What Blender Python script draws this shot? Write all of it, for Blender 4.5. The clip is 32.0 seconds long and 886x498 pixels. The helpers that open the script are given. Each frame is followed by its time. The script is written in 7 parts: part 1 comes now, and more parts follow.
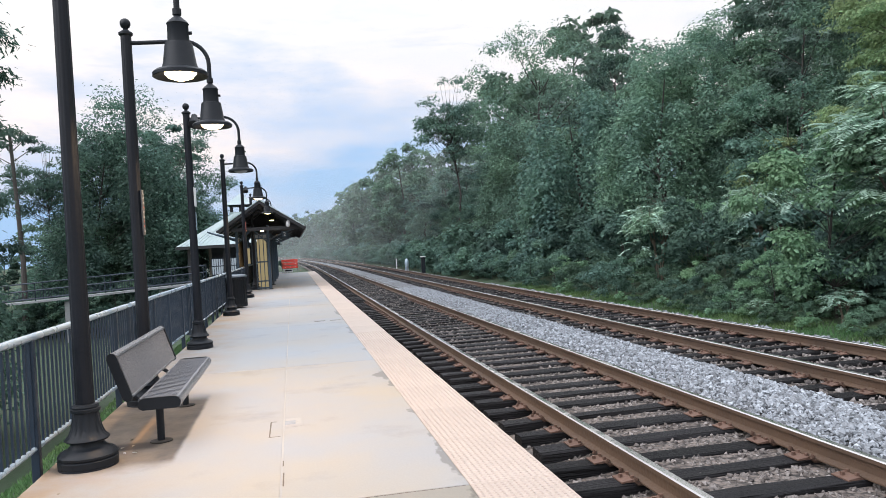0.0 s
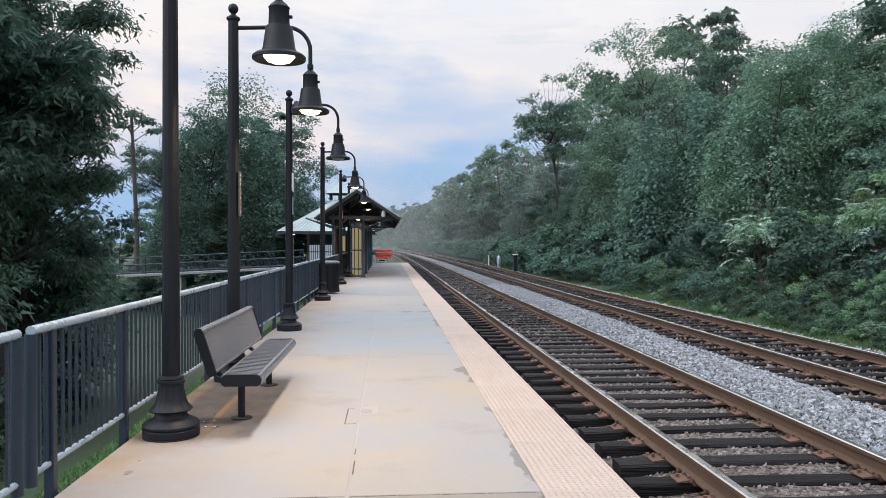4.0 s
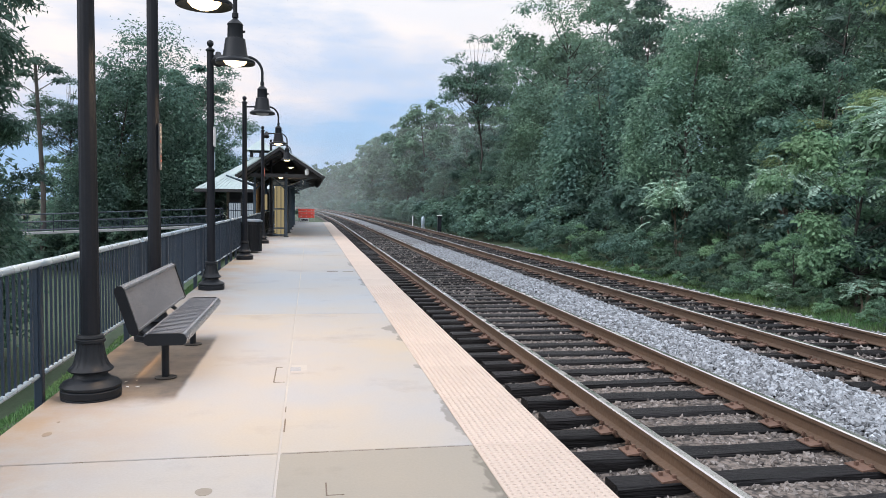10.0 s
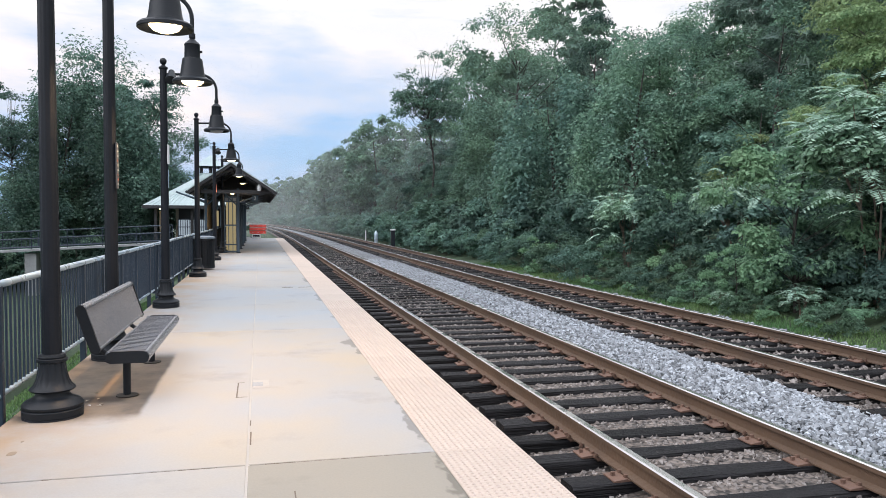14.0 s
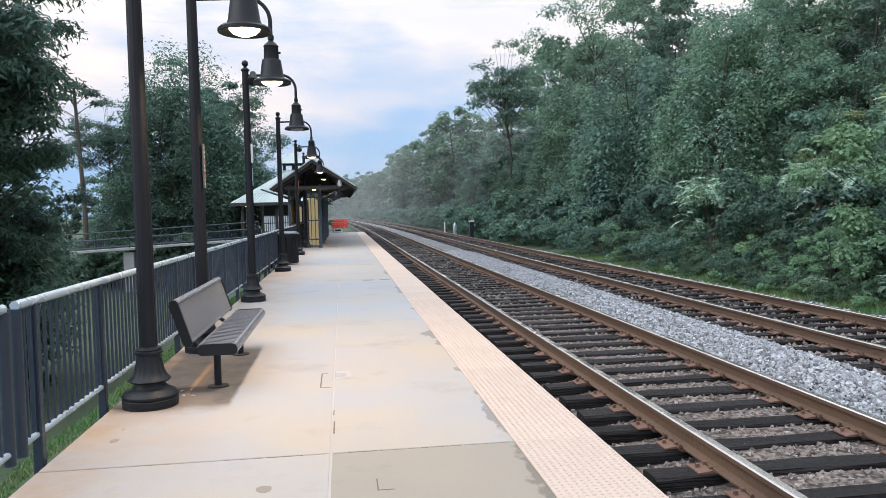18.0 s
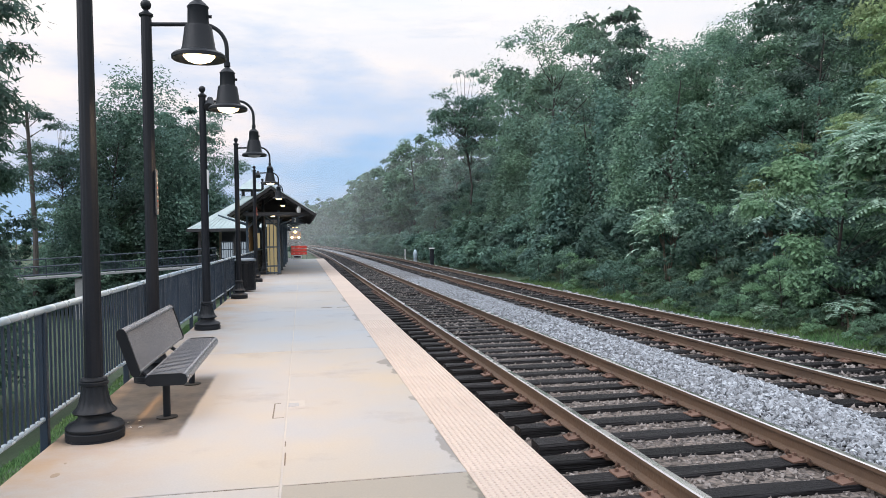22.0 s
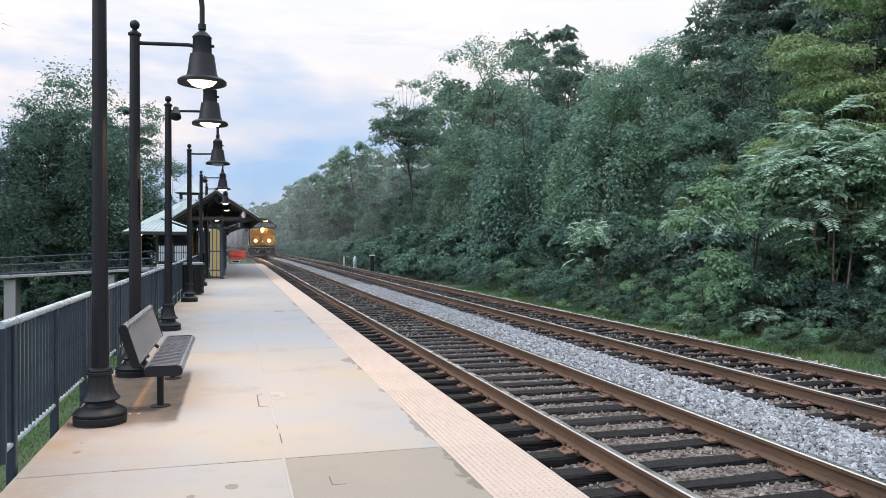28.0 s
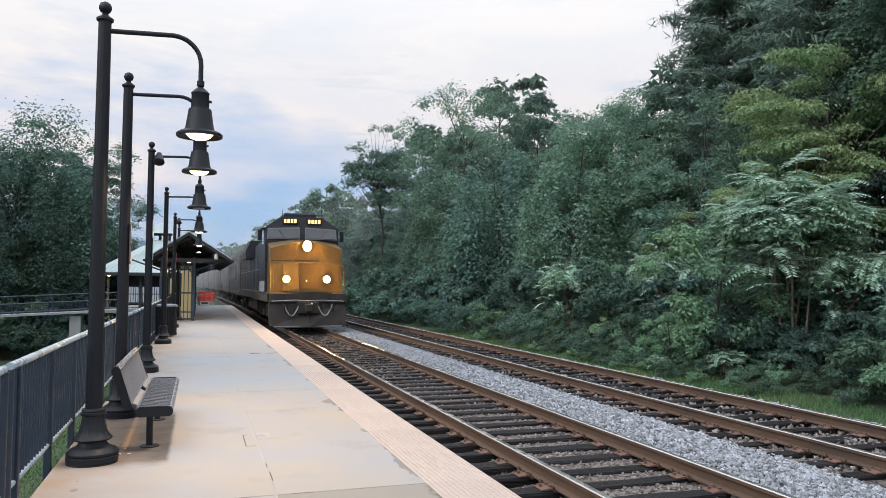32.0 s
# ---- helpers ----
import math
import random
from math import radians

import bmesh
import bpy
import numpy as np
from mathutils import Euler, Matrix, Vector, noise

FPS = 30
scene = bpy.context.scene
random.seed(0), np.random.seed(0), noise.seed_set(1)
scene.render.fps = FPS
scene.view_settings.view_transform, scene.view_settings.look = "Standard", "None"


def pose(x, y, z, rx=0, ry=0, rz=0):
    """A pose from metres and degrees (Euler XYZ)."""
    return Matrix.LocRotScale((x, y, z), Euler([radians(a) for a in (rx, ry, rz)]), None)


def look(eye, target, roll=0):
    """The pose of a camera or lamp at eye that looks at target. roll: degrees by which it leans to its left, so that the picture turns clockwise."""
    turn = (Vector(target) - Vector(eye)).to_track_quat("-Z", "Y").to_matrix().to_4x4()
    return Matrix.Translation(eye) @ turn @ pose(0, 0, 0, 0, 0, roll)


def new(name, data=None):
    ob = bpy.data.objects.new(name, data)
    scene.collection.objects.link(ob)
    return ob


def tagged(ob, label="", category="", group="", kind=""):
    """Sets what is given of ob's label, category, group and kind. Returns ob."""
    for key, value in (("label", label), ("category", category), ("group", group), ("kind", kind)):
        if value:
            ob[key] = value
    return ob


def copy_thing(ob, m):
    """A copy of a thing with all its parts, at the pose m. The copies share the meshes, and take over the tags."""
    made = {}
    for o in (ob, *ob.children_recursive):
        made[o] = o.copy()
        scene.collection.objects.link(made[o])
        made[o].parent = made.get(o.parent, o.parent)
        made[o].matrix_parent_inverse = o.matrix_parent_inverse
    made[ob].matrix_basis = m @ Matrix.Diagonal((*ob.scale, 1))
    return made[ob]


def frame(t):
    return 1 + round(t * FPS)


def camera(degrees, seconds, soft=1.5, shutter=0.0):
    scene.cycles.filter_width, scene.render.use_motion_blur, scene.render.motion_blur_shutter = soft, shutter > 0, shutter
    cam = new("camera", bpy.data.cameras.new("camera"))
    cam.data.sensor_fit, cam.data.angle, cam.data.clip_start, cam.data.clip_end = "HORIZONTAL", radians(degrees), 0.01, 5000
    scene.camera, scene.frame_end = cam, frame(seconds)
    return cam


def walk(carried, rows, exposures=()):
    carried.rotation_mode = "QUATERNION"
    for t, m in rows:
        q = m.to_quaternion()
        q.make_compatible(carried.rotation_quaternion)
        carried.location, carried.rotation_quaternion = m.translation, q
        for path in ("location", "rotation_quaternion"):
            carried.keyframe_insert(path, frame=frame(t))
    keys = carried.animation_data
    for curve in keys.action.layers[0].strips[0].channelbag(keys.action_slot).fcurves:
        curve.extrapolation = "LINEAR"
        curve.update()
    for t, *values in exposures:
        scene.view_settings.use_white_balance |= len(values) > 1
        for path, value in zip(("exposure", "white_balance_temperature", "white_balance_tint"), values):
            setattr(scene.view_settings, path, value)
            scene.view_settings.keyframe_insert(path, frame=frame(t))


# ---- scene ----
cam = camera(61.4, 32.0, 0.6)
PATH = [
    (0, (-0.056, -0.241, 1.634), (0.341, 1.72, 1.618), -3.3),
    (0.5, (-0.087, -0.251, 1.636), (0.265, 1.718, 1.652), -3.0),
    (1, (-0.078, -0.258, 1.636), (0.236, 1.717, 1.674), -2.7),
    (1.5, (-0.103, -0.201, 1.636), (0.189, 1.777, 1.685), -2.0),
    (2, (-0.1, -0.122, 1.633), (0.168, 1.859, 1.683), -1.4),
    (2.5, (0.014, -0.13, 1.625), (0.241, 1.857, 1.667), -0.8),
    (3, (0.057, -0.12, 1.611), (0.232, 1.872, 1.637), -0.4),
    (3.5, (0.032, -0.093, 1.61), (0.182, 1.902, 1.615), -0.1),
    (5.5, (0.031, -0.105, 1.615), (0.195, 1.886, 1.528), 0.7),
    (6, (0.008, -0.124, 1.609), (0.183, 1.865, 1.498), 0.9),
    (6.5, (0.024, -0.168, 1.62), (0.204, 1.819, 1.49), 1.0),
    (7, (0.029, -0.181, 1.616), (0.214, 1.806, 1.486), 1.3),
    (7.5, (0.02, -0.168, 1.618), (0.217, 1.819, 1.504), 1.8),
    (8, (0.021, -0.129, 1.59), (0.237, 1.858, 1.499), 2.0),
    (8.5, (0.022, -0.088, 1.572), (0.279, 1.894, 1.497), 1.8),
    (9, (0.018, -0.064, 1.585), (0.313, 1.912, 1.488), 1.2),
    (9.5, (0.0, -0.05, 1.591), (0.324, 1.92, 1.478), 0.7),
    (10, (-0.043, -0.063, 1.585), (0.31, 1.902, 1.464), 0.8),
    (10.5, (-0.045, -0.163, 1.593), (0.326, 1.799, 1.471), 1.0),
    (11, (-0.061, -0.274, 1.602), (0.326, 1.685, 1.489), 1.0),
    (11.5, (-0.128, -0.237, 1.618), (0.276, 1.72, 1.521), 0.8),
    (12, (-0.155, -0.211, 1.612), (0.279, 1.739, 1.524), 0.7),
    (12.5, (-0.132, -0.264, 1.609), (0.325, 1.681, 1.528), 0.5),
    (13, (-0.146, -0.295, 1.622), (0.331, 1.645, 1.539), 0.4),
    (13.5, (-0.142, -0.272, 1.603), (0.34, 1.667, 1.52), 0.3),
    (15.5, (-0.124, -0.298, 1.609), (0.288, 1.657, 1.523), -0.6),
    (16, (-0.119, -0.299, 1.617), (0.261, 1.663, 1.524), -0.8),
    (16.5, (-0.115, -0.293, 1.607), (0.23, 1.674, 1.505), -0.8),
    (17, (-0.117, -0.289, 1.598), (0.196, 1.683, 1.482), -0.8),
    (17.5, (-0.115, -0.307, 1.606), (0.172, 1.669, 1.488), -1.0),
    (18, (-0.11, -0.304, 1.605), (0.157, 1.675, 1.5), -1.3),
    (18.5, (-0.108, -0.321, 1.619), (0.152, 1.66, 1.531), -1.4),
    (19, (-0.091, -0.31, 1.618), (0.173, 1.671, 1.548), -1.4),
    (19.5, (-0.095, -0.286, 1.61), (0.184, 1.693, 1.548), -1.0),
    (20, (-0.094, -0.278, 1.603), (0.209, 1.698, 1.542), -0.7),
    (20.5, (-0.09, -0.288, 1.617), (0.236, 1.684, 1.55), -0.5),
    (21, (-0.103, -0.291, 1.616), (0.249, 1.676, 1.551), -0.5),
    (21.5, (-0.079, -0.287, 1.616), (0.287, 1.679, 1.56), -0.9),
    (22, (-0.059, -0.316, 1.617), (0.313, 1.648, 1.582), -1.0),
    (22.5, (-0.064, -0.403, 1.618), (0.317, 1.561, 1.605), -1.3),
    (23, (-0.2, -0.479, 1.626), (0.182, 1.484, 1.628), -1.3),
    (23.5, (-0.374, -0.561, 1.622), (0.032, 1.397, 1.628), -1.1),
    (24, (-0.429, -0.744, 1.624), (0.026, 1.203, 1.618), -0.5),
    (24.5, (-0.493, -0.897, 1.627), (0.025, 1.035, 1.598), -0.0),
    (25, (-0.621, -0.943, 1.622), (-0.013, 0.962, 1.581), 0.5),
    (25.5, (-0.653, -1.013, 1.625), (-0.01, 0.881, 1.579), 0.5),
    (27.5, (-0.604, -1.128, 1.639), (-0.06, 0.797, 1.624), -0.3),
    (28, (-0.597, -1.137, 1.645), (-0.055, 0.788, 1.629), 0.1),
    (28.5, (-0.601, -1.188, 1.634), (-0.025, 0.728, 1.621), 0.5),
    (29, (-0.65, -1.245, 1.647), (-0.041, 0.66, 1.64), 0.8),
    (29.5, (-0.805, -1.245, 1.659), (-0.148, 0.644, 1.679), 0.8),
    (30, (-0.841, -1.364, 1.652), (-0.186, 0.526, 1.675), 0.6),
    (30.5, (-0.866, -1.429, 1.65), (-0.227, 0.466, 1.686), 0.5),
    (31, (-0.865, -1.445, 1.646), (-0.255, 0.459, 1.699), 0.4),
    (31.5, (-0.854, -1.444, 1.66), (-0.263, 0.465, 1.734), 0.3),
    (32, (-0.849, -1.502, 1.681), (-0.229, 0.397, 1.778), 0.4),
]
STOPS = [(0, 0.22), (1, 0.06), (3.5, 0.01), (6, 0.12), (8, 0.18), (9.5, 0.15), (11, 0.25), (16, 0.25), (20, 0.17), (22.5, 0.17), (24, 0.03), (25, 0.14), (30, 0.18), (32, 0.02)]
walk(cam, [(t, look(eye, target, roll)) for t, eye, target, roll in PATH], STOPS)

# ---- world, sun, lamps' common values ----
def nodes_of(tree):
    tree.nodes.clear()
    return tree.nodes, tree.links


world = bpy.data.worlds.new("dusk_sky")
scene.world = world
world.use_nodes = True
wn, wl = nodes_of(world.node_tree)
w_out = wn.new("ShaderNodeOutputWorld")
w_bg = wn.new("ShaderNodeBackground")
w_sky = wn.new("ShaderNodeTexSky")
w_sky.sky_type, w_sky.sun_disc = "NISHITA", False
w_sky.sun_elevation, w_sky.sun_rotation = radians(44), radians(246)
w_sky.air_density, w_sky.dust_density, w_sky.ozone_density = 1.0, 1.0, 2.0
w_co = wn.new("ShaderNodeTexCoord")
w_sep = wn.new("ShaderNodeSeparateXYZ")
w_map = wn.new("ShaderNodeMapping")
w_map.inputs["Scale"].default_value = (1.7, 1.7, 6.0)
w_map.inputs["Location"].default_value = (0.35, 0.2, 0.1)
w_noise = wn.new("ShaderNodeTexNoise")
w_noise.inputs["Scale"].default_value = 1.5
w_noise.inputs["Detail"].default_value = 6.0
w_noise.inputs["Roughness"].default_value = 0.56
w_add = wn.new("ShaderNodeMath")
w_add.operation = "MULTIPLY_ADD"
w_add.inputs[1].default_value = 1.5
w_ramp = wn.new("ShaderNodeValToRGB")
w_ramp.color_ramp.elements[0].position = 0.55
w_ramp.color_ramp.elements[0].color = (0, 0, 0, 1)
w_ramp.color_ramp.elements[1].position = 0.80
w_ramp.color_ramp.elements[1].color = (1, 1, 1, 1)
w_scale = wn.new("ShaderNodeVectorMath")
w_scale.operation = "SCALE"
w_scale.inputs["Scale"].default_value = 0.10
w_tint = wn.new("ShaderNodeMix")
w_tint.data_type = "RGBA"
w_tint.inputs[0].default_value = 0.85
w_tint.inputs[7].default_value = (0.36, 0.57, 0.89, 1)
w_mix = wn.new("ShaderNodeMix")
w_mix.data_type = "RGBA"
w_cloud = wn.new("ShaderNodeValToRGB")
w_cloud.color_ramp.elements[0].position, w_cloud.color_ramp.elements[0].color = 0.05, (0.88, 0.79, 0.78, 1)
w_cloud.color_ramp.elements[1].position, w_cloud.color_ramp.elements[1].color = 0.22, (0.90, 0.87, 0.87, 1)
# an overcast sky grows brighter towards the zenith
for spot, tone in ((0.30, (0.89, 0.90, 0.92, 1)), (0.42, (0.98, 1.01, 1.06, 1)), (0.65, (1.32, 1.38, 1.48, 1)), (1.0, (1.65, 1.76, 1.92, 1))):
    w_cloud.color_ramp.elements.new(spot).color = tone
wl.new(w_co.outputs["Generated"], w_sep.inputs[0])
wl.new(w_co.outputs["Generated"], w_map.inputs["Vector"])
wl.new(w_map.outputs[0], w_noise.inputs["Vector"])
wl.new(w_sep.outputs["Z"], w_add.inputs[0])
wl.new(w_noise.outputs[0], w_add.inputs[2])
wl.new(w_add.outputs[0], w_ramp.inputs[0])
wl.new(w_sky.outputs[0], w_scale.inputs[0])
wl.new(w_scale.outputs[0], w_tint.inputs[6])
wl.new(w_sep.outputs["Z"], w_cloud.inputs[0])
wl.new(w_ramp.outputs[0], w_mix.inputs[0])
wl.new(w_tint.outputs[2], w_mix.inputs[6])
w_n2 = wn.new("ShaderNodeTexNoise")
w_n2.inputs["Scale"].default_value = 2.6
w_n2.inputs["Detail"].default_value = 7.0
w_n2.inputs["Roughness"].default_value = 0.6
w_n2.inputs["Distortion"].default_value = 0.4
w_tone = wn.new("ShaderNodeValToRGB")
w_tone.color_ramp.elements[0].position, w_tone.color_ramp.elements[0].color = 0.36, (0.93, 0.95, 1.0, 1)
w_tone.color_ramp.elements[1].position, w_tone.color_ramp.elements[1].color = 0.64, (1.06, 1.02, 1.0, 1)
w_mul = wn.new("ShaderNodeMix")
w_mul.data_type, w_mul.blend_type = "RGBA", "MULTIPLY"
w_mul.inputs[0].default_value = 1.0
wl.new(w_map.outputs[0], w_n2.inputs["Vector"])
wl.new(w_n2.outputs[0], w_tone.inputs[0])
wl.new(w_cloud.outputs[0], w_mul.inputs[6])
wl.new(w_tone.outputs[0], w_mul.inputs[7])
wl.new(w_mul.outputs[2], w_mix.inputs[7])
# thin grey streaks low in the sky
w_m3 = wn.new("ShaderNodeMapping")
w_m3.inputs["Scale"].default_value = (2.2, 2.2, 17.0)
w_m3.inputs["Location"].default_value = (1.7, 0.4, 0.9)
w_n3 = wn.new("ShaderNodeTexNoise")
w_n3.inputs["Scale"].default_value = 2.2
w_n3.inputs["Detail"].default_value = 5.0
w_n3.inputs["Roughness"].default_value = 0.55
w_r3 = wn.new("ShaderNodeMapRange")
w_r3.inputs[1].default_value, w_r3.inputs[2].default_value = 0.60, 0.72
w_h3 = wn.new("ShaderNodeMapRange")
w_h3.inputs[1].default_value, w_h3.inputs[2].default_value, w_h3.inputs[3].default_value, w_h3.inputs[4].default_value = 0.16, 0.34, 0.75, 0.0
w_f3 = wn.new("ShaderNodeMath")
w_f3.operation = "MULTIPLY"
w_streak = wn.new("ShaderNodeMix")
w_streak.data_type = "RGBA"
w_streak.inputs[7].default_value = (0.50, 0.60, 0.76, 1)
wl.new(w_co.outputs["Generated"], w_m3.inputs["Vector"])
wl.new(w_m3.outputs[0], w_n3.inputs["Vector"])
wl.new(w_n3.outputs[0], w_r3.inputs[0])
wl.new(w_sep.outputs["Z"], w_h3.inputs[0])
wl.new(w_r3.outputs[0], w_f3.inputs[0])
wl.new(w_h3.outputs[0], w_f3.inputs[1])
wl.new(w_f3.outputs[0], w_streak.inputs[0])
wl.new(w_mix.outputs[2], w_streak.inputs[6])
wl.new(w_streak.outputs[2], w_bg.inputs[0])
w_bg.inputs[1].default_value = 1.0
wl.new(w_bg.outputs[0], w_out.inputs[0])

sun = new("sun", bpy.data.lights.new("sun", "SUN"))
sun.data.energy, sun.data.angle, sun.data.color = 2.0, radians(60), (0.97, 0.98, 1.04)
sun.matrix_world = look((0, 0, 0), (0.66, 0.29, -0.69))
LAMP_COLOR, LAMP_WATTS = (1.0, 0.67, 0.39), 190.0


# ---- materials ----
def principled(name):
    m = bpy.data.materials.new(name)
    m.use_nodes = True
    ns, ls = nodes_of(m.node_tree)
    out, b = ns.new("ShaderNodeOutputMaterial"), ns.new("ShaderNodeBsdfPrincipled")
    ls.new(b.outputs[0], out.inputs[0])
    return m, ns, ls, b


def mix_rgb(ns, ls, fac, a, b, mode="MIX"):
    n = ns.new("ShaderNodeMix")
    n.data_type, n.blend_type = "RGBA", mode
    for slot, v in ((0, fac), (6, a), (7, b)):
        if isinstance(v, (int, float)):
            n.inputs[slot].default_value = v
        elif isinstance(v, tuple):
            n.inputs[slot].default_value = (*v[:3], 1)
        else:
            ls.new(v, n.inputs[slot])
    return n.outputs[2]


def noise_of(ns, ls, co, scale, detail=4.0, rough=0.55, lo=0.35, hi=0.65, stretch=None):
    v = co
    if stretch:
        mp = ns.new("ShaderNodeMapping")
        mp.inputs["Scale"].default_value = stretch
        ls.new(co, mp.inputs["Vector"])
        v = mp.outputs[0]
    n = ns.new("ShaderNodeTexNoise")
    n.inputs["Scale"].default_value, n.inputs["Detail"].default_value, n.inputs["Roughness"].default_value = scale, detail, rough
    ls.new(v, n.inputs["Vector"])
    r = ns.new("ShaderNodeMapRange")
    r.inputs[1].default_value, r.inputs[2].default_value = lo, hi
    ls.new(n.outputs[0], r.inputs[0])
    return r.outputs[0]


def bump_to(ns, ls, b, height, strength, dist=0.01):
    n = ns.new("ShaderNodeBump")
    n.inputs["Strength"].default_value, n.inputs["Distance"].default_value = strength, dist
    ls.new(height, n.inputs["Height"])
    ls.new(n.outputs[0], b.inputs["Normal"])


def surface(name, base, second, third=None, rough=0.6, metal=0.0, big=0.8, fine=25.0, bump=0.15, vary=0.0, wear=0.35, spec=0.5, stretch=None):
    """A surface with large patches of a second colour, fine grain of a third, gloss that follows the grain, and relief."""
    m, ns, ls, b = principled(name)
    geo = ns.new("ShaderNodeTexCoord")
    co = geo.outputs["Object"]
    f1 = noise_of(ns, ls, co, big, 5, 0.6, 0.4, 0.68, stretch)
    f2 = noise_of(ns, ls, co, fine, 3, 0.6, 0.35, 0.7, stretch)
    c = mix_rgb(ns, ls, f1, base, second)
    w = ns.new("ShaderNodeMath")
    w.operation, w.inputs[1].default_value = "MULTIPLY", wear
    ls.new(f2, w.inputs[0])
    c = mix_rgb(ns, ls, w.outputs[0], c, third or tuple(v * 0.6 for v in base))
    if vary:
        info = ns.new("ShaderNodeObjectInfo")
        hsv = ns.new("ShaderNodeHueSaturation")
        mr = ns.new("ShaderNodeMapRange")
        mr.inputs[3].default_value, mr.inputs[4].default_value = 1 - vary, 1 + vary
        ls.new(info.outputs["Random"], mr.inputs[0])
        ls.new(mr.outputs[0], hsv.inputs["Value"])
        ls.new(c, hsv.inputs["Color"])
        c = hsv.outputs[0]
    ls.new(c, b.inputs["Base Color"])
    rr = ns.new("ShaderNodeMapRange")
    rr.inputs[3].default_value, rr.inputs[4].default_value = max(0.05, rough - 0.12), min(1, rough + 0.12)
    ls.new(f2, rr.inputs[0])
    ls.new(rr.outputs[0], b.inputs["Roughness"])
    b.inputs["Metallic"].default_value = metal
    b.inputs["Specular IOR Level"].default_value = spec
    bump_to(ns, ls, b, f2, bump)
    return m


def glow(name, color, strength):
    m = bpy.data.materials.new(name)
    m.use_nodes = True
    ns, ls = nodes_of(m.node_tree)
    out, em = ns.new("ShaderNodeOutputMaterial"), ns.new("ShaderNodeEmission")
    em.inputs[0].default_value, em.inputs[1].default_value = (*color, 1), strength
    ls.new(em.outputs[0], out.inputs[0])
    return m


def glow_dish_mat():
    """An amber dish that paints the glow round a lit lamp: hot round the bulb, dim at the rim."""
    m, ns, ls, b = principled("headlight_painted_glow")
    co, sp = ns.new("ShaderNodeTexCoord"), ns.new("ShaderNodeSeparateXYZ")
    flat, size, fall = ns.new("ShaderNodeCombineXYZ"), ns.new("ShaderNodeVectorMath"), ns.new("ShaderNodeMapRange")
    size.operation, fall.interpolation_type = "LENGTH", "SMOOTHERSTEP"
    fall.inputs[1].default_value, fall.inputs[2].default_value, fall.inputs[3].default_value, fall.inputs[4].default_value = 0.06, 0.30, 2.2, 0.05
    ls.new(co.outputs["Object"], sp.inputs[0])
    ls.new(sp.outputs["X"], flat.inputs["X"])
    ls.new(sp.outputs["Z"], flat.inputs["Y"])
    ls.new(flat.outputs[0], size.inputs[0])
    ls.new(size.outputs["Value"], fall.inputs[0])
    b.inputs["Base Color"].default_value, b.inputs["Roughness"].default_value = (0.22, 0.055, 0.006, 1), 0.4
    b.inputs["Emission Color"].default_value = (1.0, 0.30, 0.03, 1)
    ls.new(fall.outputs[0], b.inputs["Emission Strength"])
    return m


def span(ns, ls, value, a, b, wobble=None, sway=0.0):
    """0 at a, 1 at b, softly, with an edge that wanders by sway."""
    if wobble is not None:
        n = ns.new("ShaderNodeMath")
        n.operation, n.inputs[1].default_value = "MULTIPLY_ADD", sway
        ls.new(wobble, n.inputs[0])
        ls.new(value, n.inputs[2])
        value = n.outputs[0]
    r = ns.new("ShaderNodeMapRange")
    r.interpolation_type = "SMOOTHSTEP"
    r.inputs[1].default_value, r.inputs[2].default_value = a, b
    ls.new(value, r.inputs[0])
    return r.outputs[0]


def times(ns, ls, *values):
    out = values[0]
    for v in values[1:]:
        n = ns.new("ShaderNodeMath")
        n.operation = "MULTIPLY"
        ls.new(out, n.inputs[0])
        if isinstance(v, float):
            n.inputs[1].default_value = v
        else:
            ls.new(v, n.inputs[1])
        out = n.outputs[0]
    return out


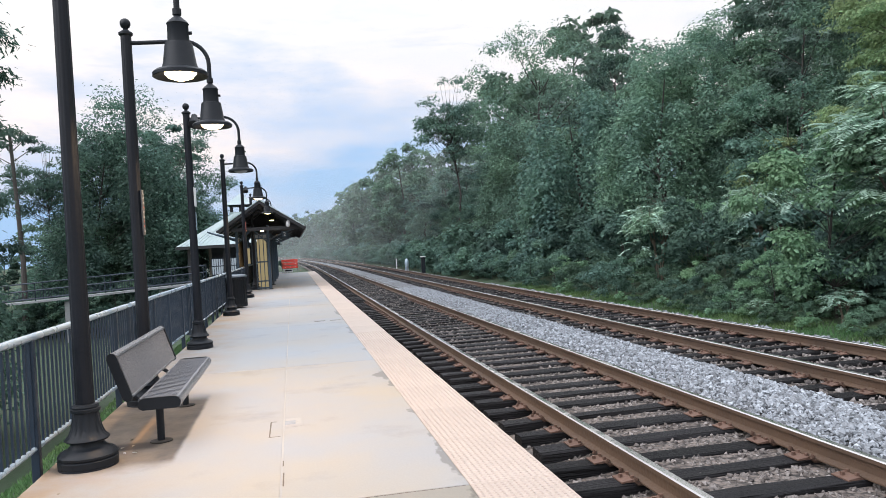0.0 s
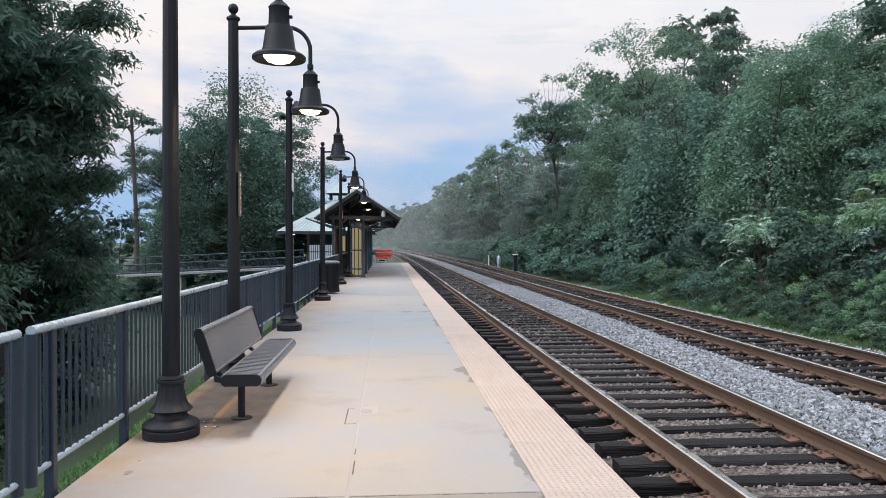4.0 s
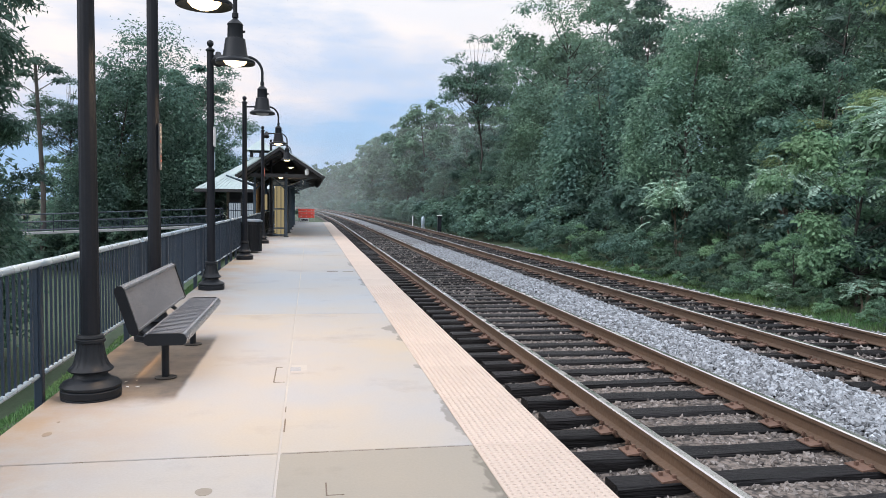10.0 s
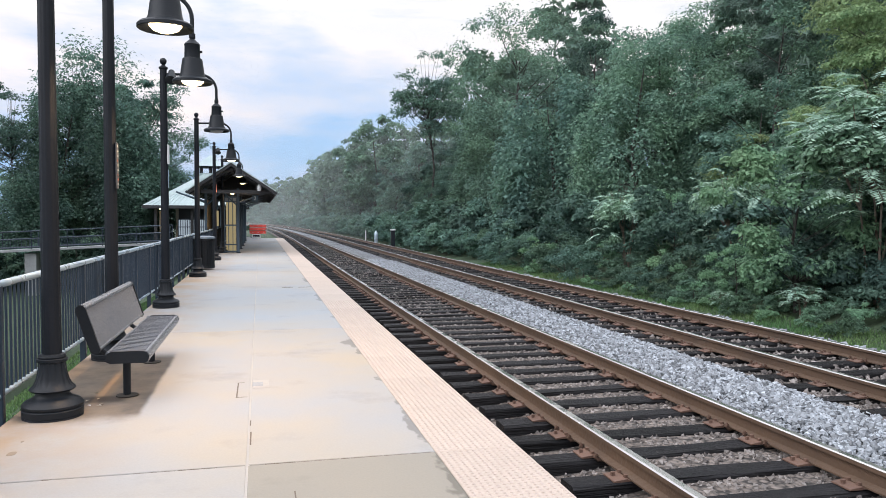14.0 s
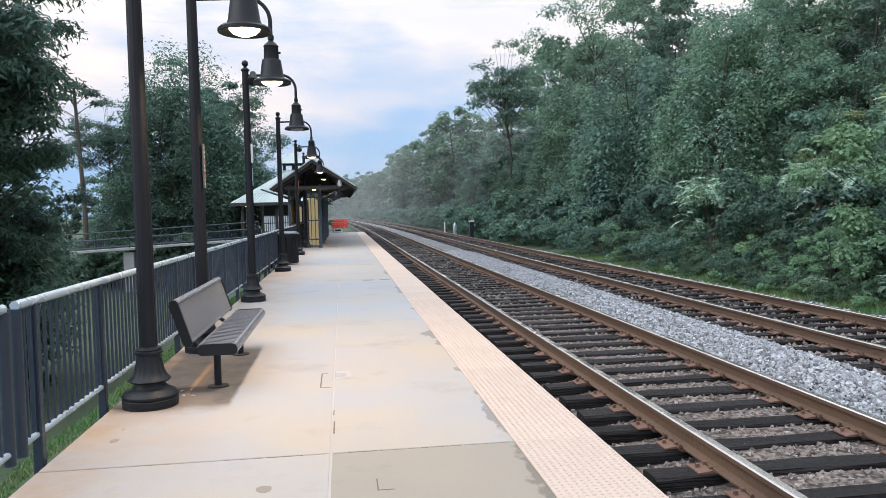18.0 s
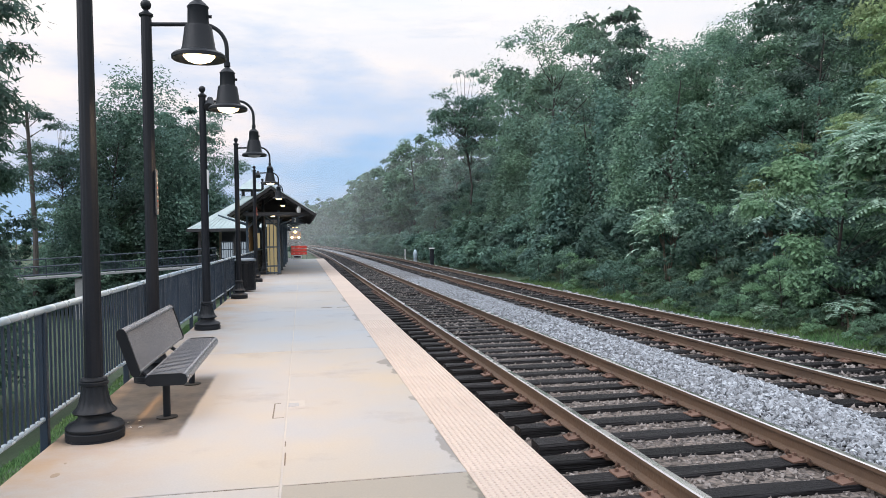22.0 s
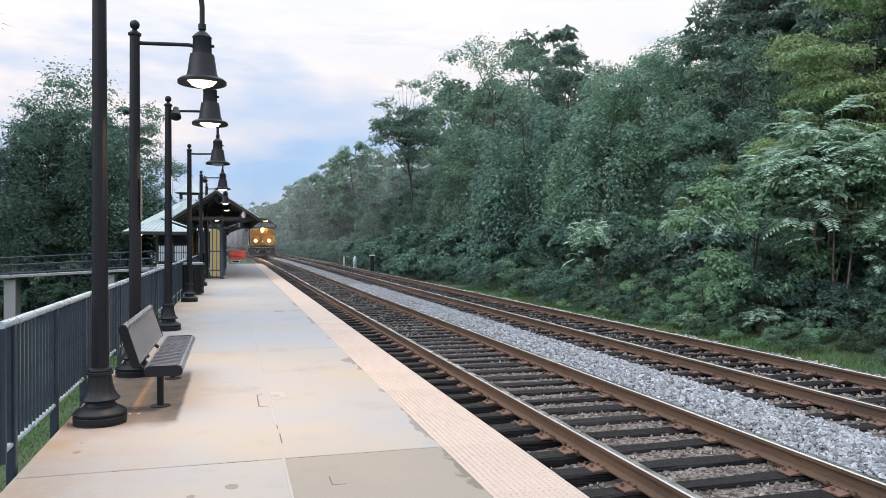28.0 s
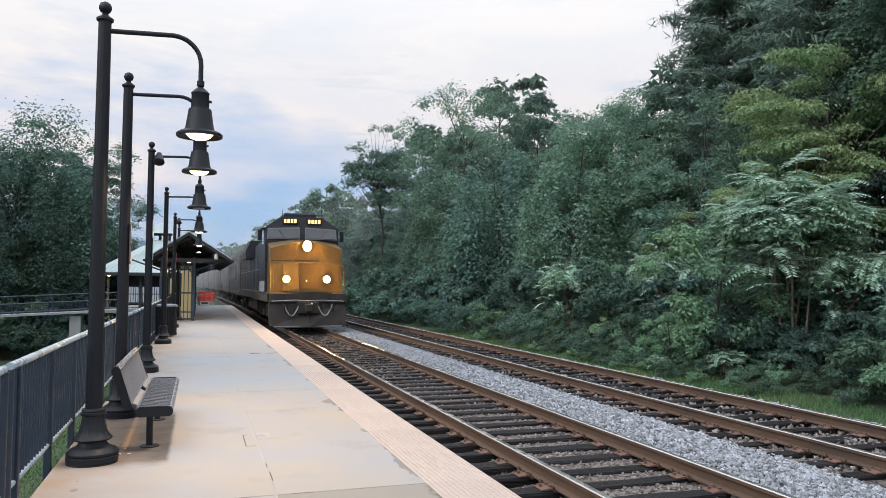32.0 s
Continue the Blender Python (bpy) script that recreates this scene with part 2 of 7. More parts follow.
def concrete_mat(name, base, dark, warm, bench_patch=False):
    m, ns, ls, b = principled(name)
    geo = ns.new("ShaderNodeNewGeometry")
    co = geo.outputs["Position"]
    c = mix_rgb(ns, ls, noise_of(ns, ls, co, 0.35, 4, 0.6, 0.38, 0.66), base, warm)
    st = noise_of(ns, ls, co, 0.9, 6, 0.65, 0.56, 0.72)
    half = ns.new("ShaderNodeMath")
    half.operation, half.inputs[1].default_value = "MULTIPLY", 0.42
    ls.new(st, half.inputs[0])
    c = mix_rgb(ns, ls, half.outputs[0], c, dark)
    gr = noise_of(ns, ls, co, 60, 3, 0.6, 0.3, 0.75)
    q = ns.new("ShaderNodeMath")
    q.operation, q.inputs[1].default_value = "MULTIPLY", 0.16
    ls.new(gr, q.inputs[0])
    c = mix_rgb(ns, ls, q.outputs[0], c, tuple(v * 0.55 for v in base))
    sx = ns.new("ShaderNodeSeparateXYZ")
    ls.new(co, sx.inputs[0])
    edge = ns.new("ShaderNodeMapRange")
    edge.inputs[1].default_value, edge.inputs[2].default_value = 0.55, 1.02
    ls.new(sx.outputs[0], edge.inputs[0])
    low = noise_of(ns, ls, co, 0.75, 5, 0.6, 0.30, 0.70, (1.6, 0.8, 1))
    both = ns.new("ShaderNodeMath")
    both.operation = "MULTIPLY"
    ls.new(edge.outputs[0], both.inputs[0])
    ls.new(low, both.inputs[1])
    cut = ns.new("ShaderNodeMapRange")
    cut.inputs[1].default_value, cut.inputs[2].default_value, cut.inputs[4].default_value = 0.58, 0.63, 0.6
    ls.new(both.outputs[0], cut.inputs[0])
    c = mix_rgb(ns, ls, cut.outputs[0], c, tuple(v * 0.62 for v in dark))
    rim = ns.new("ShaderNodeMapRange")
    rim.inputs[1].default_value, rim.inputs[2].default_value = -0.9, -2.0
    ls.new(sx.outputs[0], rim.inputs[0])
    rust = noise_of(ns, ls, co, 1.1, 5, 0.65, 0.35, 0.75)
    rm = ns.new("ShaderNodeMath")
    rm.operation = "MULTIPLY"
    ls.new(rim.outputs[0], rm.inputs[0])
    ls.new(rust, rm.inputs[1])
    c = mix_rgb(ns, ls, rm.outputs[0], c, (0.32, 0.20, 0.10))
    if bench_patch:
        # a dark brown patch round the bench, with a streak of rust and a darker blot
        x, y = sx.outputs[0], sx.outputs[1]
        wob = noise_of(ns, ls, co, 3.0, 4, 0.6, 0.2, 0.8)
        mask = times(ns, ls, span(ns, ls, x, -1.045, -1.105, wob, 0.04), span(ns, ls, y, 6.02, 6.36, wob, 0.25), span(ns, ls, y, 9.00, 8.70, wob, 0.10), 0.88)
        brown_tone = mix_rgb(ns, ls, noise_of(ns, ls, co, 2.6, 6, 0.65, 0.36, 0.66), (0.190, 0.146, 0.106), (0.088, 0.070, 0.058))
        c = mix_rgb(ns, ls, mask, c, brown_tone)
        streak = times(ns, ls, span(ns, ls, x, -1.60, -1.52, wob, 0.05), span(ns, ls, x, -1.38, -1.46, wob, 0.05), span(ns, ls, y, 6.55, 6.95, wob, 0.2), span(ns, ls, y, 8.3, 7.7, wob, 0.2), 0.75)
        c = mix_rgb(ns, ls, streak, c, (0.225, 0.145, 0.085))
        dark_blot = times(ns, ls, span(ns, ls, x, -1.72, -1.60, wob, 0.1), span(ns, ls, x, -1.18, -1.30, wob, 0.1), span(ns, ls, y, 6.60, 6.72, wob, 0.08), span(ns, ls, y, 6.98, 6.84, wob, 0.08), 0.8)
        c = mix_rgb(ns, ls, dark_blot, c, (0.036, 0.028, 0.024))
    ls.new(c, b.inputs["Base Color"])
    b.inputs["Roughness"].default_value = 0.78
    b.inputs["Specular IOR Level"].default_value = 0.3
    bump_to(ns, ls, b, gr, 0.12, 0.004)
    return m


def leaf_mat(name, a, c2, translucent=0.45, spread=(0.85, 1.22)):
    m, ns, ls, b = principled(name)
    geo = ns.new("ShaderNodeNewGeometry")
    info = ns.new("ShaderNodeObjectInfo")
    big = noise_of(ns, ls, geo.outputs["Position"], 0.45, 3, 0.6, 0.36, 0.66)
    c = mix_rgb(ns, ls, geo.outputs["Random Per Island"], tuple(0.72 * q for q in a), tuple(1.20 * q for q in c2))
    hsv = ns.new("ShaderNodeHueSaturation")
    mr = ns.new("ShaderNodeMapRange")
    mr.inputs[3].default_value, mr.inputs[4].default_value = spread
    ls.new(info.outputs["Random"], mr.inputs[0])
    ls.new(mr.outputs[0], hsv.inputs["Value"])
    mh = ns.new("ShaderNodeMapRange")
    mh.inputs[3].default_value, mh.inputs[4].default_value = 0.452, 0.515
    ls.new(big, mh.inputs[0])
    ls.new(mh.outputs[0], hsv.inputs["Hue"])
    ls.new(c, hsv.inputs["Color"])
    ls.new(hsv.outputs[0], b.inputs["Base Color"])
    b.inputs["Roughness"].default_value = 0.58
    b.inputs["Specular IOR Level"].default_value = 0.22
    tr = ns.new("ShaderNodeBsdfTranslucent")
    ls.new(hsv.outputs[0], tr.inputs[0])
    mx = ns.new("ShaderNodeMixShader")
    mx.inputs[0].default_value = translucent
    out = [n for n in ns if n.type == "OUTPUT_MATERIAL"][0]
    ls.new(b.outputs[0], mx.inputs[1])
    ls.new(tr.outputs[0], mx.inputs[2])
    ls.new(mx.outputs[0], out.inputs[0])
    return m


def stone_mat(name, a, b2, c3):
    m, ns, ls, b = principled(name)
    geo = ns.new("ShaderNodeNewGeometry")
    c = mix_rgb(ns, ls, geo.outputs["Random Per Island"], a, b2)
    f = noise_of(ns, ls, geo.outputs["Position"], 30, 3, 0.6, 0.4, 0.7)
    c = mix_rgb(ns, ls, f, c, c3)
    ls.new(c, b.inputs["Base Color"])
    b.inputs["Roughness"].default_value = 0.85
    bump_to(ns, ls, b, f, 0.3, 0.01)
    return m


def gravel_mat(name, a, b2, dark):
    """A bed of broken stone seen from some way off: cells, the shade in their gaps painted dark."""
    m, ns, ls, b = principled(name)
    geo = ns.new("ShaderNodeNewGeometry")
    vo = ns.new("ShaderNodeTexVoronoi")
    vo.inputs["Scale"].default_value = 19
    ls.new(geo.outputs["Position"], vo.inputs["Vector"])
    bw = ns.new("ShaderNodeSeparateColor")
    ls.new(vo.outputs["Color"], bw.inputs[0])
    c = mix_rgb(ns, ls, bw.outputs[0], a, b2)
    mr = ns.new("ShaderNodeMapRange")
    mr.inputs[1].default_value, mr.inputs[2].default_value = 0.45, 0.75
    ls.new(vo.outputs["Distance"], mr.inputs[0])
    c = mix_rgb(ns, ls, mr.outputs[0], c, dark)
    f = noise_of(ns, ls, geo.outputs["Position"], 0.7, 4, 0.6, 0.45, 0.7)
    h = ns.new("ShaderNodeMath")
    h.operation, h.inputs[1].default_value = "MULTIPLY", 0.5
    ls.new(f, h.inputs[0])
    c = mix_rgb(ns, ls, h.outputs[0], c, dark)
    ls.new(c, b.inputs["Base Color"])
    b.inputs["Roughness"].default_value = 0.9
    inv = ns.new("ShaderNodeMath")
    inv.operation, inv.inputs[0].default_value = "SUBTRACT", 1.0
    ls.new(vo.outputs["Distance"], inv.inputs[1])
    bump_to(ns, ls, b, inv.outputs[0], 1.0, 0.03)
    return m


M = {}
M["concrete"] = concrete_mat("platform_concrete", (0.315, 0.322, 0.335), (0.20, 0.187, 0.172), (0.388, 0.327, 0.250), bench_patch=True)
# bluer copy for the further slabs: the loss of warm lamplight put into colour
M["concrete_past_lamplight"] = concrete_mat("past_lamplight_concrete", (0.305, 0.328, 0.355), (0.205, 0.205, 0.205), (0.345, 0.325, 0.295))
M["concrete_new"] = concrete_mat("grey_concrete", (0.28, 0.275, 0.265), (0.18, 0.17, 0.155), (0.31, 0.29, 0.265))
M["concrete_grey"] = surface("plain_grey_concrete", (0.30, 0.31, 0.325), (0.24, 0.25, 0.26), (0.16, 0.165, 0.165), rough=0.8, big=0.7, fine=18, bump=0.1)
M["slab_old"] = concrete_mat("weathered_slab", (0.255, 0.238, 0.208), (0.15, 0.137, 0.115), (0.285, 0.255, 0.212))
M["sealant"] = concrete_mat("joint_sealant", (0.40, 0.375, 0.35), (0.10, 0.085, 0.075), (0.33, 0.305, 0.28))
M["spot"] = concrete_mat("faint_stain", (0.215, 0.195, 0.17), (0.14, 0.125, 0.108), (0.25, 0.215, 0.175))
M["stain"] = concrete_mat("stained_concrete", (0.105, 0.092, 0.082), (0.040, 0.035, 0.032), (0.150, 0.102, 0.068))
M["tactile"] = surface("cream_tactile", (0.475, 0.393, 0.340), (0.43, 0.353, 0.303), (0.345, 0.290, 0.250), rough=0.7, big=1.2, fine=40, bump=0.1, vary=0.04)
M["black"] = surface("black_painted_metal", (0.009, 0.012, 0.017), (0.013, 0.016, 0.021), (0.022, 0.024, 0.028), rough=0.48, big=2, fine=60, bump=0.05, spec=0.25)
M["pole"] = surface("dark_bronze_paint", (0.008, 0.010, 0.015), (0.011, 0.013, 0.018), (0.019, 0.020, 0.024), rough=0.45, big=1.5, fine=50, bump=0.05, spec=0.22)
M["bench"] = surface("black_coated_mesh", (0.115, 0.130, 0.155), (0.095, 0.108, 0.132), (0.145, 0.160, 0.19), rough=0.30, big=3, fine=80, bump=0.08)
M["fence"] = surface("blue_grey_paint", (0.014, 0.026, 0.046), (0.019, 0.032, 0.053), (0.03, 0.044, 0.062), rough=0.45, big=2, fine=50, bump=0.05)
M["rail_top"] = surface("worn_grey_handrail", (0.38, 0.48, 0.57), (0.41, 0.51, 0.59), (0.35, 0.43, 0.50), rough=0.32, metal=0.3, big=0.6, fine=2.5, bump=0.0, wear=0.12)
M["bin_lid"] = surface("blue_grey_lid", (0.12, 0.16, 0.205), (0.09, 0.12, 0.155), (0.17, 0.21, 0.25), rough=0.4, big=3, fine=40, bump=0.05)
M["rust"] = surface("rusty_rail", (0.092, 0.056, 0.035), (0.062, 0.040, 0.028), (0.125, 0.080, 0.052), rough=0.72, big=1.2, fine=30, bump=0.25)
M["shine"] = surface("polished_rail_head", (0.64, 0.63, 0.62), (0.54, 0.53, 0.51), (0.50, 0.46, 0.42), rough=0.24, metal=0.9, big=0.6, fine=3, bump=0.0, wear=0.2)
M["plate"] = surface("rusty_plate", (0.125, 0.070, 0.050), (0.090, 0.052, 0.040), (0.18, 0.11, 0.08), rough=0.8, big=3, fine=40, bump=0.3, vary=0.15)
M["anchor"] = surface("rusty_anchor", (0.075, 0.038, 0.024), (0.05, 0.03, 0.02), rough=0.8, big=6, fine=50, bump=0.3)
M["tie"] = surface("creosoted_tie", (0.0045, 0.0045, 0.0055), (0.008, 0.0075, 0.008), (0.055, 0.054, 0.060), rough=0.60, big=1.5, fine=22, bump=0.9, vary=0.5, wear=0.32, spec=0.18, stretch=(0.12, 3.0, 3.0))
M["ballast"] = gravel_mat("grey_ballast", (0.31, 0.335, 0.365), (0.15, 0.16, 0.175), (0.045, 0.044, 0.044))
M["crib"] = gravel_mat("brown_ballast", (0.20, 0.168, 0.150), (0.105, 0.088, 0.078), (0.030, 0.026, 0.024))
M["stone"] = stone_mat("grey_stone", (0.46, 0.50, 0.55), (0.065, 0.068, 0.073), (0.23, 0.245, 0.265))
M["stone_brown"] = stone_mat("brown_stone", (0.33, 0.30, 0.285), (0.024, 0.021, 0.022), (0.125, 0.108, 0.098))
M["grass"] = leaf_mat("grass_blades", (0.060, 0.140, 0.055), (0.098, 0.200, 0.080), 0.3)
M["soil"] = surface("grassy_soil", (0.030, 0.062, 0.026), (0.045, 0.066, 0.034), (0.022, 0.034, 0.017), rough=0.95, big=0.5, fine=9, bump=0.6)
M["bark"] = surface("bark", (0.052, 0.047, 0.042), (0.036, 0.032, 0.029), (0.08, 0.073, 0.066), rough=0.9, big=2, fine=14, bump=0.7, vary=0.25, stretch=(2, 2, 0.4))
M["bark_pale"] = surface("pale_bark", (0.17, 0.13, 0.10), (0.11, 0.09, 0.075), (0.22, 0.18, 0.145), rough=0.85, big=2, fine=14, bump=0.5, stretch=(2, 2, 0.4))
M["leaf"] = leaf_mat("leaf_green", (0.098, 0.172, 0.130), (0.150, 0.248, 0.190), spread=(0.68, 1.45))
M["leaf_dark"] = leaf_mat("leaf_dark", (0.074, 0.140, 0.118), (0.114, 0.196, 0.164), spread=(0.68, 1.45))
M["leaf_pale"] = leaf_mat("leaf_pale", (0.170, 0.305, 0.205), (0.235, 0.390, 0.260), spread=(0.9, 1.15))
M["leaf_frond"] = leaf_mat("leaf_frond", (0.330, 0.490, 0.410), (0.430, 0.600, 0.500), 0.4)
M["leaf_sumac"] = leaf_mat("leaf_sumac", (0.185, 0.300, 0.220), (0.255, 0.395, 0.285))
M["leaf_yellow"] = leaf_mat("leaf_yellowish", (0.190, 0.305, 0.155), (0.260, 0.380, 0.190))
M["needle"] = leaf_mat("pine_needles", (0.115, 0.180, 0.155), (0.165, 0.245, 0.205), 0.25)
M["roof_green"] = surface("pale_green_metal", (0.36, 0.45, 0.46), (0.42, 0.50, 0.50), (0.30, 0.37, 0.38), rough=0.45, metal=0.1, big=0.7, fine=10, bump=0.05, vary=0.05)
M["wood_dark"] = surface("dark_timber", (0.020, 0.021, 0.025), (0.030, 0.030, 0.033), (0.045, 0.042, 0.04), rough=0.65, big=2, fine=20, bump=0.2)
M["steel_blue"] = surface("blue_steel_paint", (0.045, 0.075, 0.11), (0.055, 0.085, 0.12), (0.08, 0.10, 0.12), rough=0.5, big=2, fine=40, bump=0.05)
M["wall_tan"] = surface("tan_wall", (0.32, 0.27, 0.20), (0.27, 0.23, 0.18), rough=0.8, big=1, fine=12, bump=0.1)
M["white"] = surface("white_paint", (0.74, 0.75, 0.76), (0.66, 0.67, 0.68), (0.5, 0.5, 0.5), rough=0.5, big=2, fine=30, bump=0.04)
M["red"] = surface("red_barrier", (0.90, 0.085, 0.06), (0.85, 0.075, 0.055), (0.9, 0.16, 0.12), rough=0.45, big=4, fine=30, bump=0.04)
M["red_faded"] = surface("faded_red_paint", (0.36, 0.10, 0.08), (0.30, 0.10, 0.085), rough=0.6, big=4, fine=30, bump=0.03)
M["grey_paint"] = surface("grey_paint", (0.30, 0.31, 0.32), (0.24, 0.25, 0.26), rough=0.5, big=3, fine=30, bump=0.04)
M["lens"] = glow("lamp_lens", (1.0, 0.76, 0.44), 6.0)
M["sign_dark"] = surface("dark_sign", (0.06, 0.06, 0.065), (0.05, 0.05, 0.055), (0.16, 0.16, 0.16), rough=0.5, big=3, fine=24, bump=0.0)
M["sky_gap_glow"] = glow("sky_gap_stand_in", (0.62, 0.74, 0.86), 0.42)
M["warm_glow"] = glow("warm_glowing_panel", (1.0, 0.82, 0.46), 0.27)
M["head"] = glow("headlight", (1.0, 0.56, 0.19), 270.0)
M["glow_dish"] = glow_dish_mat()
M["number_glow"] = glow("number_light", (1.0, 0.62, 0.20), 3.0)
M["loco_yellow"] = surface("yellow_nose_paint", (0.130, 0.080, 0.018), (0.105, 0.064, 0.018), (0.06, 0.042, 0.024), rough=0.45, big=0.8, fine=12, bump=0.05)
M["loco_blue"] = surface("dark_blue_paint", (0.016, 0.018, 0.027), (0.022, 0.023, 0.030), (0.036, 0.034, 0.037), rough=0.55, big=0.8, fine=10, bump=0.06, spec=0.25)
M["loco_grime"] = surface("grimy_underframe", (0.020, 0.0165, 0.014), (0.036, 0.030, 0.026), (0.060, 0.050, 0.042), rough=0.8, big=1.5, fine=14, bump=0.3)
M["loco_grey"] = surface("grey_roof_paint", (0.13, 0.14, 0.16), (0.10, 0.105, 0.12), (0.07, 0.07, 0.075), rough=0.55, big=1, fine=14, bump=0.08)
M["hopper"] = surface("grey_hopper_paint", (0.165, 0.158, 0.165), (0.115, 0.107, 0.107), (0.07, 0.062, 0.06), rough=0.6, big=0.5, fine=6, bump=0.1, vary=0.2)
M["hopper_mid"] = surface("weathered_hopper_paint", (0.115, 0.107, 0.108), (0.085, 0.078, 0.076), (0.055, 0.048, 0.045), rough=0.62, big=0.5, fine=6, bump=0.1)


def glass_mat():
    m, ns, ls, b = principled("dark_glass")
    b.inputs["Base Color"].default_value = (0.05, 0.06, 0.07, 1)
    b.inputs["Roughness"].default_value = 0.06
    b.inputs["Specular IOR Level"].default_value = 0.8
    return m


M["glass"] = glass_mat()


# ---- mesh building ----
class Form:
    """Collects the faces of one mesh."""

    def __init__(self):
        self.v, self.f, self.s, self.k = [], [], [], []
        self.slot, self.m = 0, None

    def add(self, verts, faces, smooth=False):
        n = len(self.v)
        self.v += [tuple(self.m @ Vector(p)) for p in verts] if self.m is not None else [tuple(p) for p in verts]
        self.f += [tuple(i + n for i in q) for q in faces]
        self.s += [smooth] * len(faces)
        self.k += [self.slot] * len(faces)
        return self

    def box(self, x0, y0, z0, x1, y1, z1, b=0.0):
        if b <= 0:
            vs = [(x, y, z) for z in (z0, z1) for y in (y0, y1) for x in (x0, x1)]
            return self.add(vs, [(0, 2, 3, 1), (4, 5, 7, 6), (0, 1, 5, 4), (2, 6, 7, 3), (0, 4, 6, 2), (1, 3, 7, 5)])
        b = min(b, abs(x1 - x0) * 0.45, abs(y1 - y0) * 0.45, abs(z1 - z0) * 0.45)
        vs, idx = [], {}
        for i, (x, sx) in enumerate(((x0, 1), (x1, -1))):
            for j, (y, sy) in enumerate(((y0, 1), (y1, -1))):
                for k, (z, sz) in enumerate(((z0, 1), (z1, -1))):
                    idx[i, j, k] = len(vs)
                    vs += [(x, y + sy * b, z + sz * b), (x + sx * b, y, z + sz * b), (x + sx * b, y + sy * b, z)]
        g = lambda i, j, k, a: idx[i, j, k] + a
        fs = []
        for i in (0, 1):
            q = [g(i, 0, 0, 0), g(i, 0, 1, 0), g(i, 1, 1, 0), g(i, 1, 0, 0)]
            fs.append(q if i == 0 else q[::-1])
            q = [g(0, i, 0, 1), g(1, i, 0, 1), g(1, i, 1, 1), g(0, i, 1, 1)]
            fs.append(q if i == 0 else q[::-1])
            q = [g(0, 0, i, 2), g(0, 1, i, 2), g(1, 1, i, 2), g(1, 0, i, 2)]
            fs.append(q if i == 0 else q[::-1])
        for j in (0, 1):
            for k in (0, 1):
                q = [g(0, j, k, 1), g(0, j, k, 2), g(1, j, k, 2), g(1, j, k, 1)]
                fs.append(q if j == k else q[::-1])
                q = [g(j, 0, k, 2), g(j, 0, k, 0), g(j, 1, k, 0), g(j, 1, k, 2)]
                fs.append(q if j == k else q[::-1])
                q = [g(j, k, 0, 0), g(j, k, 0, 1), g(j, k, 1, 1), g(j, k, 1, 0)]
                fs.append(q if j == k else q[::-1])
        for i in (0, 1):
            for j in (0, 1):
                for k in (0, 1):
                    q = [g(i, j, k, 0), g(i, j, k, 1), g(i, j, k, 2)]
                    fs.append(q if (i + j + k) % 2 == 0 else q[::-1])
        return self.add(vs, fs)

    def lathe(self, profile, n=16, at=(0, 0, 0), axis="z", flutes=0, depth=0.0, low=0.0, high=0.0):
        """profile: (radius, height) from the bottom up."""
        strips = [profile]
        for st in strips:
            vs, fs = [], []
            for r, hgt in st:
                for j in range(n):
                    a = 2 * math.pi * j / n
                    q = r * (1 - depth * abs(math.cos(flutes * a / 2)) ** 6) if flutes and low <= hgt <= high else r
                    c = (q * math.cos(a), q * math.sin(a), hgt)
                    if axis == "y":
                        c = (c[0], c[2], c[1])
                    elif axis == "x":
                        c = (c[2], c[0], c[1])
                    vs.append((c[0] + at[0], c[1] + at[1], c[2] + at[2]))
            for i in range(len(st) - 1):
                for j in range(n):
                    q = (i * n + j, i * n + (j + 1) % n, (i + 1) * n + (j + 1) % n, (i + 1) * n + j)
                    fs.append(q if axis != "y" else q[::-1])
            self.add(vs, fs, True)
        return self

    def tube(self, pts, r, n=8, r1=None, caps=True):
        pts = [Vector(p) for p in pts]
        m = len(pts)
        vs, fs = [], []
        d0 = (pts[1] - pts[0]).normalized()
        side = d0.orthogonal().normalized()
        for i, p in enumerate(pts):
            d = ((pts[min(i + 1, m - 1)] - pts[max(i - 1, 0)])).normalized()
            side = (side - d * side.dot(d)).normalized()
            up = d.cross(side)
            rr = r if r1 is None else r + (r1 - r) * i / (m - 1)
            for j in range(n):
                a = 2 * math.pi * j / n
                vs.append(p + (side * math.cos(a) + up * math.sin(a)) * rr)
        for i in range(m - 1):
            for j in range(n):
                fs.append((i * n + j, i * n + (j + 1) % n, (i + 1) * n + (j + 1) % n, (i + 1) * n + j))
        self.add(vs, fs, True)
        if caps:
            self.add(vs[:n], [tuple(range(n))[::-1]])
            self.add(vs[-n:], [tuple(range(n))])
        return self

    def prism(self, outline, a, b, axis="y"):
        """An outline (two numbers a point) drawn out along an axis from a to b."""
        n = len(outline)
        put = {"y": lambda u, w, t: (u, t, w), "x": lambda u, w, t: (t, u, w), "z": lambda u, w, t: (u, w, t)}[axis]
        vs = [put(u, w, a) for u, w in outline] + [put(u, w, b) for u, w in outline]
        fs = [(i, (i + 1) % n, n + (i + 1) % n, n + i) for i in range(n)] + [tuple(range(n))[::-1], tuple(range(n, 2 * n))]
        return self.add(vs, fs)

    def mesh(self, name, *mats):
        me = bpy.data.meshes.new(name)
        me.from_pydata(self.v, [], self.f)
        me.polygons.foreach_set("use_smooth", self.s)
        me.polygons.foreach_set("material_index", self.k)
        for m in mats:
            me.materials.append(m)
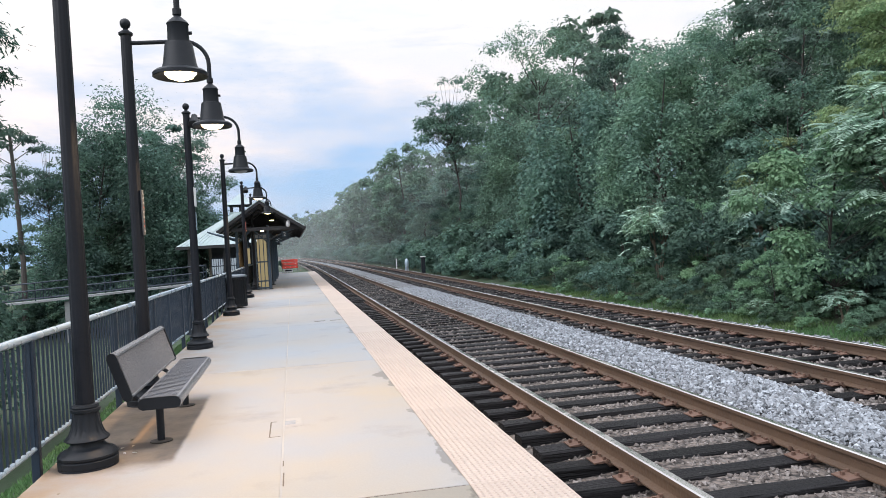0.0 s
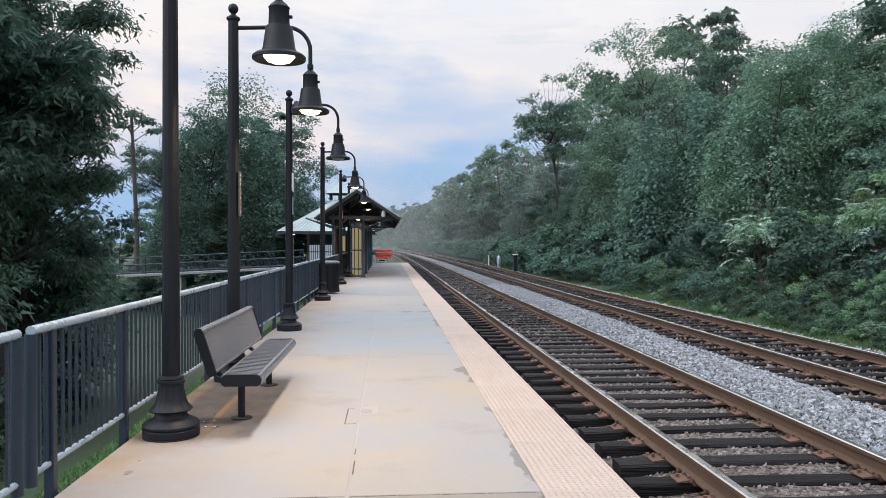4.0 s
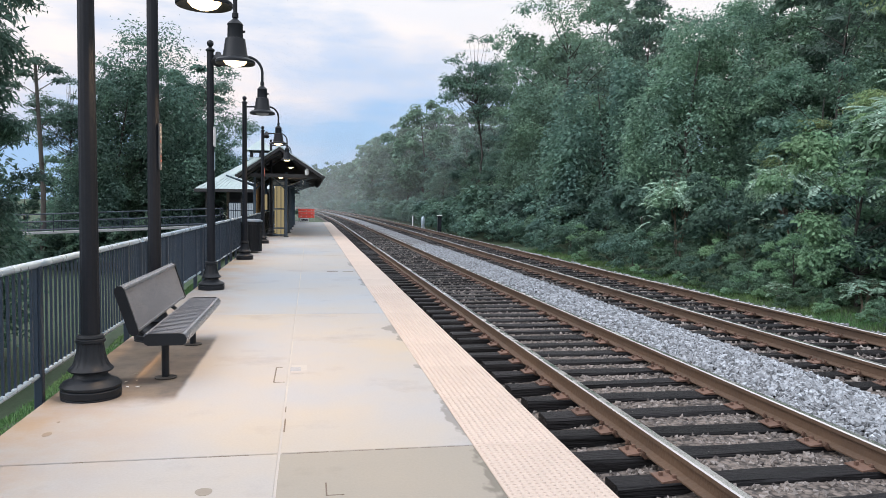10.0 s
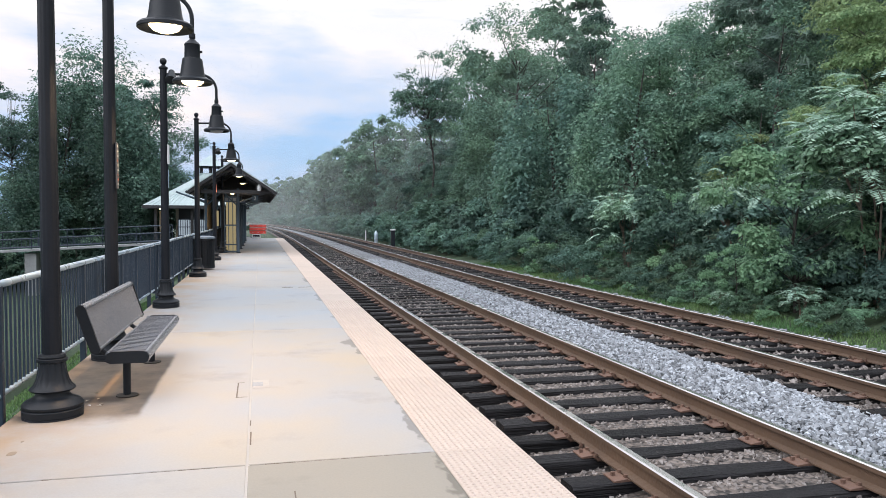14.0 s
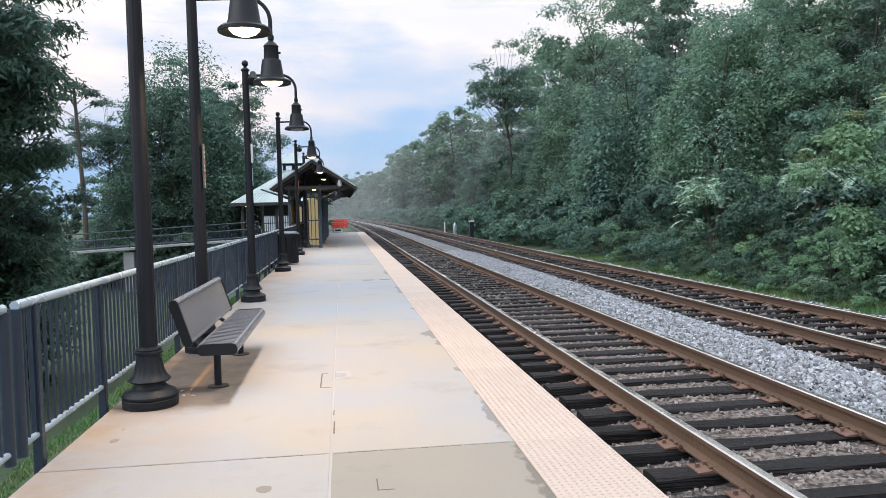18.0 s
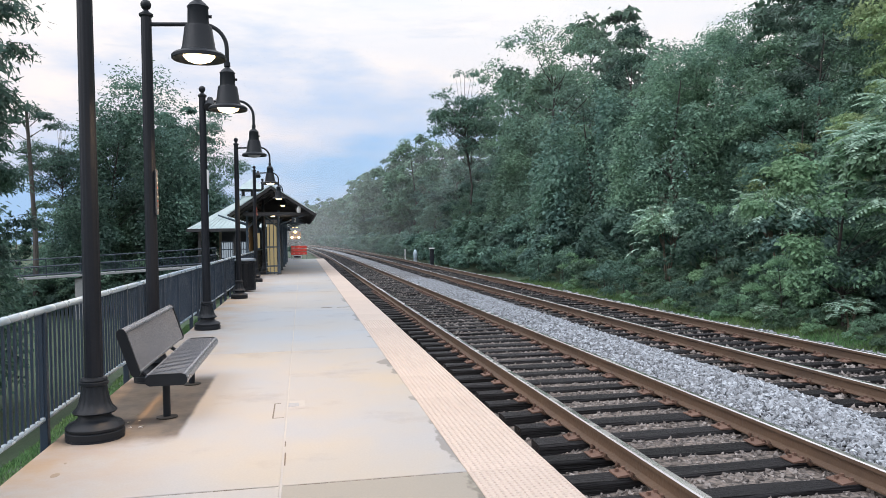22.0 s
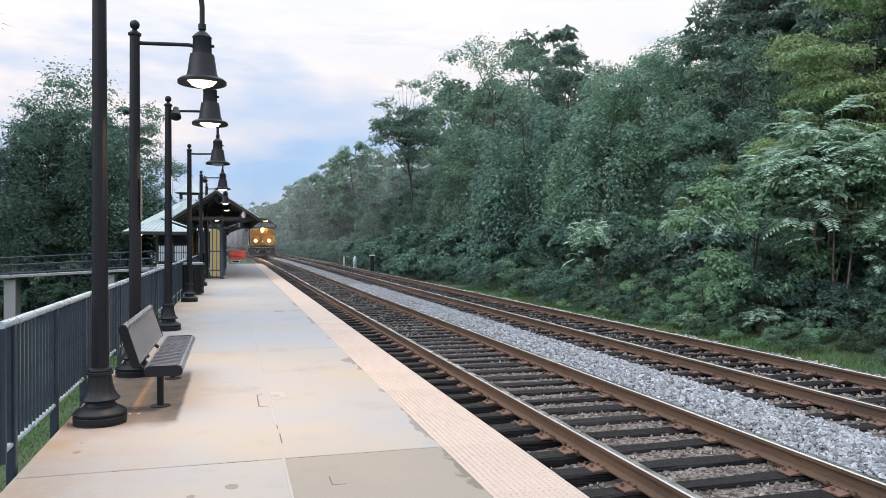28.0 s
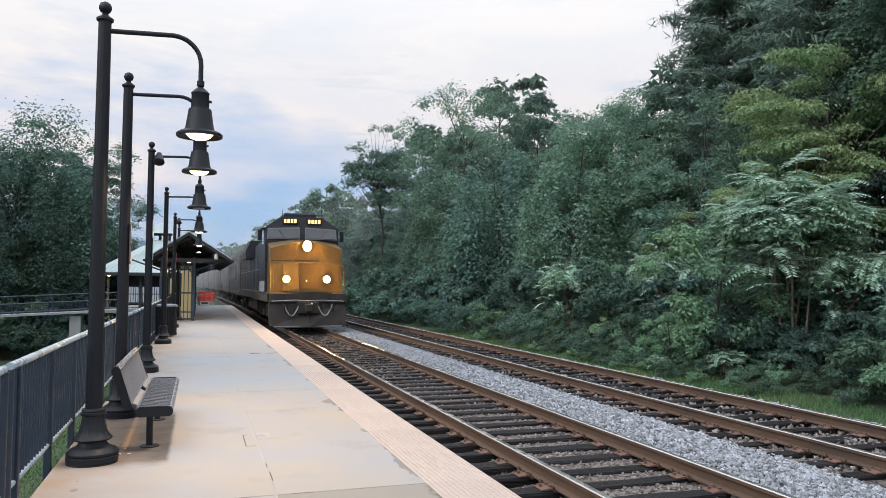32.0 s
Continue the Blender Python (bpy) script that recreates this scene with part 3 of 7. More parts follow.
        if any(self.s):
            me.set_sharp_from_angle(angle=radians(38))
        me.update()
        return me


def thing(name, at=(0, 0, 0), label="", category="", group="", rz=0):
    ob = new(name)
    ob.empty_display_size = 0.2
    ob.matrix_basis = pose(*at, 0, 0, rz)
    return tagged(ob, label, category, group)


def part(name, form, material, parent, label="", at=None):
    mats = material if isinstance(material, (list, tuple)) else [material]
    me = form if isinstance(form, bpy.types.Mesh) else form.mesh(name, *mats)
    ob = new(name, me)
    ob.parent = parent
    if at is not None:
        ob.matrix_basis = at if isinstance(at, Matrix) else pose(*at)
    if label:
        ob["label"] = label
    return ob


def structure(name, form, material, label, category):
    mats = material if isinstance(material, (list, tuple)) else [material]
    return tagged(new(name, form.mesh(name, *mats)), label, category, kind="structure")


def raw_mesh(name, verts, faces, material, smooth=False):
    """verts: array n x 3; faces: array m x 3 or m x 4."""
    verts, faces = np.asarray(verts, dtype=np.float32), np.asarray(faces, dtype=np.int32)
    me = bpy.data.meshes.new(name)
    m, k = faces.shape
    me.vertices.add(len(verts))
    me.vertices.foreach_set("co", verts.ravel())
    me.loops.add(m * k)
    me.loops.foreach_set("vertex_index", faces.ravel())
    me.polygons.add(m)
    me.polygons.foreach_set("loop_start", np.arange(0, m * k, k, dtype=np.int32))
    me.polygons.foreach_set("use_smooth", np.full(m, smooth))
    me.materials.append(material)
    me.update(calc_edges=True)
    me.validate()
    return me

# ---- plan ----
TRACK_1, TRACK_2, HALF_GAUGE = 3.24, 6.87, 0.757
RAIL_TOP, TIE_TOP = -0.10, -0.27
BEND_START, BEND_RADIUS = 55.0, 1850.0
EDGE_LEFT, STRIP_IN, STRIP_OUT = -2.07, 1.03, 1.63
PLATFORM_START, PLATFORM_END = -9.0, 59.5
LAMP_X, LAMP_YS = -1.765, (6.26, 8.80, 13.75, 20.8, 28.8, 34.9)


def along(u, s):
    """The place u metres to the right of the first camera's line, s metres along the line, which bends to the left far off; and its heading."""
    if s <= BEND_START:
        return u, s, 0.0
    a = (s - BEND_START) / BEND_RADIUS
    return -BEND_RADIUS + (BEND_RADIUS + u) * math.cos(a), BEND_START + (BEND_RADIUS + u) * math.sin(a), math.degrees(a)


def stations(a, b, near=6.0, far=9.0):
    out = [a]
    while out[-1] < b:
        out.append(min(b, out[-1] + (near if out[-1] < BEND_START else far)))
    return out


def sweep(form, outline, ss, closed=True, smooth=False):
    """Draws an outline of (u, z) along the line through the stations ss."""
    n, vs, fs = len(outline), [], []
    for s in ss:
        for u, z in outline:
            x, y, _ = along(u, s)
            vs.append((x, y, z))
    m = n if closed else n - 1
    for i in range(len(ss) - 1):
        for j in range(m):
            fs.append((i * n + j, i * n + (j + 1) % n, (i + 1) * n + (j + 1) % n, (i + 1) * n + j))
    form.add(vs, fs, smooth)
    return form


# ---- ground ----
def ground_z(u, s):
    pts = ((-400, 4), (-120, 1), (-45, -1.0), (-25, -2.6), (-12, -3.2), (-7.5, -3.1), (-4.6, -2.2), (-3.2, -0.75), (-2.3, -0.42), (-2.0, -0.6), (1.5, -0.6), (8.8, -0.6), (9.6, -0.62), (11.2, -0.5),
           (13.5, 0.1), (18, 1.5), (30, 5.5), (60, 10), (140, 13), (500, 16))
    for (a, za), (b, zb) in zip(pts, pts[1:]):
        if u <= b:
            z = za + (zb - za) * (u - a) / (b - a)
            break
    if u < -2.3 or u > 9.4:
        z += 0.10 * noise.noise((u * 0.6, s * 0.6, 0)) * min(1, abs(u - 3) - 5 if u > 9.4 else 1)
    return z


def build_ground():
    us = [-400, -250, -150, -90, -60, -45, -36, -28, -22, -17, -13, -10, -8, -6.5, -5.2, -4.2, -3.4, -2.8, -2.4, -2.15, -1.9, 1.5, 5, 8.6, 9.2, 9.8, 10.5, 11.2, 12, 13, 14.5, 16, 18, 21, 25, 30, 38, 50, 70, 110, 180, 300, 420]
    ss = [-300, -150, -80, -45] + [-30 + 1.2 * i for i in range(75)] + [62, 66, 71, 77, 84, 92, 101, 112, 125, 140, 158, 180, 205, 235, 270, 310, 360, 420, 500, 600, 720, 860, 1000]
    vs = []
    for s in ss:
        for u in us:
            x, y, _ = along(u, s)
            vs.append((x, y, ground_z(u, s)))
    n = len(us)
    fs = [(i * n + j, i * n + j + 1, (i + 1) * n + j + 1, (i + 1) * n + j) for i in range(len(ss) - 1) for j in range(n - 1)]
    f = Form().add(vs, fs, True)
    structure("ground", f, M["soil"], "uneven ground of grass and bare soil beside the railway", "ground")


build_ground()


# ---- railway ----
def rail_outline(c):
    h, w = RAIL_TOP - TIE_TOP - 0.012, 0.038
    z = TIE_TOP + 0.012
    return [(c - 0.07, z), (c + 0.07, z), (c + 0.07, z + 0.012), (c + 0.012, z + 0.03), (c + 0.010, z + h - 0.05), (c + w, z + h - 0.038), (c + w, z + h - 0.008),
            (c + w - 0.012, z + h), (c - w + 0.012, z + h), (c - w, z + h - 0.008), (c - w, z + h - 0.038), (c - 0.010, z + h - 0.05), (c - 0.012, z + 0.03), (c - 0.07, z + 0.012)]


def build_ballast():
    ss = stations(-20, 620, 3.0, 9.0)
    strips = (("track_bed", 1.66, ((1.66, -0.40), (2.2, -0.37), (2.45, -0.345), (2.62, -0.312), (3.2, -0.308), (4.2, -0.315), (4.5, -0.26)), M["crib"], "dark brown broken stone between the sleepers"),
              ("ballast_middle", 0, ((4.5, -0.25), (4.8, -0.225), (5.1, -0.235), (5.62, -0.312)), M["ballast"], "pale grey broken stone between the two tracks"),
              ("track_bed_far", 0, ((5.62, -0.312), (6.3, -0.335), (7.6, -0.335), (8.1, -0.31)), M["crib"], "brown broken stone between the sleepers of the far track"),
              ("ballast_shoulder", 0, ((8.1, -0.31), (8.5, -0.32), (9.4, -0.68)), M["ballast"], "grey broken stone on the shoulder of the far track"))
    for name, _, outline, m, label in strips:
        structure(name, sweep(Form(), outline, ss, closed=False, smooth=True), m, label, "ballast")


build_ballast()


def tie_mesh(rng):
    """A sleeper along x with worn, slightly uneven edges."""
    f = Form()
    L, w, h = 1.29, 0.106, 0.17
    xs = [-L, -0.55, 0.12, 0.66, L]
    rings = []
    for x in xs:
        j = lambda a: rng.uniform(-a, a)
        b = 0.012
        rings.append([(x, -w + j(.008), -h), (x, -w + j(.012), -b - abs(j(.014))), (x, -w + b + j(.012), j(.007)), (x, w - b + j(.012), j(.007)), (x, w + j(.012), -b - abs(j(.014))), (x, w + j(.008), -h)])
    vs = [p for r in rings for p in r]
    fs = [(i * 6 + j, (i + 1) * 6 + j, (i + 1) * 6 + j + 1, i * 6 + j + 1) for i in range(4) for j in range(5)]
    fs += [(0, 1, 2, 3, 4, 5), tuple(range(29, 23, -1))]
    return f.add(vs, fs)


def plate_mesh():
    """A plate under the rail with its shoulders and spikes."""
    f = Form()
    f.prism([(-0.19, 0), (0.19, 0), (0.19, 0.010), (0.085, 0.022), (0.075, 0.012), (-0.075, 0.012), (-0.085, 0.022), (-0.19, 0.010)], -0.09, 0.09)
    for x, y in ((-0.085, -0.05), (-0.085, 0.05), (0.085, 0.045), (0.085, -0.045), (0.15, 0.0), (-0.15, 0.02)):
        f.box(x - 0.012, y - 0.012, 0.01, x + 0.012, y + 0.012, 0.042)
    return f


def anchor_mesh():
    f = Form()
    f.tube([(-0.085, 0, 0.028), (-0.10, 0, 0.005), (-0.08, 0, -0.018), (0.08, 0, -0.018), (0.10, 0, 0.01), (0.085, 0, 0.035), (0.05, 0, 0.045)], 0.018, 6)
    return f


def build_track(name, centre, label, first, count, pitch, far_from):
    tr = tagged(thing(name, (0, 0, 0), label, "railway track"), kind="structure")
    rng = random.Random(int(centre * 10))
    ss = stations(-20, 620, 20.0, 9.0)
    for side in (-1, 1):
        f = sweep(Form(), rail_outline(centre + side * HALF_GAUGE), ss)
        n = 14
        for i in range(len(f.k)):
            f.k[i] = 1 if i % n in (6, 7, 8) else 0
        part("rail", f, [M["rust"], M["shine"]], tr, "rusty steel rail with a polished running surface")
    meshes = [tie_mesh(rng).mesh("sleeper", M["tie"]) for _ in range(6)]
    plate = plate_mesh().mesh("tie_plate", M["plate"])
    anchor = anchor_mesh().mesh("rail_anchor", M["anchor"])
    rest, k = Form(), 0
    s = first
    while s < 330:
        x, y, a = along(centre, s)
        me = meshes[k % 6]
        tilt = rng.uniform(-1.3, 1.3)
        dx = rng.uniform(-0.05, 0.05)
        if k < count:
            part("sleeper", me, None, tr, at=pose(x + dx, y, TIE_TOP + rng.uniform(-0.008, 0.0), 0, 0, a + tilt + (180 if k % 2 else 0)))
            if s < far_from:
                for side in (-1, 1):
                    xr = x + side * HALF_GAUGE
                    part("tie_plate", plate, None, tr, at=pose(xr, y, TIE_TOP + 0.001, 0, 0, rng.uniform(-2, 2)))
                    if (k // 2) % 2 == 0:
                        part("rail_anchor", anchor, None, tr, at=pose(xr, y + 0.135, TIE_TOP + 0.02))
                        part("rail_anchor", anchor, None, tr, at=pose(xr, y - 0.135, TIE_TOP + 0.02))
        else:
            rest.m = pose(x, y, TIE_TOP, 0, 0, a)
            rest.box(-1.29, -0.11, -0.15, 1.29, 0.11, 0)
        s += pitch * (1 + rng.uniform(-0.05, 0.05))
        k += 1
    tagged(part("far_sleepers", rest, M["tie"], tr, "the far run of dark wooden sleepers"), kind="stuff")


build_track("railway_track", TRACK_1, "near railway track on dark creosoted sleepers", -12.0, 137, 0.54, 26)
build_track("railway_track_far", TRACK_2, "far railway track on dark creosoted sleepers", -12.0, 134, 0.54, 30)


def stones(name, count, u0, u1, s0, s1, top, size, material, label, seed=3, even=1.5):
    """Loose broken stone, each a small uneven block."""
    rng = np.random.default_rng(seed)
    base = 1.3 * np.array([[-1, 0, 0], [1, 0, 0], [0, -1, 0], [0, 1, 0], [0, 0, -1], [0, 0, 1]])
    faces = np.array([[1, 3, 5], [3, 0, 5], [0, 2, 5], [2, 1, 5], [3, 1, 4], [0, 3, 4], [2, 0, 4], [1, 2, 4]])
    # more stones near the platform's viewing end, fewer further off
    t = rng.random(count) ** even
    s = s0 + (s1 - s0) * t
    u = u0 + (u1 - u0) * rng.random(count)
    n = len(s)
    sz = size * (0.6 + 0.8 * rng.random((n, 1)))
    dims = sz * (0.65 + 0.7 * rng.random((n, 3)))
    v = base[None] * dims[:, None, :] + 0.62 * sz[:, None, :] * (rng.random((n, 6, 3)) - 0.5)
    q = rng.normal(size=(n, 4))
    q /= np.linalg.norm(q, axis=1, keepdims=True)
    w, x, y, z = q.T
    rot = np.stack([1 - 2 * (y * y + z * z), 2 * (x * y - z * w), 2 * (x * z + y * w), 2 * (x * y + z * w), 1 - 2 * (x * x + z * z), 2 * (y * z - x * w),
                    2 * (x * z - y * w), 2 * (y * z + x * w), 1 - 2 * (x * x + y * y)], 1).reshape(n, 3, 3)
    v = np.einsum("nij,nkj->nki", rot, v)
    v[:, :, 0] += u[:, None]
    v[:, :, 1] += s[:, None]
    v[:, :, 2] += (top(u) + sz[:, 0] * (0.9 * rng.random(n) - 0.35))[:, None]
    f = (faces[None] + 6 * np.arange(n)[:, None, None]).reshape(-1, 3)
    return tagged(new(name, raw_mesh(name, v.reshape(-1, 3), f, material)), label, "gravel", kind="stuff")


stones("ballast_stones", 31000, 4.2, 5.62, 0.5, 32, lambda u: np.interp(u, (4.2, 4.6, 5.0, 5.62), (-0.28, -0.22, -0.22, -0.305)), 0.0205, M["stone"], "loose pale grey broken stone heaped between the tracks")
stones("crib_stones", 18000, 1.75, 4.4, -0.5, 17, lambda u: np.interp(u, (1.66, 2.2, 2.45, 2.62, 3.2), (-0.405, -0.375, -0.350, -0.318, -0.314)), 0.0165, M["stone_brown"], "loose brown and grey stone between the sleepers", seed=5)
stones("crib_stones_beyond", 5200, 2.45, 4.25, 14, 50, lambda u: np.full_like(u, -0.308), 0.024, M["stone_brown"], "loose brown stone between the sleepers further along", seed=8, even=1.0)
stones("far_crib_stones", 9500, 5.6, 8.3, 5, 50, lambda u: np.full_like(u, -0.312), 0.023, M["stone_brown"], "loose brown stone between the far sleepers", seed=6)
stones("shoulder_stones", 3500, 8.1, 9.5, 6, 32, lambda u: np.interp(u, (8.1, 8.5, 9.4), (-0.30, -0.31, -0.66)), 0.034, M["stone"], "loose grey stone on the track shoulder", seed=7)


# ---- platform ----
def build_platform():
    pf = tagged(thing("platform", (0, 0, 0), "long low station platform of jointed pale concrete slabs", "platform"), kind="structure")
    part("platform_body", Form().box(EDGE_LEFT, PLATFORM_START, -0.62, STRIP_OUT - 0.03, PLATFORM_END, -0.03), M["concrete_new"], pf)
    joints = [PLATFORM_START, -1.6, 4.655] + [4.655 + 5.95 * i for i in range(1, 9)] + [PLATFORM_END]
    g = 0.004
    part("joint_sealant", Form().box(-0.240, PLATFORM_START, -0.1, -0.210, PLATFORM_END, -0.0025), M["sealant"], pf, "pale worn joint filler between slabs")
    for k, (a, b) in enumerate(zip(joints, joints[1:])):
        part("slab", Form().box(EDGE_LEFT, a + 0.010, -0.12, -0.227 - g, b - 0.008, 0.0, 0.004), M["concrete"] if a < 9 else M["concrete_past_lamplight"], pf)
        part("slab", Form().box(-0.223 + g, a + 0.010, -0.12, STRIP_IN - 0.004, b - 0.008, 0.0, 0.004), M["slab_old"] if b < 5 else M["concrete"] if a < 9 else M["concrete_past_lamplight"], pf)
    # tactile strip: panels with rows of small domes
    f = Form().box(0, 0, -0.1, STRIP_OUT - STRIP_IN, 1.186, -0.002, 0.004)
    for i in range(13):
        for j in range(26):
            f.lathe([(0.0115, -0.002), (0.0075, 0.0035), (0.0, 0.0045)], 5, (0.030 + 0.045 * i, 0.030 + 0.045 * j, 0))
    near = f.mesh("tactile_panel", M["tactile"])
    f = Form().box(0, 0, -0.1, STRIP_OUT - STRIP_IN, 1.186, 0.0, 0.004)
    far = f.mesh("tactile_panel_far", M["tactile"])
    y = 4.655 - 1.19 * 11
    while y < PLATFORM_END - 1.2:
        part("tactile_panel", near if 0.5 < y < 14 else far, None, pf, at=(STRIP_IN, y + 0.002, 0))
        y += 1.19
    # flush hatch and its frame in the slab
    part("hatch_plate", Form().box(-0.215, 6.98, -0.01, -0.115, 7.14, 0.003, 0.002), M["concrete_grey"], pf, "small grey metal cover set in the concrete")
    part("hatch_collar", Form().box(-0.206, 6.88, -0.01, -0.06, 7.24, 0.0015), M["sealant"], pf, "pale patch of mortar round the cover")
    for x0, y0, x1, y1 in ((0.36, 17.12, 0.60, 17.24), (0.72, 17.12, 0.95, 17.22), (-0.352, 6.56, -0.340, 7.16), (-0.340, 7.148, -0.29, 7.16), (-0.352, 6.55, -0.25, 6.562), (-0.215, 5.1, -0.205, 5.42), (-0.22, 5.6, -0.212, 5.75)):
        part("saw_cut", Form().box(x0, y0, -0.01, x1, y1, 0.0012), M["stain"], pf, "thin dark cut in the concrete")
    part("saw_cut", Form().box(0.050, 3.93, -0.01, 0.058, 4.12, 0.0012), M["stain"], pf, "thin dark cut in the concrete")
    part("saw_cut", Form().box(0.058, 3.93, -0.01, 0.15, 3.938, 0.0012), M["stain"], pf, "thin dark cut in the concrete")
    # small old stains, uneven in outline
    rng = random.Random(21)
    for x, y, rx, ry, mt in ((-0.606, 4.074, 0.05, 0.06, "spot"), (-0.86, 3.94, 0.03, 0.03, "spot"), (-1.775, 5.26, 0.03, 0.05, "spot"), (-1.757, 4.046, 0.05, 0.08, "spot"), 
                             (-1.79, 5.54, 0.012, 0.02, "spot"), (0.62, 3.2, 0.05, 0.05, "spot"), (-1.2, 3.3, 0.03, 0.05, "spot")):
        k = 16
        rad = [rng.uniform(0.75, 1.15) for i in range(k)]
        rad = [(rad[i - 1] + rad[i] + rad[(i + 1) % k]) / 3 for i in range(k)]
        ring = [(x + rx * r * math.cos(6.2832 * i / k), y + ry * r * math.sin(6.2832 * i / k)) for i, r in enumerate(rad)]
        vs = [(a, b, -0.01) for a, b in ring] + [(a, b, 0.0013) for a, b in ring]
        part("stain_spot", Form().add(vs, [tuple(range(k, 2 * k))] + [(i, (i + 1) % k, k + (i + 1) % k, k + i) for i in range(k)]), M[mt], pf)
    # broken dark line along the cross joint
    y = 4.655
    x = -2.0
    while x < 1.0:
        w = rng.uniform(0.05, 0.3)
        if rng.random() < (0.85 if x > -0.3 else 0.45):
            part("joint_crack", Form().box(x, y - 0.006, -0.06, min(1.02, x + w), y + rng.uniform(0.001, 0.006), -0.002 + rng.uniform(0, 0.0015)), M["stain"], pf, "dark open crack in the joint")
        x += w + 0.01
    return pf


build_platform()


# ---- fence along the platform ----
def build_fence():
    x, panel = -2.135, 5.32
    start = 4.53 - 2 * panel
    k = 0
    baluster = Form().box(-0.009, -0.009, 0.205, 0.009, 0.009, 1.035).mesh("baluster", M["fence"])
    post = Form().box(-0.032, -0.032, -0.75, 0.032, 0.032, 1.055, 0.006).mesh("post", M["fence"])
    endpost = Form().tube([(0, 0, 0.12), (0, 0, 1.05)], 0.037, 10).mesh("end_post", M["fence"])
    y = start
    while y < 50:
        fe = thing("fence_panel", (x, y, 0), "blue-grey steel railing panel with upright bars and a worn pale handrail", "railing", "platform railing")
        a, b = 0.085, panel - 0.085
        part("top_rail", Form().tube([(0, a, 1.07), (0, b, 1.07)], 0.031, 10), M["rail_top"], fe, "pale worn pipe handrail")
        part("bottom_rail", Form().tube([(0, a, 0.19), (0, b, 0.19)], 0.022, 8), M["rail_top"], fe, "pale worn bottom pipe")
        for q in (a, b):
            part("end_post", endpost, None, fe, at=(0, q, 0))
        for i in range(4):
            part("post", post, None, fe, at=(0, 0.35 + 1.335 * i + (0 if i < 3 else 0.2), 0))
        n = 46
        for i in range(1, n):
            q = a + (b - a) * i / n
            part("baluster", baluster, None, fe, at=(0, q, 0))
        y += panel
        k += 1


build_fence()


# ---- platform lamps ----
def lamp_forms():
    base = Form().lathe([(0, 0), (0.226, 0), (0.226, 0.009), (0.220, 0.014), (0.226, 0.019), (0.228, 0.067), (0.216, 0.077), (0.226, 0.085), (0.228, 0.103), (0.205, 0.130), (0.150, 0.154), (0.128, 0.178), (0.124, 0.207),
                         (0.160, 0.212), (0.172, 0.225), (0.160, 0.242), (0.140, 0.261), (0.122, 0.304), (0.108, 0.363), (0.098, 0.438), (0.112, 0.444), (0.114, 0.466), (0.100, 0.472), (0.104, 0.483), (0.098, 0.499), (0.07, 0.507)], 96, flutes=12, depth=0.06, low=0.25, high=0.44)
    n, vs, fs = 72, [], []
    for r, z in ((0.072, 0.49), (0.058, 4.02), (0.057, 4.205)):
        for j in range(n):
            a = 2 * math.pi * j / n
            q = r * (1 + 0.02 * (abs(math.cos(6 * a)) * 2 - 1))
            vs.append((q * math.cos(a), q * math.sin(a), z))
    fs = [(i * n + j, i * n + (j + 1) % n, (i + 1) * n + (j + 1) % n, (i + 1) * n + j) for i in range(2) for j in range(n)]
    pole = Form().add(vs, fs, True)
    cap = Form().lathe([(0.062, 4.195), (0.078, 4.21), (0.078, 4.23), (0.05, 4.25), (0.026, 4.27), (0.03, 4.285)], 20)
    finial = Form().lathe([(0.02, 4.28), (0.045, 4.295), (0.058, 4.325), (0.058, 4.35), (0.045, 4.377), (0.02, 4.393), (0, 4.395)], 18)
    pts = [(0.05, 0, 4.115), (0.62, 0, 4.135)] + [(0.62 + 0.27 * math.sin(a), 0, 3.865 + 0.27 * math.cos(a)) for a in [math.pi / 2 * i / 8 for i in range(1, 9)]] + [(0.89, 0, 3.68)]
    arm = Form().tube(pts, 0.024, 10)
    arm.lathe([(0.02, 3.64), (0.036, 3.65), (0.036, 3.70), (0.026, 3.705)], 14, (0.89, 0, 0))
    bell = Form().lathe([(0.215, 3.135), (0.222, 3.14), (0.222, 3.165), (0.20, 3.185), (0.150, 3.20), (0.135, 3.24), (0.112, 3.40), (0.108, 3.415), (0.088, 3.42), (0.084, 3.565), (0.09, 3.575), (0.07, 3.60), (0.03, 3.635), (0.02, 3.65)], 28, (0.89, 0, 0))
    bell.lathe([(0.130, 3.20), (0.195, 3.168), (0.215, 3.135)], 28, (0.89, 0, 0))
    bell.tube([(0.97, 0, 3.50), (1.0, 0, 3.50)], 0.014, 6)
    lens = Form().lathe([(0.0, 3.105), (0.05, 3.11), (0.10, 3.13), (0.13, 3.165), (0.13, 3.2)], 24, (0.89, 0, 0))
    return base, pole, cap, finial, arm, bell, lens


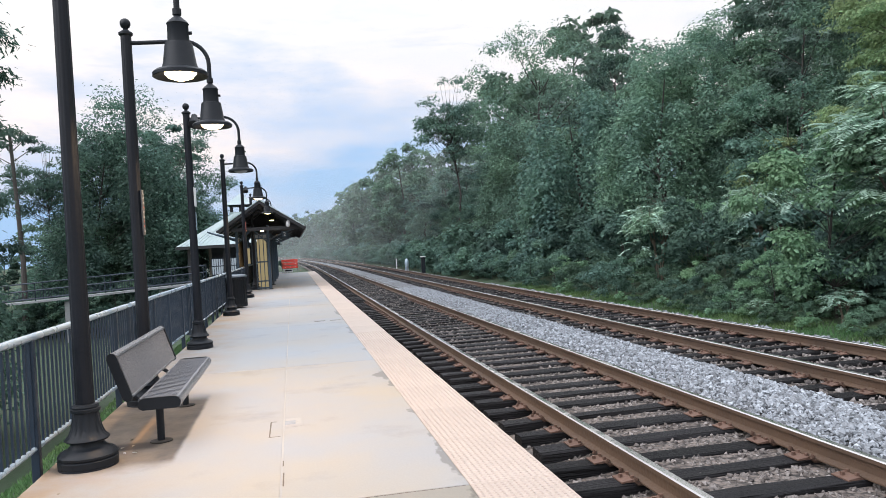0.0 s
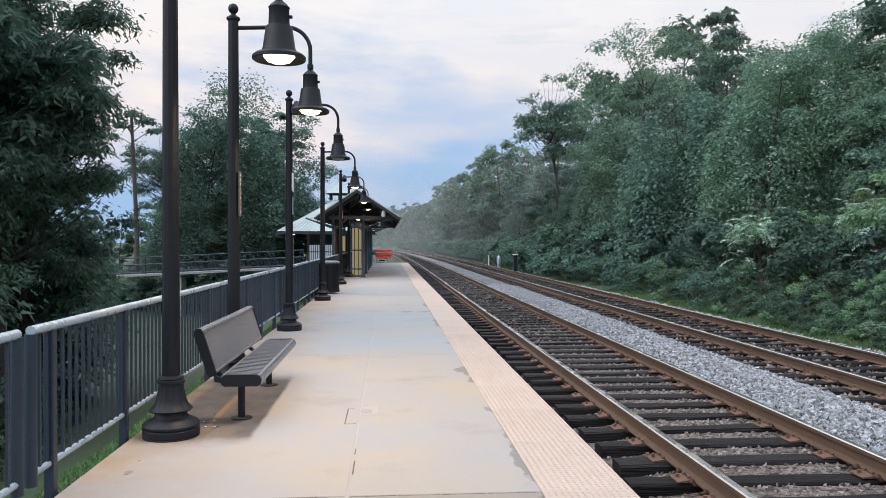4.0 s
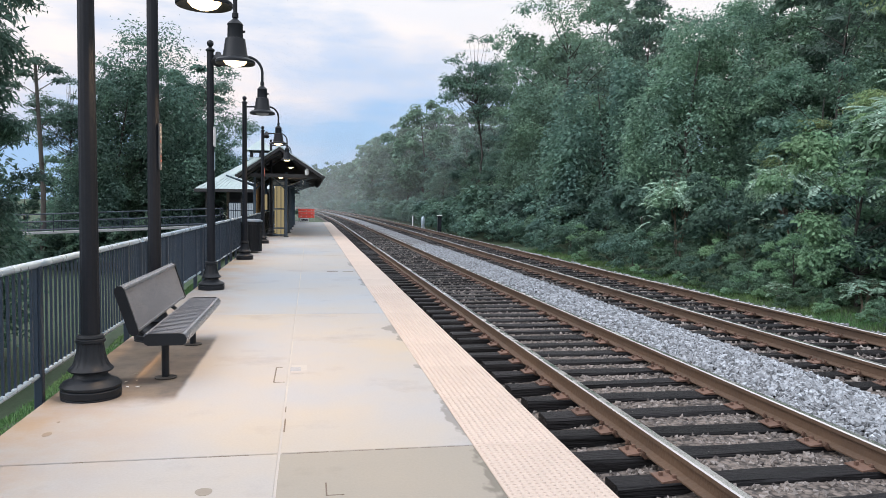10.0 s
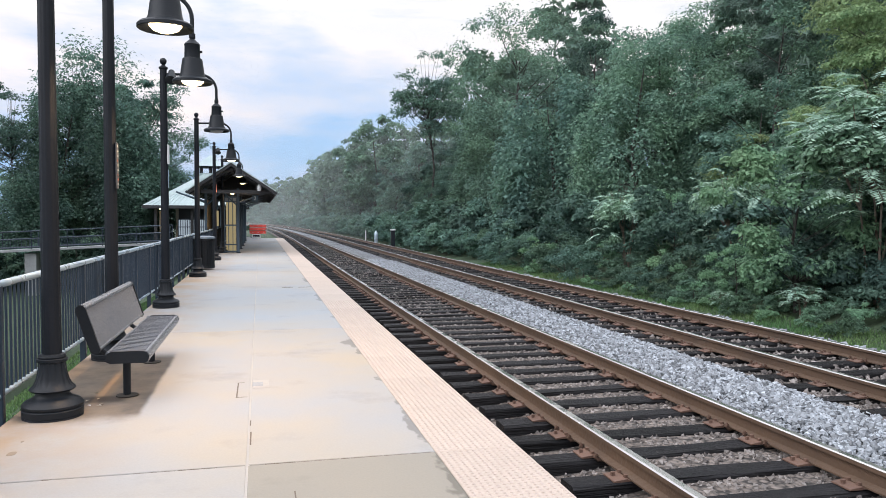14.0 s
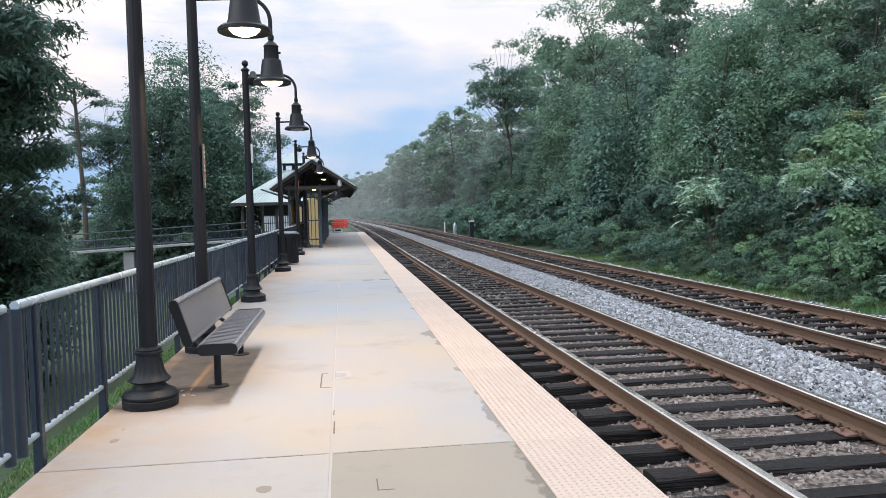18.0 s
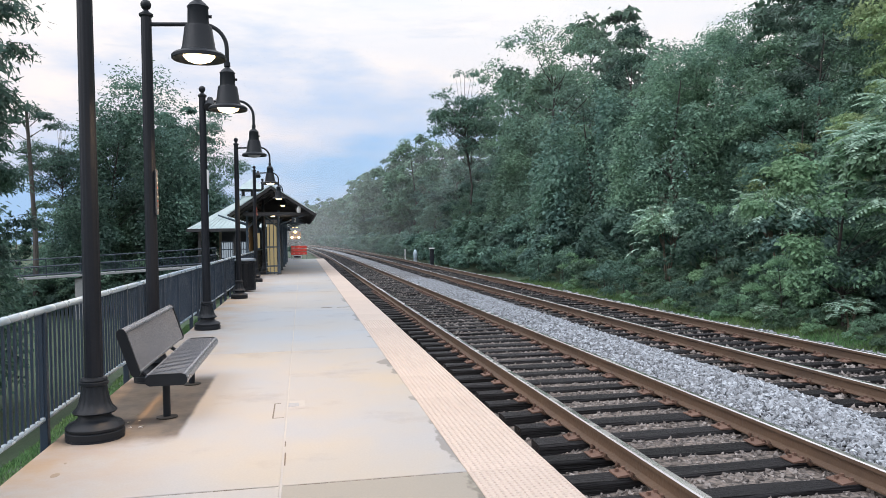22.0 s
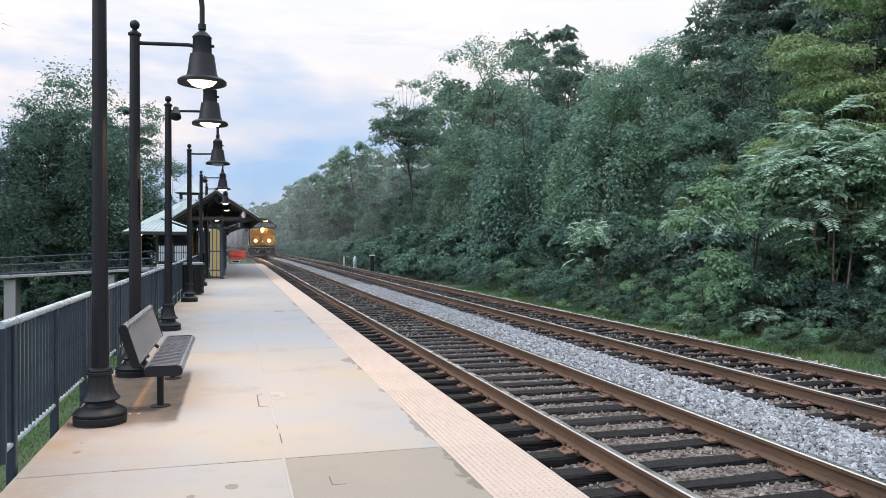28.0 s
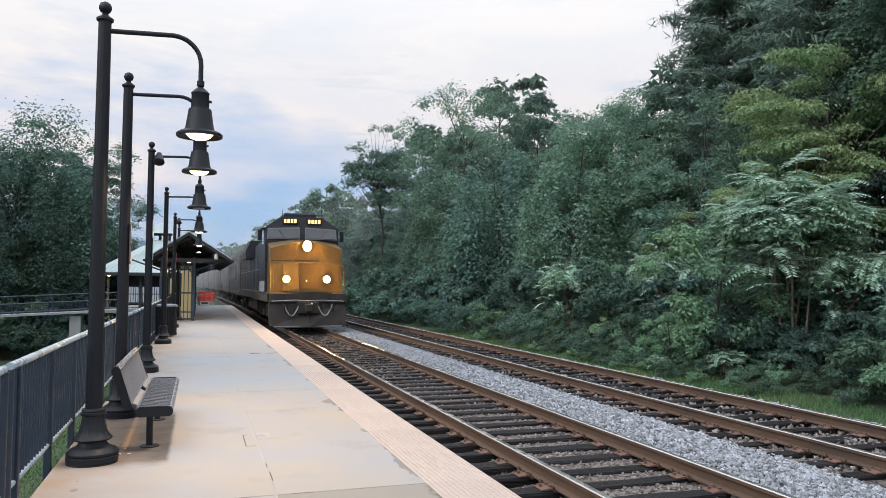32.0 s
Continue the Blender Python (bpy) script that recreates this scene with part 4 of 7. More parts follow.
def build_lamps():
    base, pole, cap, finial, arm, bell, lens = lamp_forms()
    unlit = M["grey_paint"]
    lit_lens, dark_lens = lens.mesh("lens", M["lens"]), lens.mesh("lens_off", unlit)
    mp, mb = M["pole"], M["black"]
    made = {n: f.mesh(n, m) for n, f, m in (("base", base, mb), ("pole", pole, mp), ("cap", cap, mb), ("finial", finial, mb), ("arm", arm, mb), ("bell_shade", bell, mb))}
    flood = Form().lathe([(0.0, -0.04), (0.05, -0.03), (0.06, 0.03), (0.085, 0.09), (0.10, 0.17), (0.106, 0.185), (0.096, 0.18), (0, 0.16)], 16)
    for i, y in enumerate(LAMP_YS):
        lit = i != 2
        lamp = thing("platform_lamp", (LAMP_X, y, 0), "black post lamp, its bell shade " + ("lit warm white" if lit else "not lit"), "street lamp", "platform lamps")
        for n, me in made.items():
            part(n, me, None, lamp)
        part("lens", lit_lens if lit else dark_lens, None, lamp, "glowing warm lens" if lit else "")
        if i in (2, 4):
            part("floodlight", flood, M["black"], lamp, "small floodlight clamped to the arm", at=pose(0.14, -0.03, 4.14, 180 - 35, 0, 0))
        if i == 1:
            sg = part("sign", Form().box(0.062, -0.055, 1.92, 0.080, 0.055, 2.44, 0.006), M["sign_dark"], lamp, "narrow dark sign with worn pale and red bars")
            for k in range(9):
                part("bar", Form().box(0.0802, -0.036, 1.960 + 0.053 * k, 0.0816, 0.034 - 0.012 * (k % 3), 1.982 + 0.053 * k), M["red_faded"] if k in (1, 2, 5) else M["grey_paint"], sg)
        if i == 2:
            part("sign", Form().box(0.060, -0.11, 2.54, 0.075, 0.11, 2.88, 0.004), M["white"], lamp, "small white sign")
            part("sign", Form().box(0.060, -0.03, 2.12, 0.072, 0.03, 2.44, 0.004), M["rail_top"], lamp, "narrow pale sign")
        if i == 4:
            part("sign", Form().box(0.060, -0.10, 2.52, 0.075, 0.10, 2.84, 0.004), M["red_faded"], lamp, "small faded red sign")
        if lit:
            lt = new("lamp_light", bpy.data.lights.new("lamp_light", "SPOT"))
            lt.data.energy, lt.data.color, lt.data.shadow_soft_size = LAMP_WATTS, LAMP_COLOR, 0.10
            lt.data.spot_size, lt.data.spot_blend = radians(150), 0.6
            lt.matrix_world = pose(LAMP_X + 0.89, y, 3.09)


build_lamps()


# ---- bench ----
def lattice(form, corner, eu, ev, lu, lv, step, r):
    """Crossing diagonal strands over a rectangle, as expanded metal."""
    corner, eu, ev = Vector(corner), Vector(eu), Vector(ev)
    n = Vector(eu).cross(ev).normalized()
    for sgn in (1, -1):
        t = -lv if sgn > 0 else 0
        while t < (lu if sgn > 0 else lu + lv):
            # the strand u = t + sgn * v
            ends = []
            v0, v1 = 0.0, lv
            pts = []
            for v in (v0, v1):
                pts.append((t + sgn * v, v))
            (ua, va), (ub, vb) = pts
            lo, hi = 0.0, 1.0
            du = ub - ua
            for bound in (0.0, lu):
                if abs(du) > 1e-9:
                    k = (bound - ua) / du
                    if (bound == 0.0) == (du > 0):
                        lo = max(lo, k)
                    else:
                        hi = min(hi, k)
            if hi - lo > 0.02:
                for k in (lo, hi):
                    ends.append(corner + eu * (ua + du * k) + ev * (va + (vb - va) * k) + n * (0.002 * sgn))
                form.tube(ends, r if sgn > 0 else r * 0.55, 4, None, False)
            t += step
    return form


def build_bench():
    y0, y1 = 6.52, 8.95
    be = thing("bench", (0, 0, 0), "black coated expanded-metal bench with a sloped back on two pedestal legs", "bench")
    L = y1 - y0
    seat = Form()
    weave = lattice(Form(), (-1.395, y0 + 0.02, 0.447), (0, 1, 0), (1, 0, 0), L - 0.04, 0.30, 0.027, 0.0075)
    seat.tube([(-1.40, y0, 0.436), (-1.40, y1, 0.436)], 0.018, 8)
    seat.prism([(-1.10, 0.455), (-1.082, 0.448), (-1.070, 0.425), (-1.068, 0.385), (-1.078, 0.362), (-1.10, 0.355), (-1.10, 0.37)], y0, y1)
    tagged(part("seat_mesh", weave, M["bench"], part("seat", seat, M["bench"], be), "coated expanded-metal mesh"), kind="stuff")
    d = Vector((-0.115, 0, 0.36)).normalized()
    back = Form()
    weave = lattice(Form(), (-1.47, y0 + 0.02, 0.475), (0, 1, 0), d, L - 0.04, 0.36, 0.027, 0.0075)
    back.tube([(-1.47, y0, 0.475), (-1.47, y1, 0.475)], 0.014, 8)
    back.tube([(-1.585, y0, 0.83), (-1.585, y1, 0.83)], 0.018, 8)
    back.prism([(-1.574, 0.838), (-1.590, 0.855), (-1.615, 0.858), (-1.636, 0.838), (-1.640, 0.806), (-1.626, 0.806), (-1.612, 0.84), (-1.590, 0.828)], y0, y1)
    tagged(part("back_mesh", weave, M["bench"], part("backrest", back, M["bench"], be), "coated expanded-metal mesh"), kind="stuff")
    for y in (y0, y1):
        part("end_cap", Form().prism([(-1.416, 0.40), (-1.405, 0.438), (-1.375, 0.457), (-1.12, 0.458), (-1.086, 0.447), (-1.065, 0.412), (-1.072, 0.374), (-1.10, 0.354), (-1.38, 0.354), (-1.41, 0.37)], y - 0.016, y + 0.016), M["black"], be)
        f = Form()
        f.prism([(-1.452, 0.470), (-1.468, 0.445), (-1.505, 0.440), (-1.532, 0.462), (-1.645, 0.805), (-1.640, 0.840), (-1.615, 0.862), (-1.585, 0.858), (-1.565, 0.830)], y - 0.014, y + 0.014)
        part("end_cap", f, M["black"], be)
    for y in (6.84, 8.42):
        part("leg", Form().tube([(-1.30, y, 0.0), (-1.30, y, 0.41)], 0.034, 14), M["black"], be)
        part("collar", Form().lathe([(0.033, 0.335), (0.038, 0.337), (0.038, 0.357), (0.033, 0.359)], 14, (-1.30, y, 0)), M["grey_paint"], be, "pale worn band round the leg")
        part("foot_plate", Form().lathe([(0, 0.003), (0.095, 0.003), (0.095, 0.012), (0.04, 0.016), (0, 0.016)], 18, (-1.30, y, 0)), M["loco_grime"], be, "round bolted foot plate with rust")
        part("back_arm", Form().tube([(-1.30, y, 0.40), (-1.44, y, 0.37), (-1.53, y, 0.44), (-1.565, y, 0.56), (-1.585, y, 0.74)], 0.022, 8), M["black"], be)


build_bench()


def build_dry_leaves():
    rng = random.Random(9)
    for i in range(7):
        x, y = -1.62 + rng.uniform(-0.14, 0.2), 6.75 + rng.uniform(-0.25, 0.3)
        f = Form().add([(-0.022, 0, 0), (0, -0.012, 0.004), (0.024, 0, 0.001), (0.002, 0.013, 0.005), (-0.022, 0, -0.002), (0.024, 0, -0.001)], [(0, 1, 2, 3), (4, 3, 2), (4, 2, 1)])
        ob = new("dry_leaf", f.mesh("dry_leaf", M["white"] if i % 2 else M["wall_tan"]))
        ob.matrix_basis = pose(x, y, 0.0055, 0, 0, rng.uniform(0, 360))
        tagged(ob, "small pale dry leaf lying on the dark patch of concrete", "leaf", "dry leaves")


build_dry_leaves()


# ---- litter bin ----
def build_bin():
    b = thing("litter_bin", (-1.80, 23.6, 0), "dark slatted litter bin with a blue-grey dished lid on the platform", "bin")
    part("liner", Form().lathe([(0, 0.04), (0.27, 0.04), (0.27, 0.88), (0, 0.88)], 20), M["black"], b)
    slat = Form().box(-0.018, -0.006, 0.05, 0.018, 0.006, 0.93, 0.003).mesh("slat", M["black"])
    for i in range(26):
        a = 360 * i / 26
        part("slat", slat, None, b, at=pose(0.31 * math.sin(radians(a)), -0.31 * math.cos(radians(a)), 0, 0, 0, a))
    for z in (0.08, 0.9):
        part("band", Form().lathe([(0.285, z), (0.325, z), (0.325, z + 0.04), (0.285, z + 0.04)], 26), M["black"], b)
    part("lid", Form().lathe([(0.33, 0.95), (0.345, 0.96), (0.335, 1.0), (0.25, 1.03), (0.15, 1.04), (0.15, 1.0), (0, 1.0)], 24), M["bin_lid"], b, "blue-grey dished lid")


build_bin()

# ---- shelter on the platform ----
def build_shelter():
    x0, x1, y0, y1 = -3.05, 0.52, 32.6, 52.0
    zc, ze, xm = 3.90, 2.72, -1.30
    sh = thing("platform_shelter", (0, 0, 0), "open timber platform shelter under a pale metal gable roof", "shelter")
    for sgn, xe in ((-1, x0), (1, x1)):
        f = Form().add([(xm, y0, zc), (xe, y0, ze), (xe, y1, ze), (xm, y1, zc), (xm, y0, zc - 0.07), (xe, y0, ze - 0.07), (xe, y1, ze - 0.07), (xm, y1, zc - 0.07)],
                       [(0, 1, 2, 3), (4, 7, 6, 5), (0, 4, 5, 1), (1, 5, 6, 2), (2, 6, 7, 3), (3, 7, 4, 0)])
        n = 34
        for i in range(n + 1):
            y = y0 + 0.02 + (y1 - y0 - 0.04) * i / n
            f.add([(xm, y - .012, zc), (xe, y - .012, ze), (xe, y + .012, ze), (xm, y + .012, zc), (xm, y - .012, zc + .035), (xe, y - .012, ze + .035), (xe, y + .012, ze + .035), (xm, y + .012, zc + .035)],
                  [(4, 5, 6, 7), (0, 1, 5, 4), (1, 2, 6, 5), (3, 7, 6, 2), (0, 4, 7, 3)])
        f2 = Form().add([(xm, y0 + .01, zc - .09), (xe, y0 + .01, ze - .09), (xe, y1 - .01, ze - .09), (xm, y1 - .01, zc - .09), (xm, y0 + .01, zc - .13), (xe, y0 + .01, ze - .13), (xe, y1 - .01, ze - .13), (xm, y1 - .01, zc - .13)],
                        [(0, 1, 2, 3), (4, 7, 6, 5), (0, 4, 5, 1), (1, 5, 6, 2), (2, 6, 7, 3), (3, 7, 4, 0)])
        part("soffit", f2, M["wood_dark"], sh, "dark timber boarding under the roof")
        roof = part("roof_slope", f, M["roof_green"], sh, "pale green standing-seam metal roof")
        part("fascia", Form().add([(xm, y0 - .05, zc + .02), (xe, y0 - .05, ze + .02), (xe, y0 - .05, ze - .13), (xm, y0 - .05, zc - .13), (xm, y0, zc + .02), (xe, y0, ze + .02), (xe, y0, ze - .13), (xm, y0, zc - .13)],
                                  [(0, 1, 2, 3), (4, 7, 6, 5), (0, 4, 5, 1), (1, 5, 6, 2), (2, 6, 7, 3)]), M["wood_dark"], sh)
        part("drip_edge", Form().add([(xm, y0 - .07, zc + .05), (xe, y0 - .07, ze + .05), (xe, y0 - .07, ze + .005), (xm, y0 - .07, zc + .005), (xm, y0, zc + .05), (xe, y0, ze + .05), (xe, y0, ze + .005), (xm, y0, zc + .005)],
                                     [(0, 1, 2, 3), (4, 7, 6, 5), (0, 4, 5, 1), (1, 5, 6, 2), (2, 6, 7, 3)]), M["roof_green"], sh, "pale metal edge of the roof")
        part("gutter", Form().tube([(xe + sgn * 0.04, y0, ze - 0.06), (xe + sgn * 0.04, y1, ze - 0.06)], 0.06, 8), M["wood_dark"], sh)
    for yy in (y0 + 5.6, y1 - 0.3):
        part("gable_board", Form().prism([(x0 + 0.35, ze - 0.02), (x1 - 0.35, ze - 0.02), (xm, zc - 0.16)], yy, yy + 0.06), M["wood_dark"], sh, "dark boarded gable")
    part("ridge_cap", Form().prism([(xm - 0.15, zc - 0.01), (xm, zc + 0.06), (xm + 0.15, zc - 0.01)], y0 - 0.05, y1 + 0.05), M["roof_green"], sh)
    # rafters and purlins under the roof
    for i in range(11):
        y = y0 + 0.4 + i * 1.95
        for xe in (x0, x1):
            part("rafter", Form().tube([(xm, y, zc - 0.2), (xe, y, ze - 0.14)], 0.055, 4), M["wood_dark"], sh)
        part("tie_beam", Form().box(x0 + 0.5, y - 0.05, 2.62, x1 - 0.25, y + 0.05, 2.78, 0.01), M["wood_dark"], sh)
    for x in (x0 + 1.0, xm, x1 - 0.75):
        z = zc - abs(x - xm) * (zc - ze) / (x1 - xm) - 0.2
        part("purlin", Form().box(x - 0.06, y0 + 0.1, z - 0.12, x + 0.06, y1 - 0.1, z), M["wood_dark"], sh)
    # steel posts with braces
    for y in (34.4, 38.9, 43.4, 47.9, 52.0):
        for x in (-1.07, -2.45):
            part("post", Form().box(x - 0.055, y - 0.055, 0, x + 0.055, y + 0.055, 2.9, 0.01), M["steel_blue"], sh, "blue painted steel post")
            sx = 1 if x > -1.5 else -1
            part("brace", Form().tube([(x, y, 2.25), (x + sx * 1.25, y, 2.72)], 0.04, 6), M["steel_blue"], sh)
            part("brace", Form().tube([(x, y, 2.1), (x - sx * 0.6, y, 2.68)], 0.035, 6), M["steel_blue"], sh)
            part("post_base", Form().box(x - 0.1, y - 0.1, 0, x + 0.1, y + 0.1, 0.03, 0.006), M["black"], sh)
    # glazed waiting booth with tan slats; its back wall glows in place of indoor light
    bx0, bx1, by0, by1 = -1.66, -1.14, 34.6, 41.5
    part("booth_back", Form().box(bx0 + 0.05, by0 + 0.35, 0.05, bx1 - 0.05, by0 + 0.40, 2.4), M["warm_glow"], sh, "wall inside the waiting booth, made to glow as if lit")
    part("booth_wall", Form().box(bx0 - 0.9, by0 + 0.5, 0.05, bx0 - 0.82, by1, 2.4), M["wall_tan"], sh)
    part("booth_wall", Form().box(bx1 - 0.04, by0 + 0.3, 0.12, bx1, by1, 2.3), M["wall_tan"], sh)
    for x in (bx0, bx0 + 0.17, bx0 + 0.35, bx1):
        part("mullion", Form().box(x - 0.016, by0 - 0.03, 0, x + 0.016, by0 + 0.03, 2.5, 0.005), M["steel_blue"], sh)
    for z in (0.04, 0.35, 1.22, 2.28, 2.48):
        part("transom", Form().box(bx0, by0 - 0.035, z, bx1, by0 + 0.035, z + 0.06, 0.005), M["steel_blue"], sh)
    part("booth_head", Form().box(bx0, by0 - 0.02, 2.30, bx1, by0 + 0.02, 2.48), M["grey_paint"], sh, "pale panel over the booth")
    part("lit_window", Form().box(-2.12, 35.2, 1.2, -1.95, 35.25, 1.9, 0.005), M["warm_glow"], sh, "small warmly lit window")
    part("soffit_light", Form().box(-1.36, 33.4, 2.60, -1.2, 33.5, 2.64, 0.01), M["lens"], sh, "small lit lamp under the gable")
    # camera and platform sign under the gable
    cam_dome = Form().lathe([(0, 0.0), (0.07, 0.02), (0.09, 0.08), (0.09, 0.22), (0.06, 0.28), (0.02, 0.3)], 14)
    part("security_camera", cam_dome, M["white"], sh, "white hanging dome camera", at=(-0.15, 32.75, 2.72))
    part("camera_stem", Form().tube([(-0.15, 32.75, 3.0), (-0.15, 32.75, 3.2)], 0.02, 6), M["white"], sh)
    part("track_sign", Form().box(-0.46, 33.9, 2.30, -0.20, 33.94, 2.58, 0.005), M["steel_blue"], sh, "small dark blue sign with a white 2")
    txt = bpy.data.curves.new("digit", "FONT")
    txt.body, txt.size, txt.extrude, txt.align_x, txt.align_y = "2", 0.24, 0.003, "CENTER", "CENTER"
    tob = new("sign_digit", txt)
    tob.data.materials.append(M["white"])
    tob.parent = sh
    tob.matrix_basis = pose(-0.33, 33.893, 2.44, 90, 0, 0)


build_shelter()


# ---- station building behind ----
def build_station():
    cx, cy, hw, hd = -3.3, 59.5, 5.35, 6.5
    ze, zp = 2.40, 4.85
    st = thing("station_building", (0, 0, 0), "low station building with pale green hipped metal roof and cupola", "building")
    x0, x1, y0, y1 = cx - hw + 0.9, cx + hw - 2.9, cy - hd, cy + hd
    xm = (x0 + x1) / 2 + 0.55
    top = [(xm - 0.4, cy - 1.2, zp), (xm + 0.4, cy - 1.2, zp), (xm + 0.4, cy + 1.2, zp), (xm - 0.4, cy + 1.2, zp)]
    base = [(x0, y0, ze), (x1, y0, ze), (x1, y1, ze), (x0, y1, ze)]
    for i in range(4):
        a, b, c, d = Vector(base[i]), Vector(base[(i + 1) % 4]), Vector(top[(i + 1) % 4]), Vector(top[i])
        dn = Vector((0, 0, -0.12))
        f = Form().add([a, b, c, d, a + dn, b + dn, c + dn, d + dn], [(0, 1, 2, 3), (7, 6, 5, 4), (0, 4, 5, 1), (1, 5, 6, 2), (3, 7, 4, 0)])
        n, seams = 22, []
        for k in range(1, n):
            t = k / n
            p = a.lerp(b, t)
            # each seam runs straight up the slope until it meets the hip
            q = d.lerp(c, min(1, max(0, ((p - a).length - (a - d).length * 0.55) / max(0.1, (b - a).length - (a - d).length * 1.1))))
            lim = min(1.0, 2.4 * min(t, 1 - t))
            q = p.lerp(q, lim)
            seams.append(Form().tube([p + Vector((0, 0, 0.02)), q + Vector((0, 0, 0.02))], 0.022, 4, None, False))
        slope = part("roof_slope", f, M["roof_green"], st, "pale green standing-seam metal roof")
        for g in seams:
            part("seam", g, M["roof_green"], slope)
    part("cupola_base", Form().box(xm - 0.8, cy - 0.8, 4.3, xm + 0.8, cy + 0.8, 4.92, 0.02), M["roof_green"], st, "pale base of the cupola")
    for ax in (-0.68, 0.0, 0.68):
        for ay in (-0.68, 0.68):
            part("cupola_post", Form().box(xm + ax - 0.07, cy + ay - 0.07, 4.92, xm + ax + 0.07, cy + ay + 0.07, 5.45, 0.01), M["wood_dark"], st)
    part("cupola_sill", Form().box(xm - 0.85, cy - 0.85, 5.36, xm + 0.85, cy + 0.85, 5.44, 0.01), M["wood_dark"], st)
    f = Form().add([(xm - 1.1, cy - 1.1, 5.45), (xm + 1.1, cy - 1.1, 5.45), (xm + 1.1, cy + 1.1, 5.45), (xm - 1.1, cy + 1.1, 5.45), (xm, cy, 6.35)], [(0, 1, 4), (1, 2, 4), (2, 3, 4), (3, 0, 4), (3, 2, 1, 0)])
    part("cupola_roof", f, M["roof_green"], st, "small pyramid roof of the cupola")
    part("fascia", Form().box(x0, y0 - 0.03, ze - 0.22, x1, y0, ze, 0.005), M["wood_dark"], st)
    part("fascia", Form().box(x0 - 0.03, y0, ze - 0.22, x0, y1, ze, 0.005), M["wood_dark"], st)
    # walls set back under the eaves
    wx0, wx1, wy0, wy1 = x0 + 1.7, x1 - 0.5, y0 + 1.5, y1 - 1.2
    part("wall", Form().box(wx0, wy1 - 0.2, -2.2, wx1, wy1, 2.4), M["wood_dark"], st)
    part("wall", Form().box(wx0, wy0 + 2.5, -2.2, wx0 + 0.2, wy1 - 0.2, 2.4), M["wall_tan"], st)
    part("wall", Form().box(wx1 - 0.2, wy0 + 2.5, -2.2, wx1, wy1 - 0.2, 2.4), M["wall_tan"], st)
    part("wall", Form().box(wx0 + 0.2, wy0 + 2.5, -2.2, wx1 - 0.2, wy0 + 2.7, 2.4), M["wood_dark"], st)
    part("floor_slab", Form().box(x0 + 0.6, y0 + 0.4, -0.35, x1, y1 - 0.6, -0.05, 0.02), M["concrete_grey"], st)
    for x in (x0 + 0.75, x0 + 3.1, x1 - 2.4, x1 - 0.3):
        part("post", Form().box(x - 0.1, y0 + 0.6, -3.2, x + 0.1, y0 + 0.8, 2.3, 0.01), M["wood_dark"], st)
    # grille with upright bars; an added glowing panel stands in for the sky behind
    gx0, gx1, gy = x0 + 2.2, x0 + 4.6, y0 + 0.7
    part("window_back", Form().box(gx0, gy + 0.3, 0.35, gx1, gy + 0.33, 1.42), M["sky_gap_glow"], st, "pale glowing panel in place of the sky behind bars")
    for i in range(17):
        x = gx0 + (gx1 - gx0) * i / 16
        part("grille_bar", Form().box(x - 0.02, gy - 0.02, 0.25, x + 0.02, gy + 0.02, 1.46), M["fence"], st)
    for z in (0.25, 1.44, 0.9):
        part("grille_rail", Form().box(gx0, gy - 0.03, z, gx1, gy + 0.03, z + 0.06), M["fence"], st)
    part("notice", Form().box(gx0 - 0.1, gy - 0.06, -0.35, gx0 + 1.0, gy - 0.03, 0.16, 0.004), M["white"], st, "white notice board with unreadable lines")
    for i in range(3):
        part("notice_line", Form().box(gx0, gy - 0.066, -0.25 + i * 0.13, gx0 + 0.85, gy - 0.061, -0.2 + i * 0.13), M["black"], st)
    part("eave_light", Form().lathe([(0, 0), (0.09, 0.02), (0.11, 0.08), (0.05, 0.14)], 12), M["lens"], st, "small lit lamp under the eave", at=(x0 + 1.1, y0 + 0.5, 2.12))
    part("lit_doorway", Form().box(x0 + 0.95, y0 + 1.0, -0.05, x0 + 1.1, y0 + 1.05, 2.0), M["wall_tan"], st)


build_station()


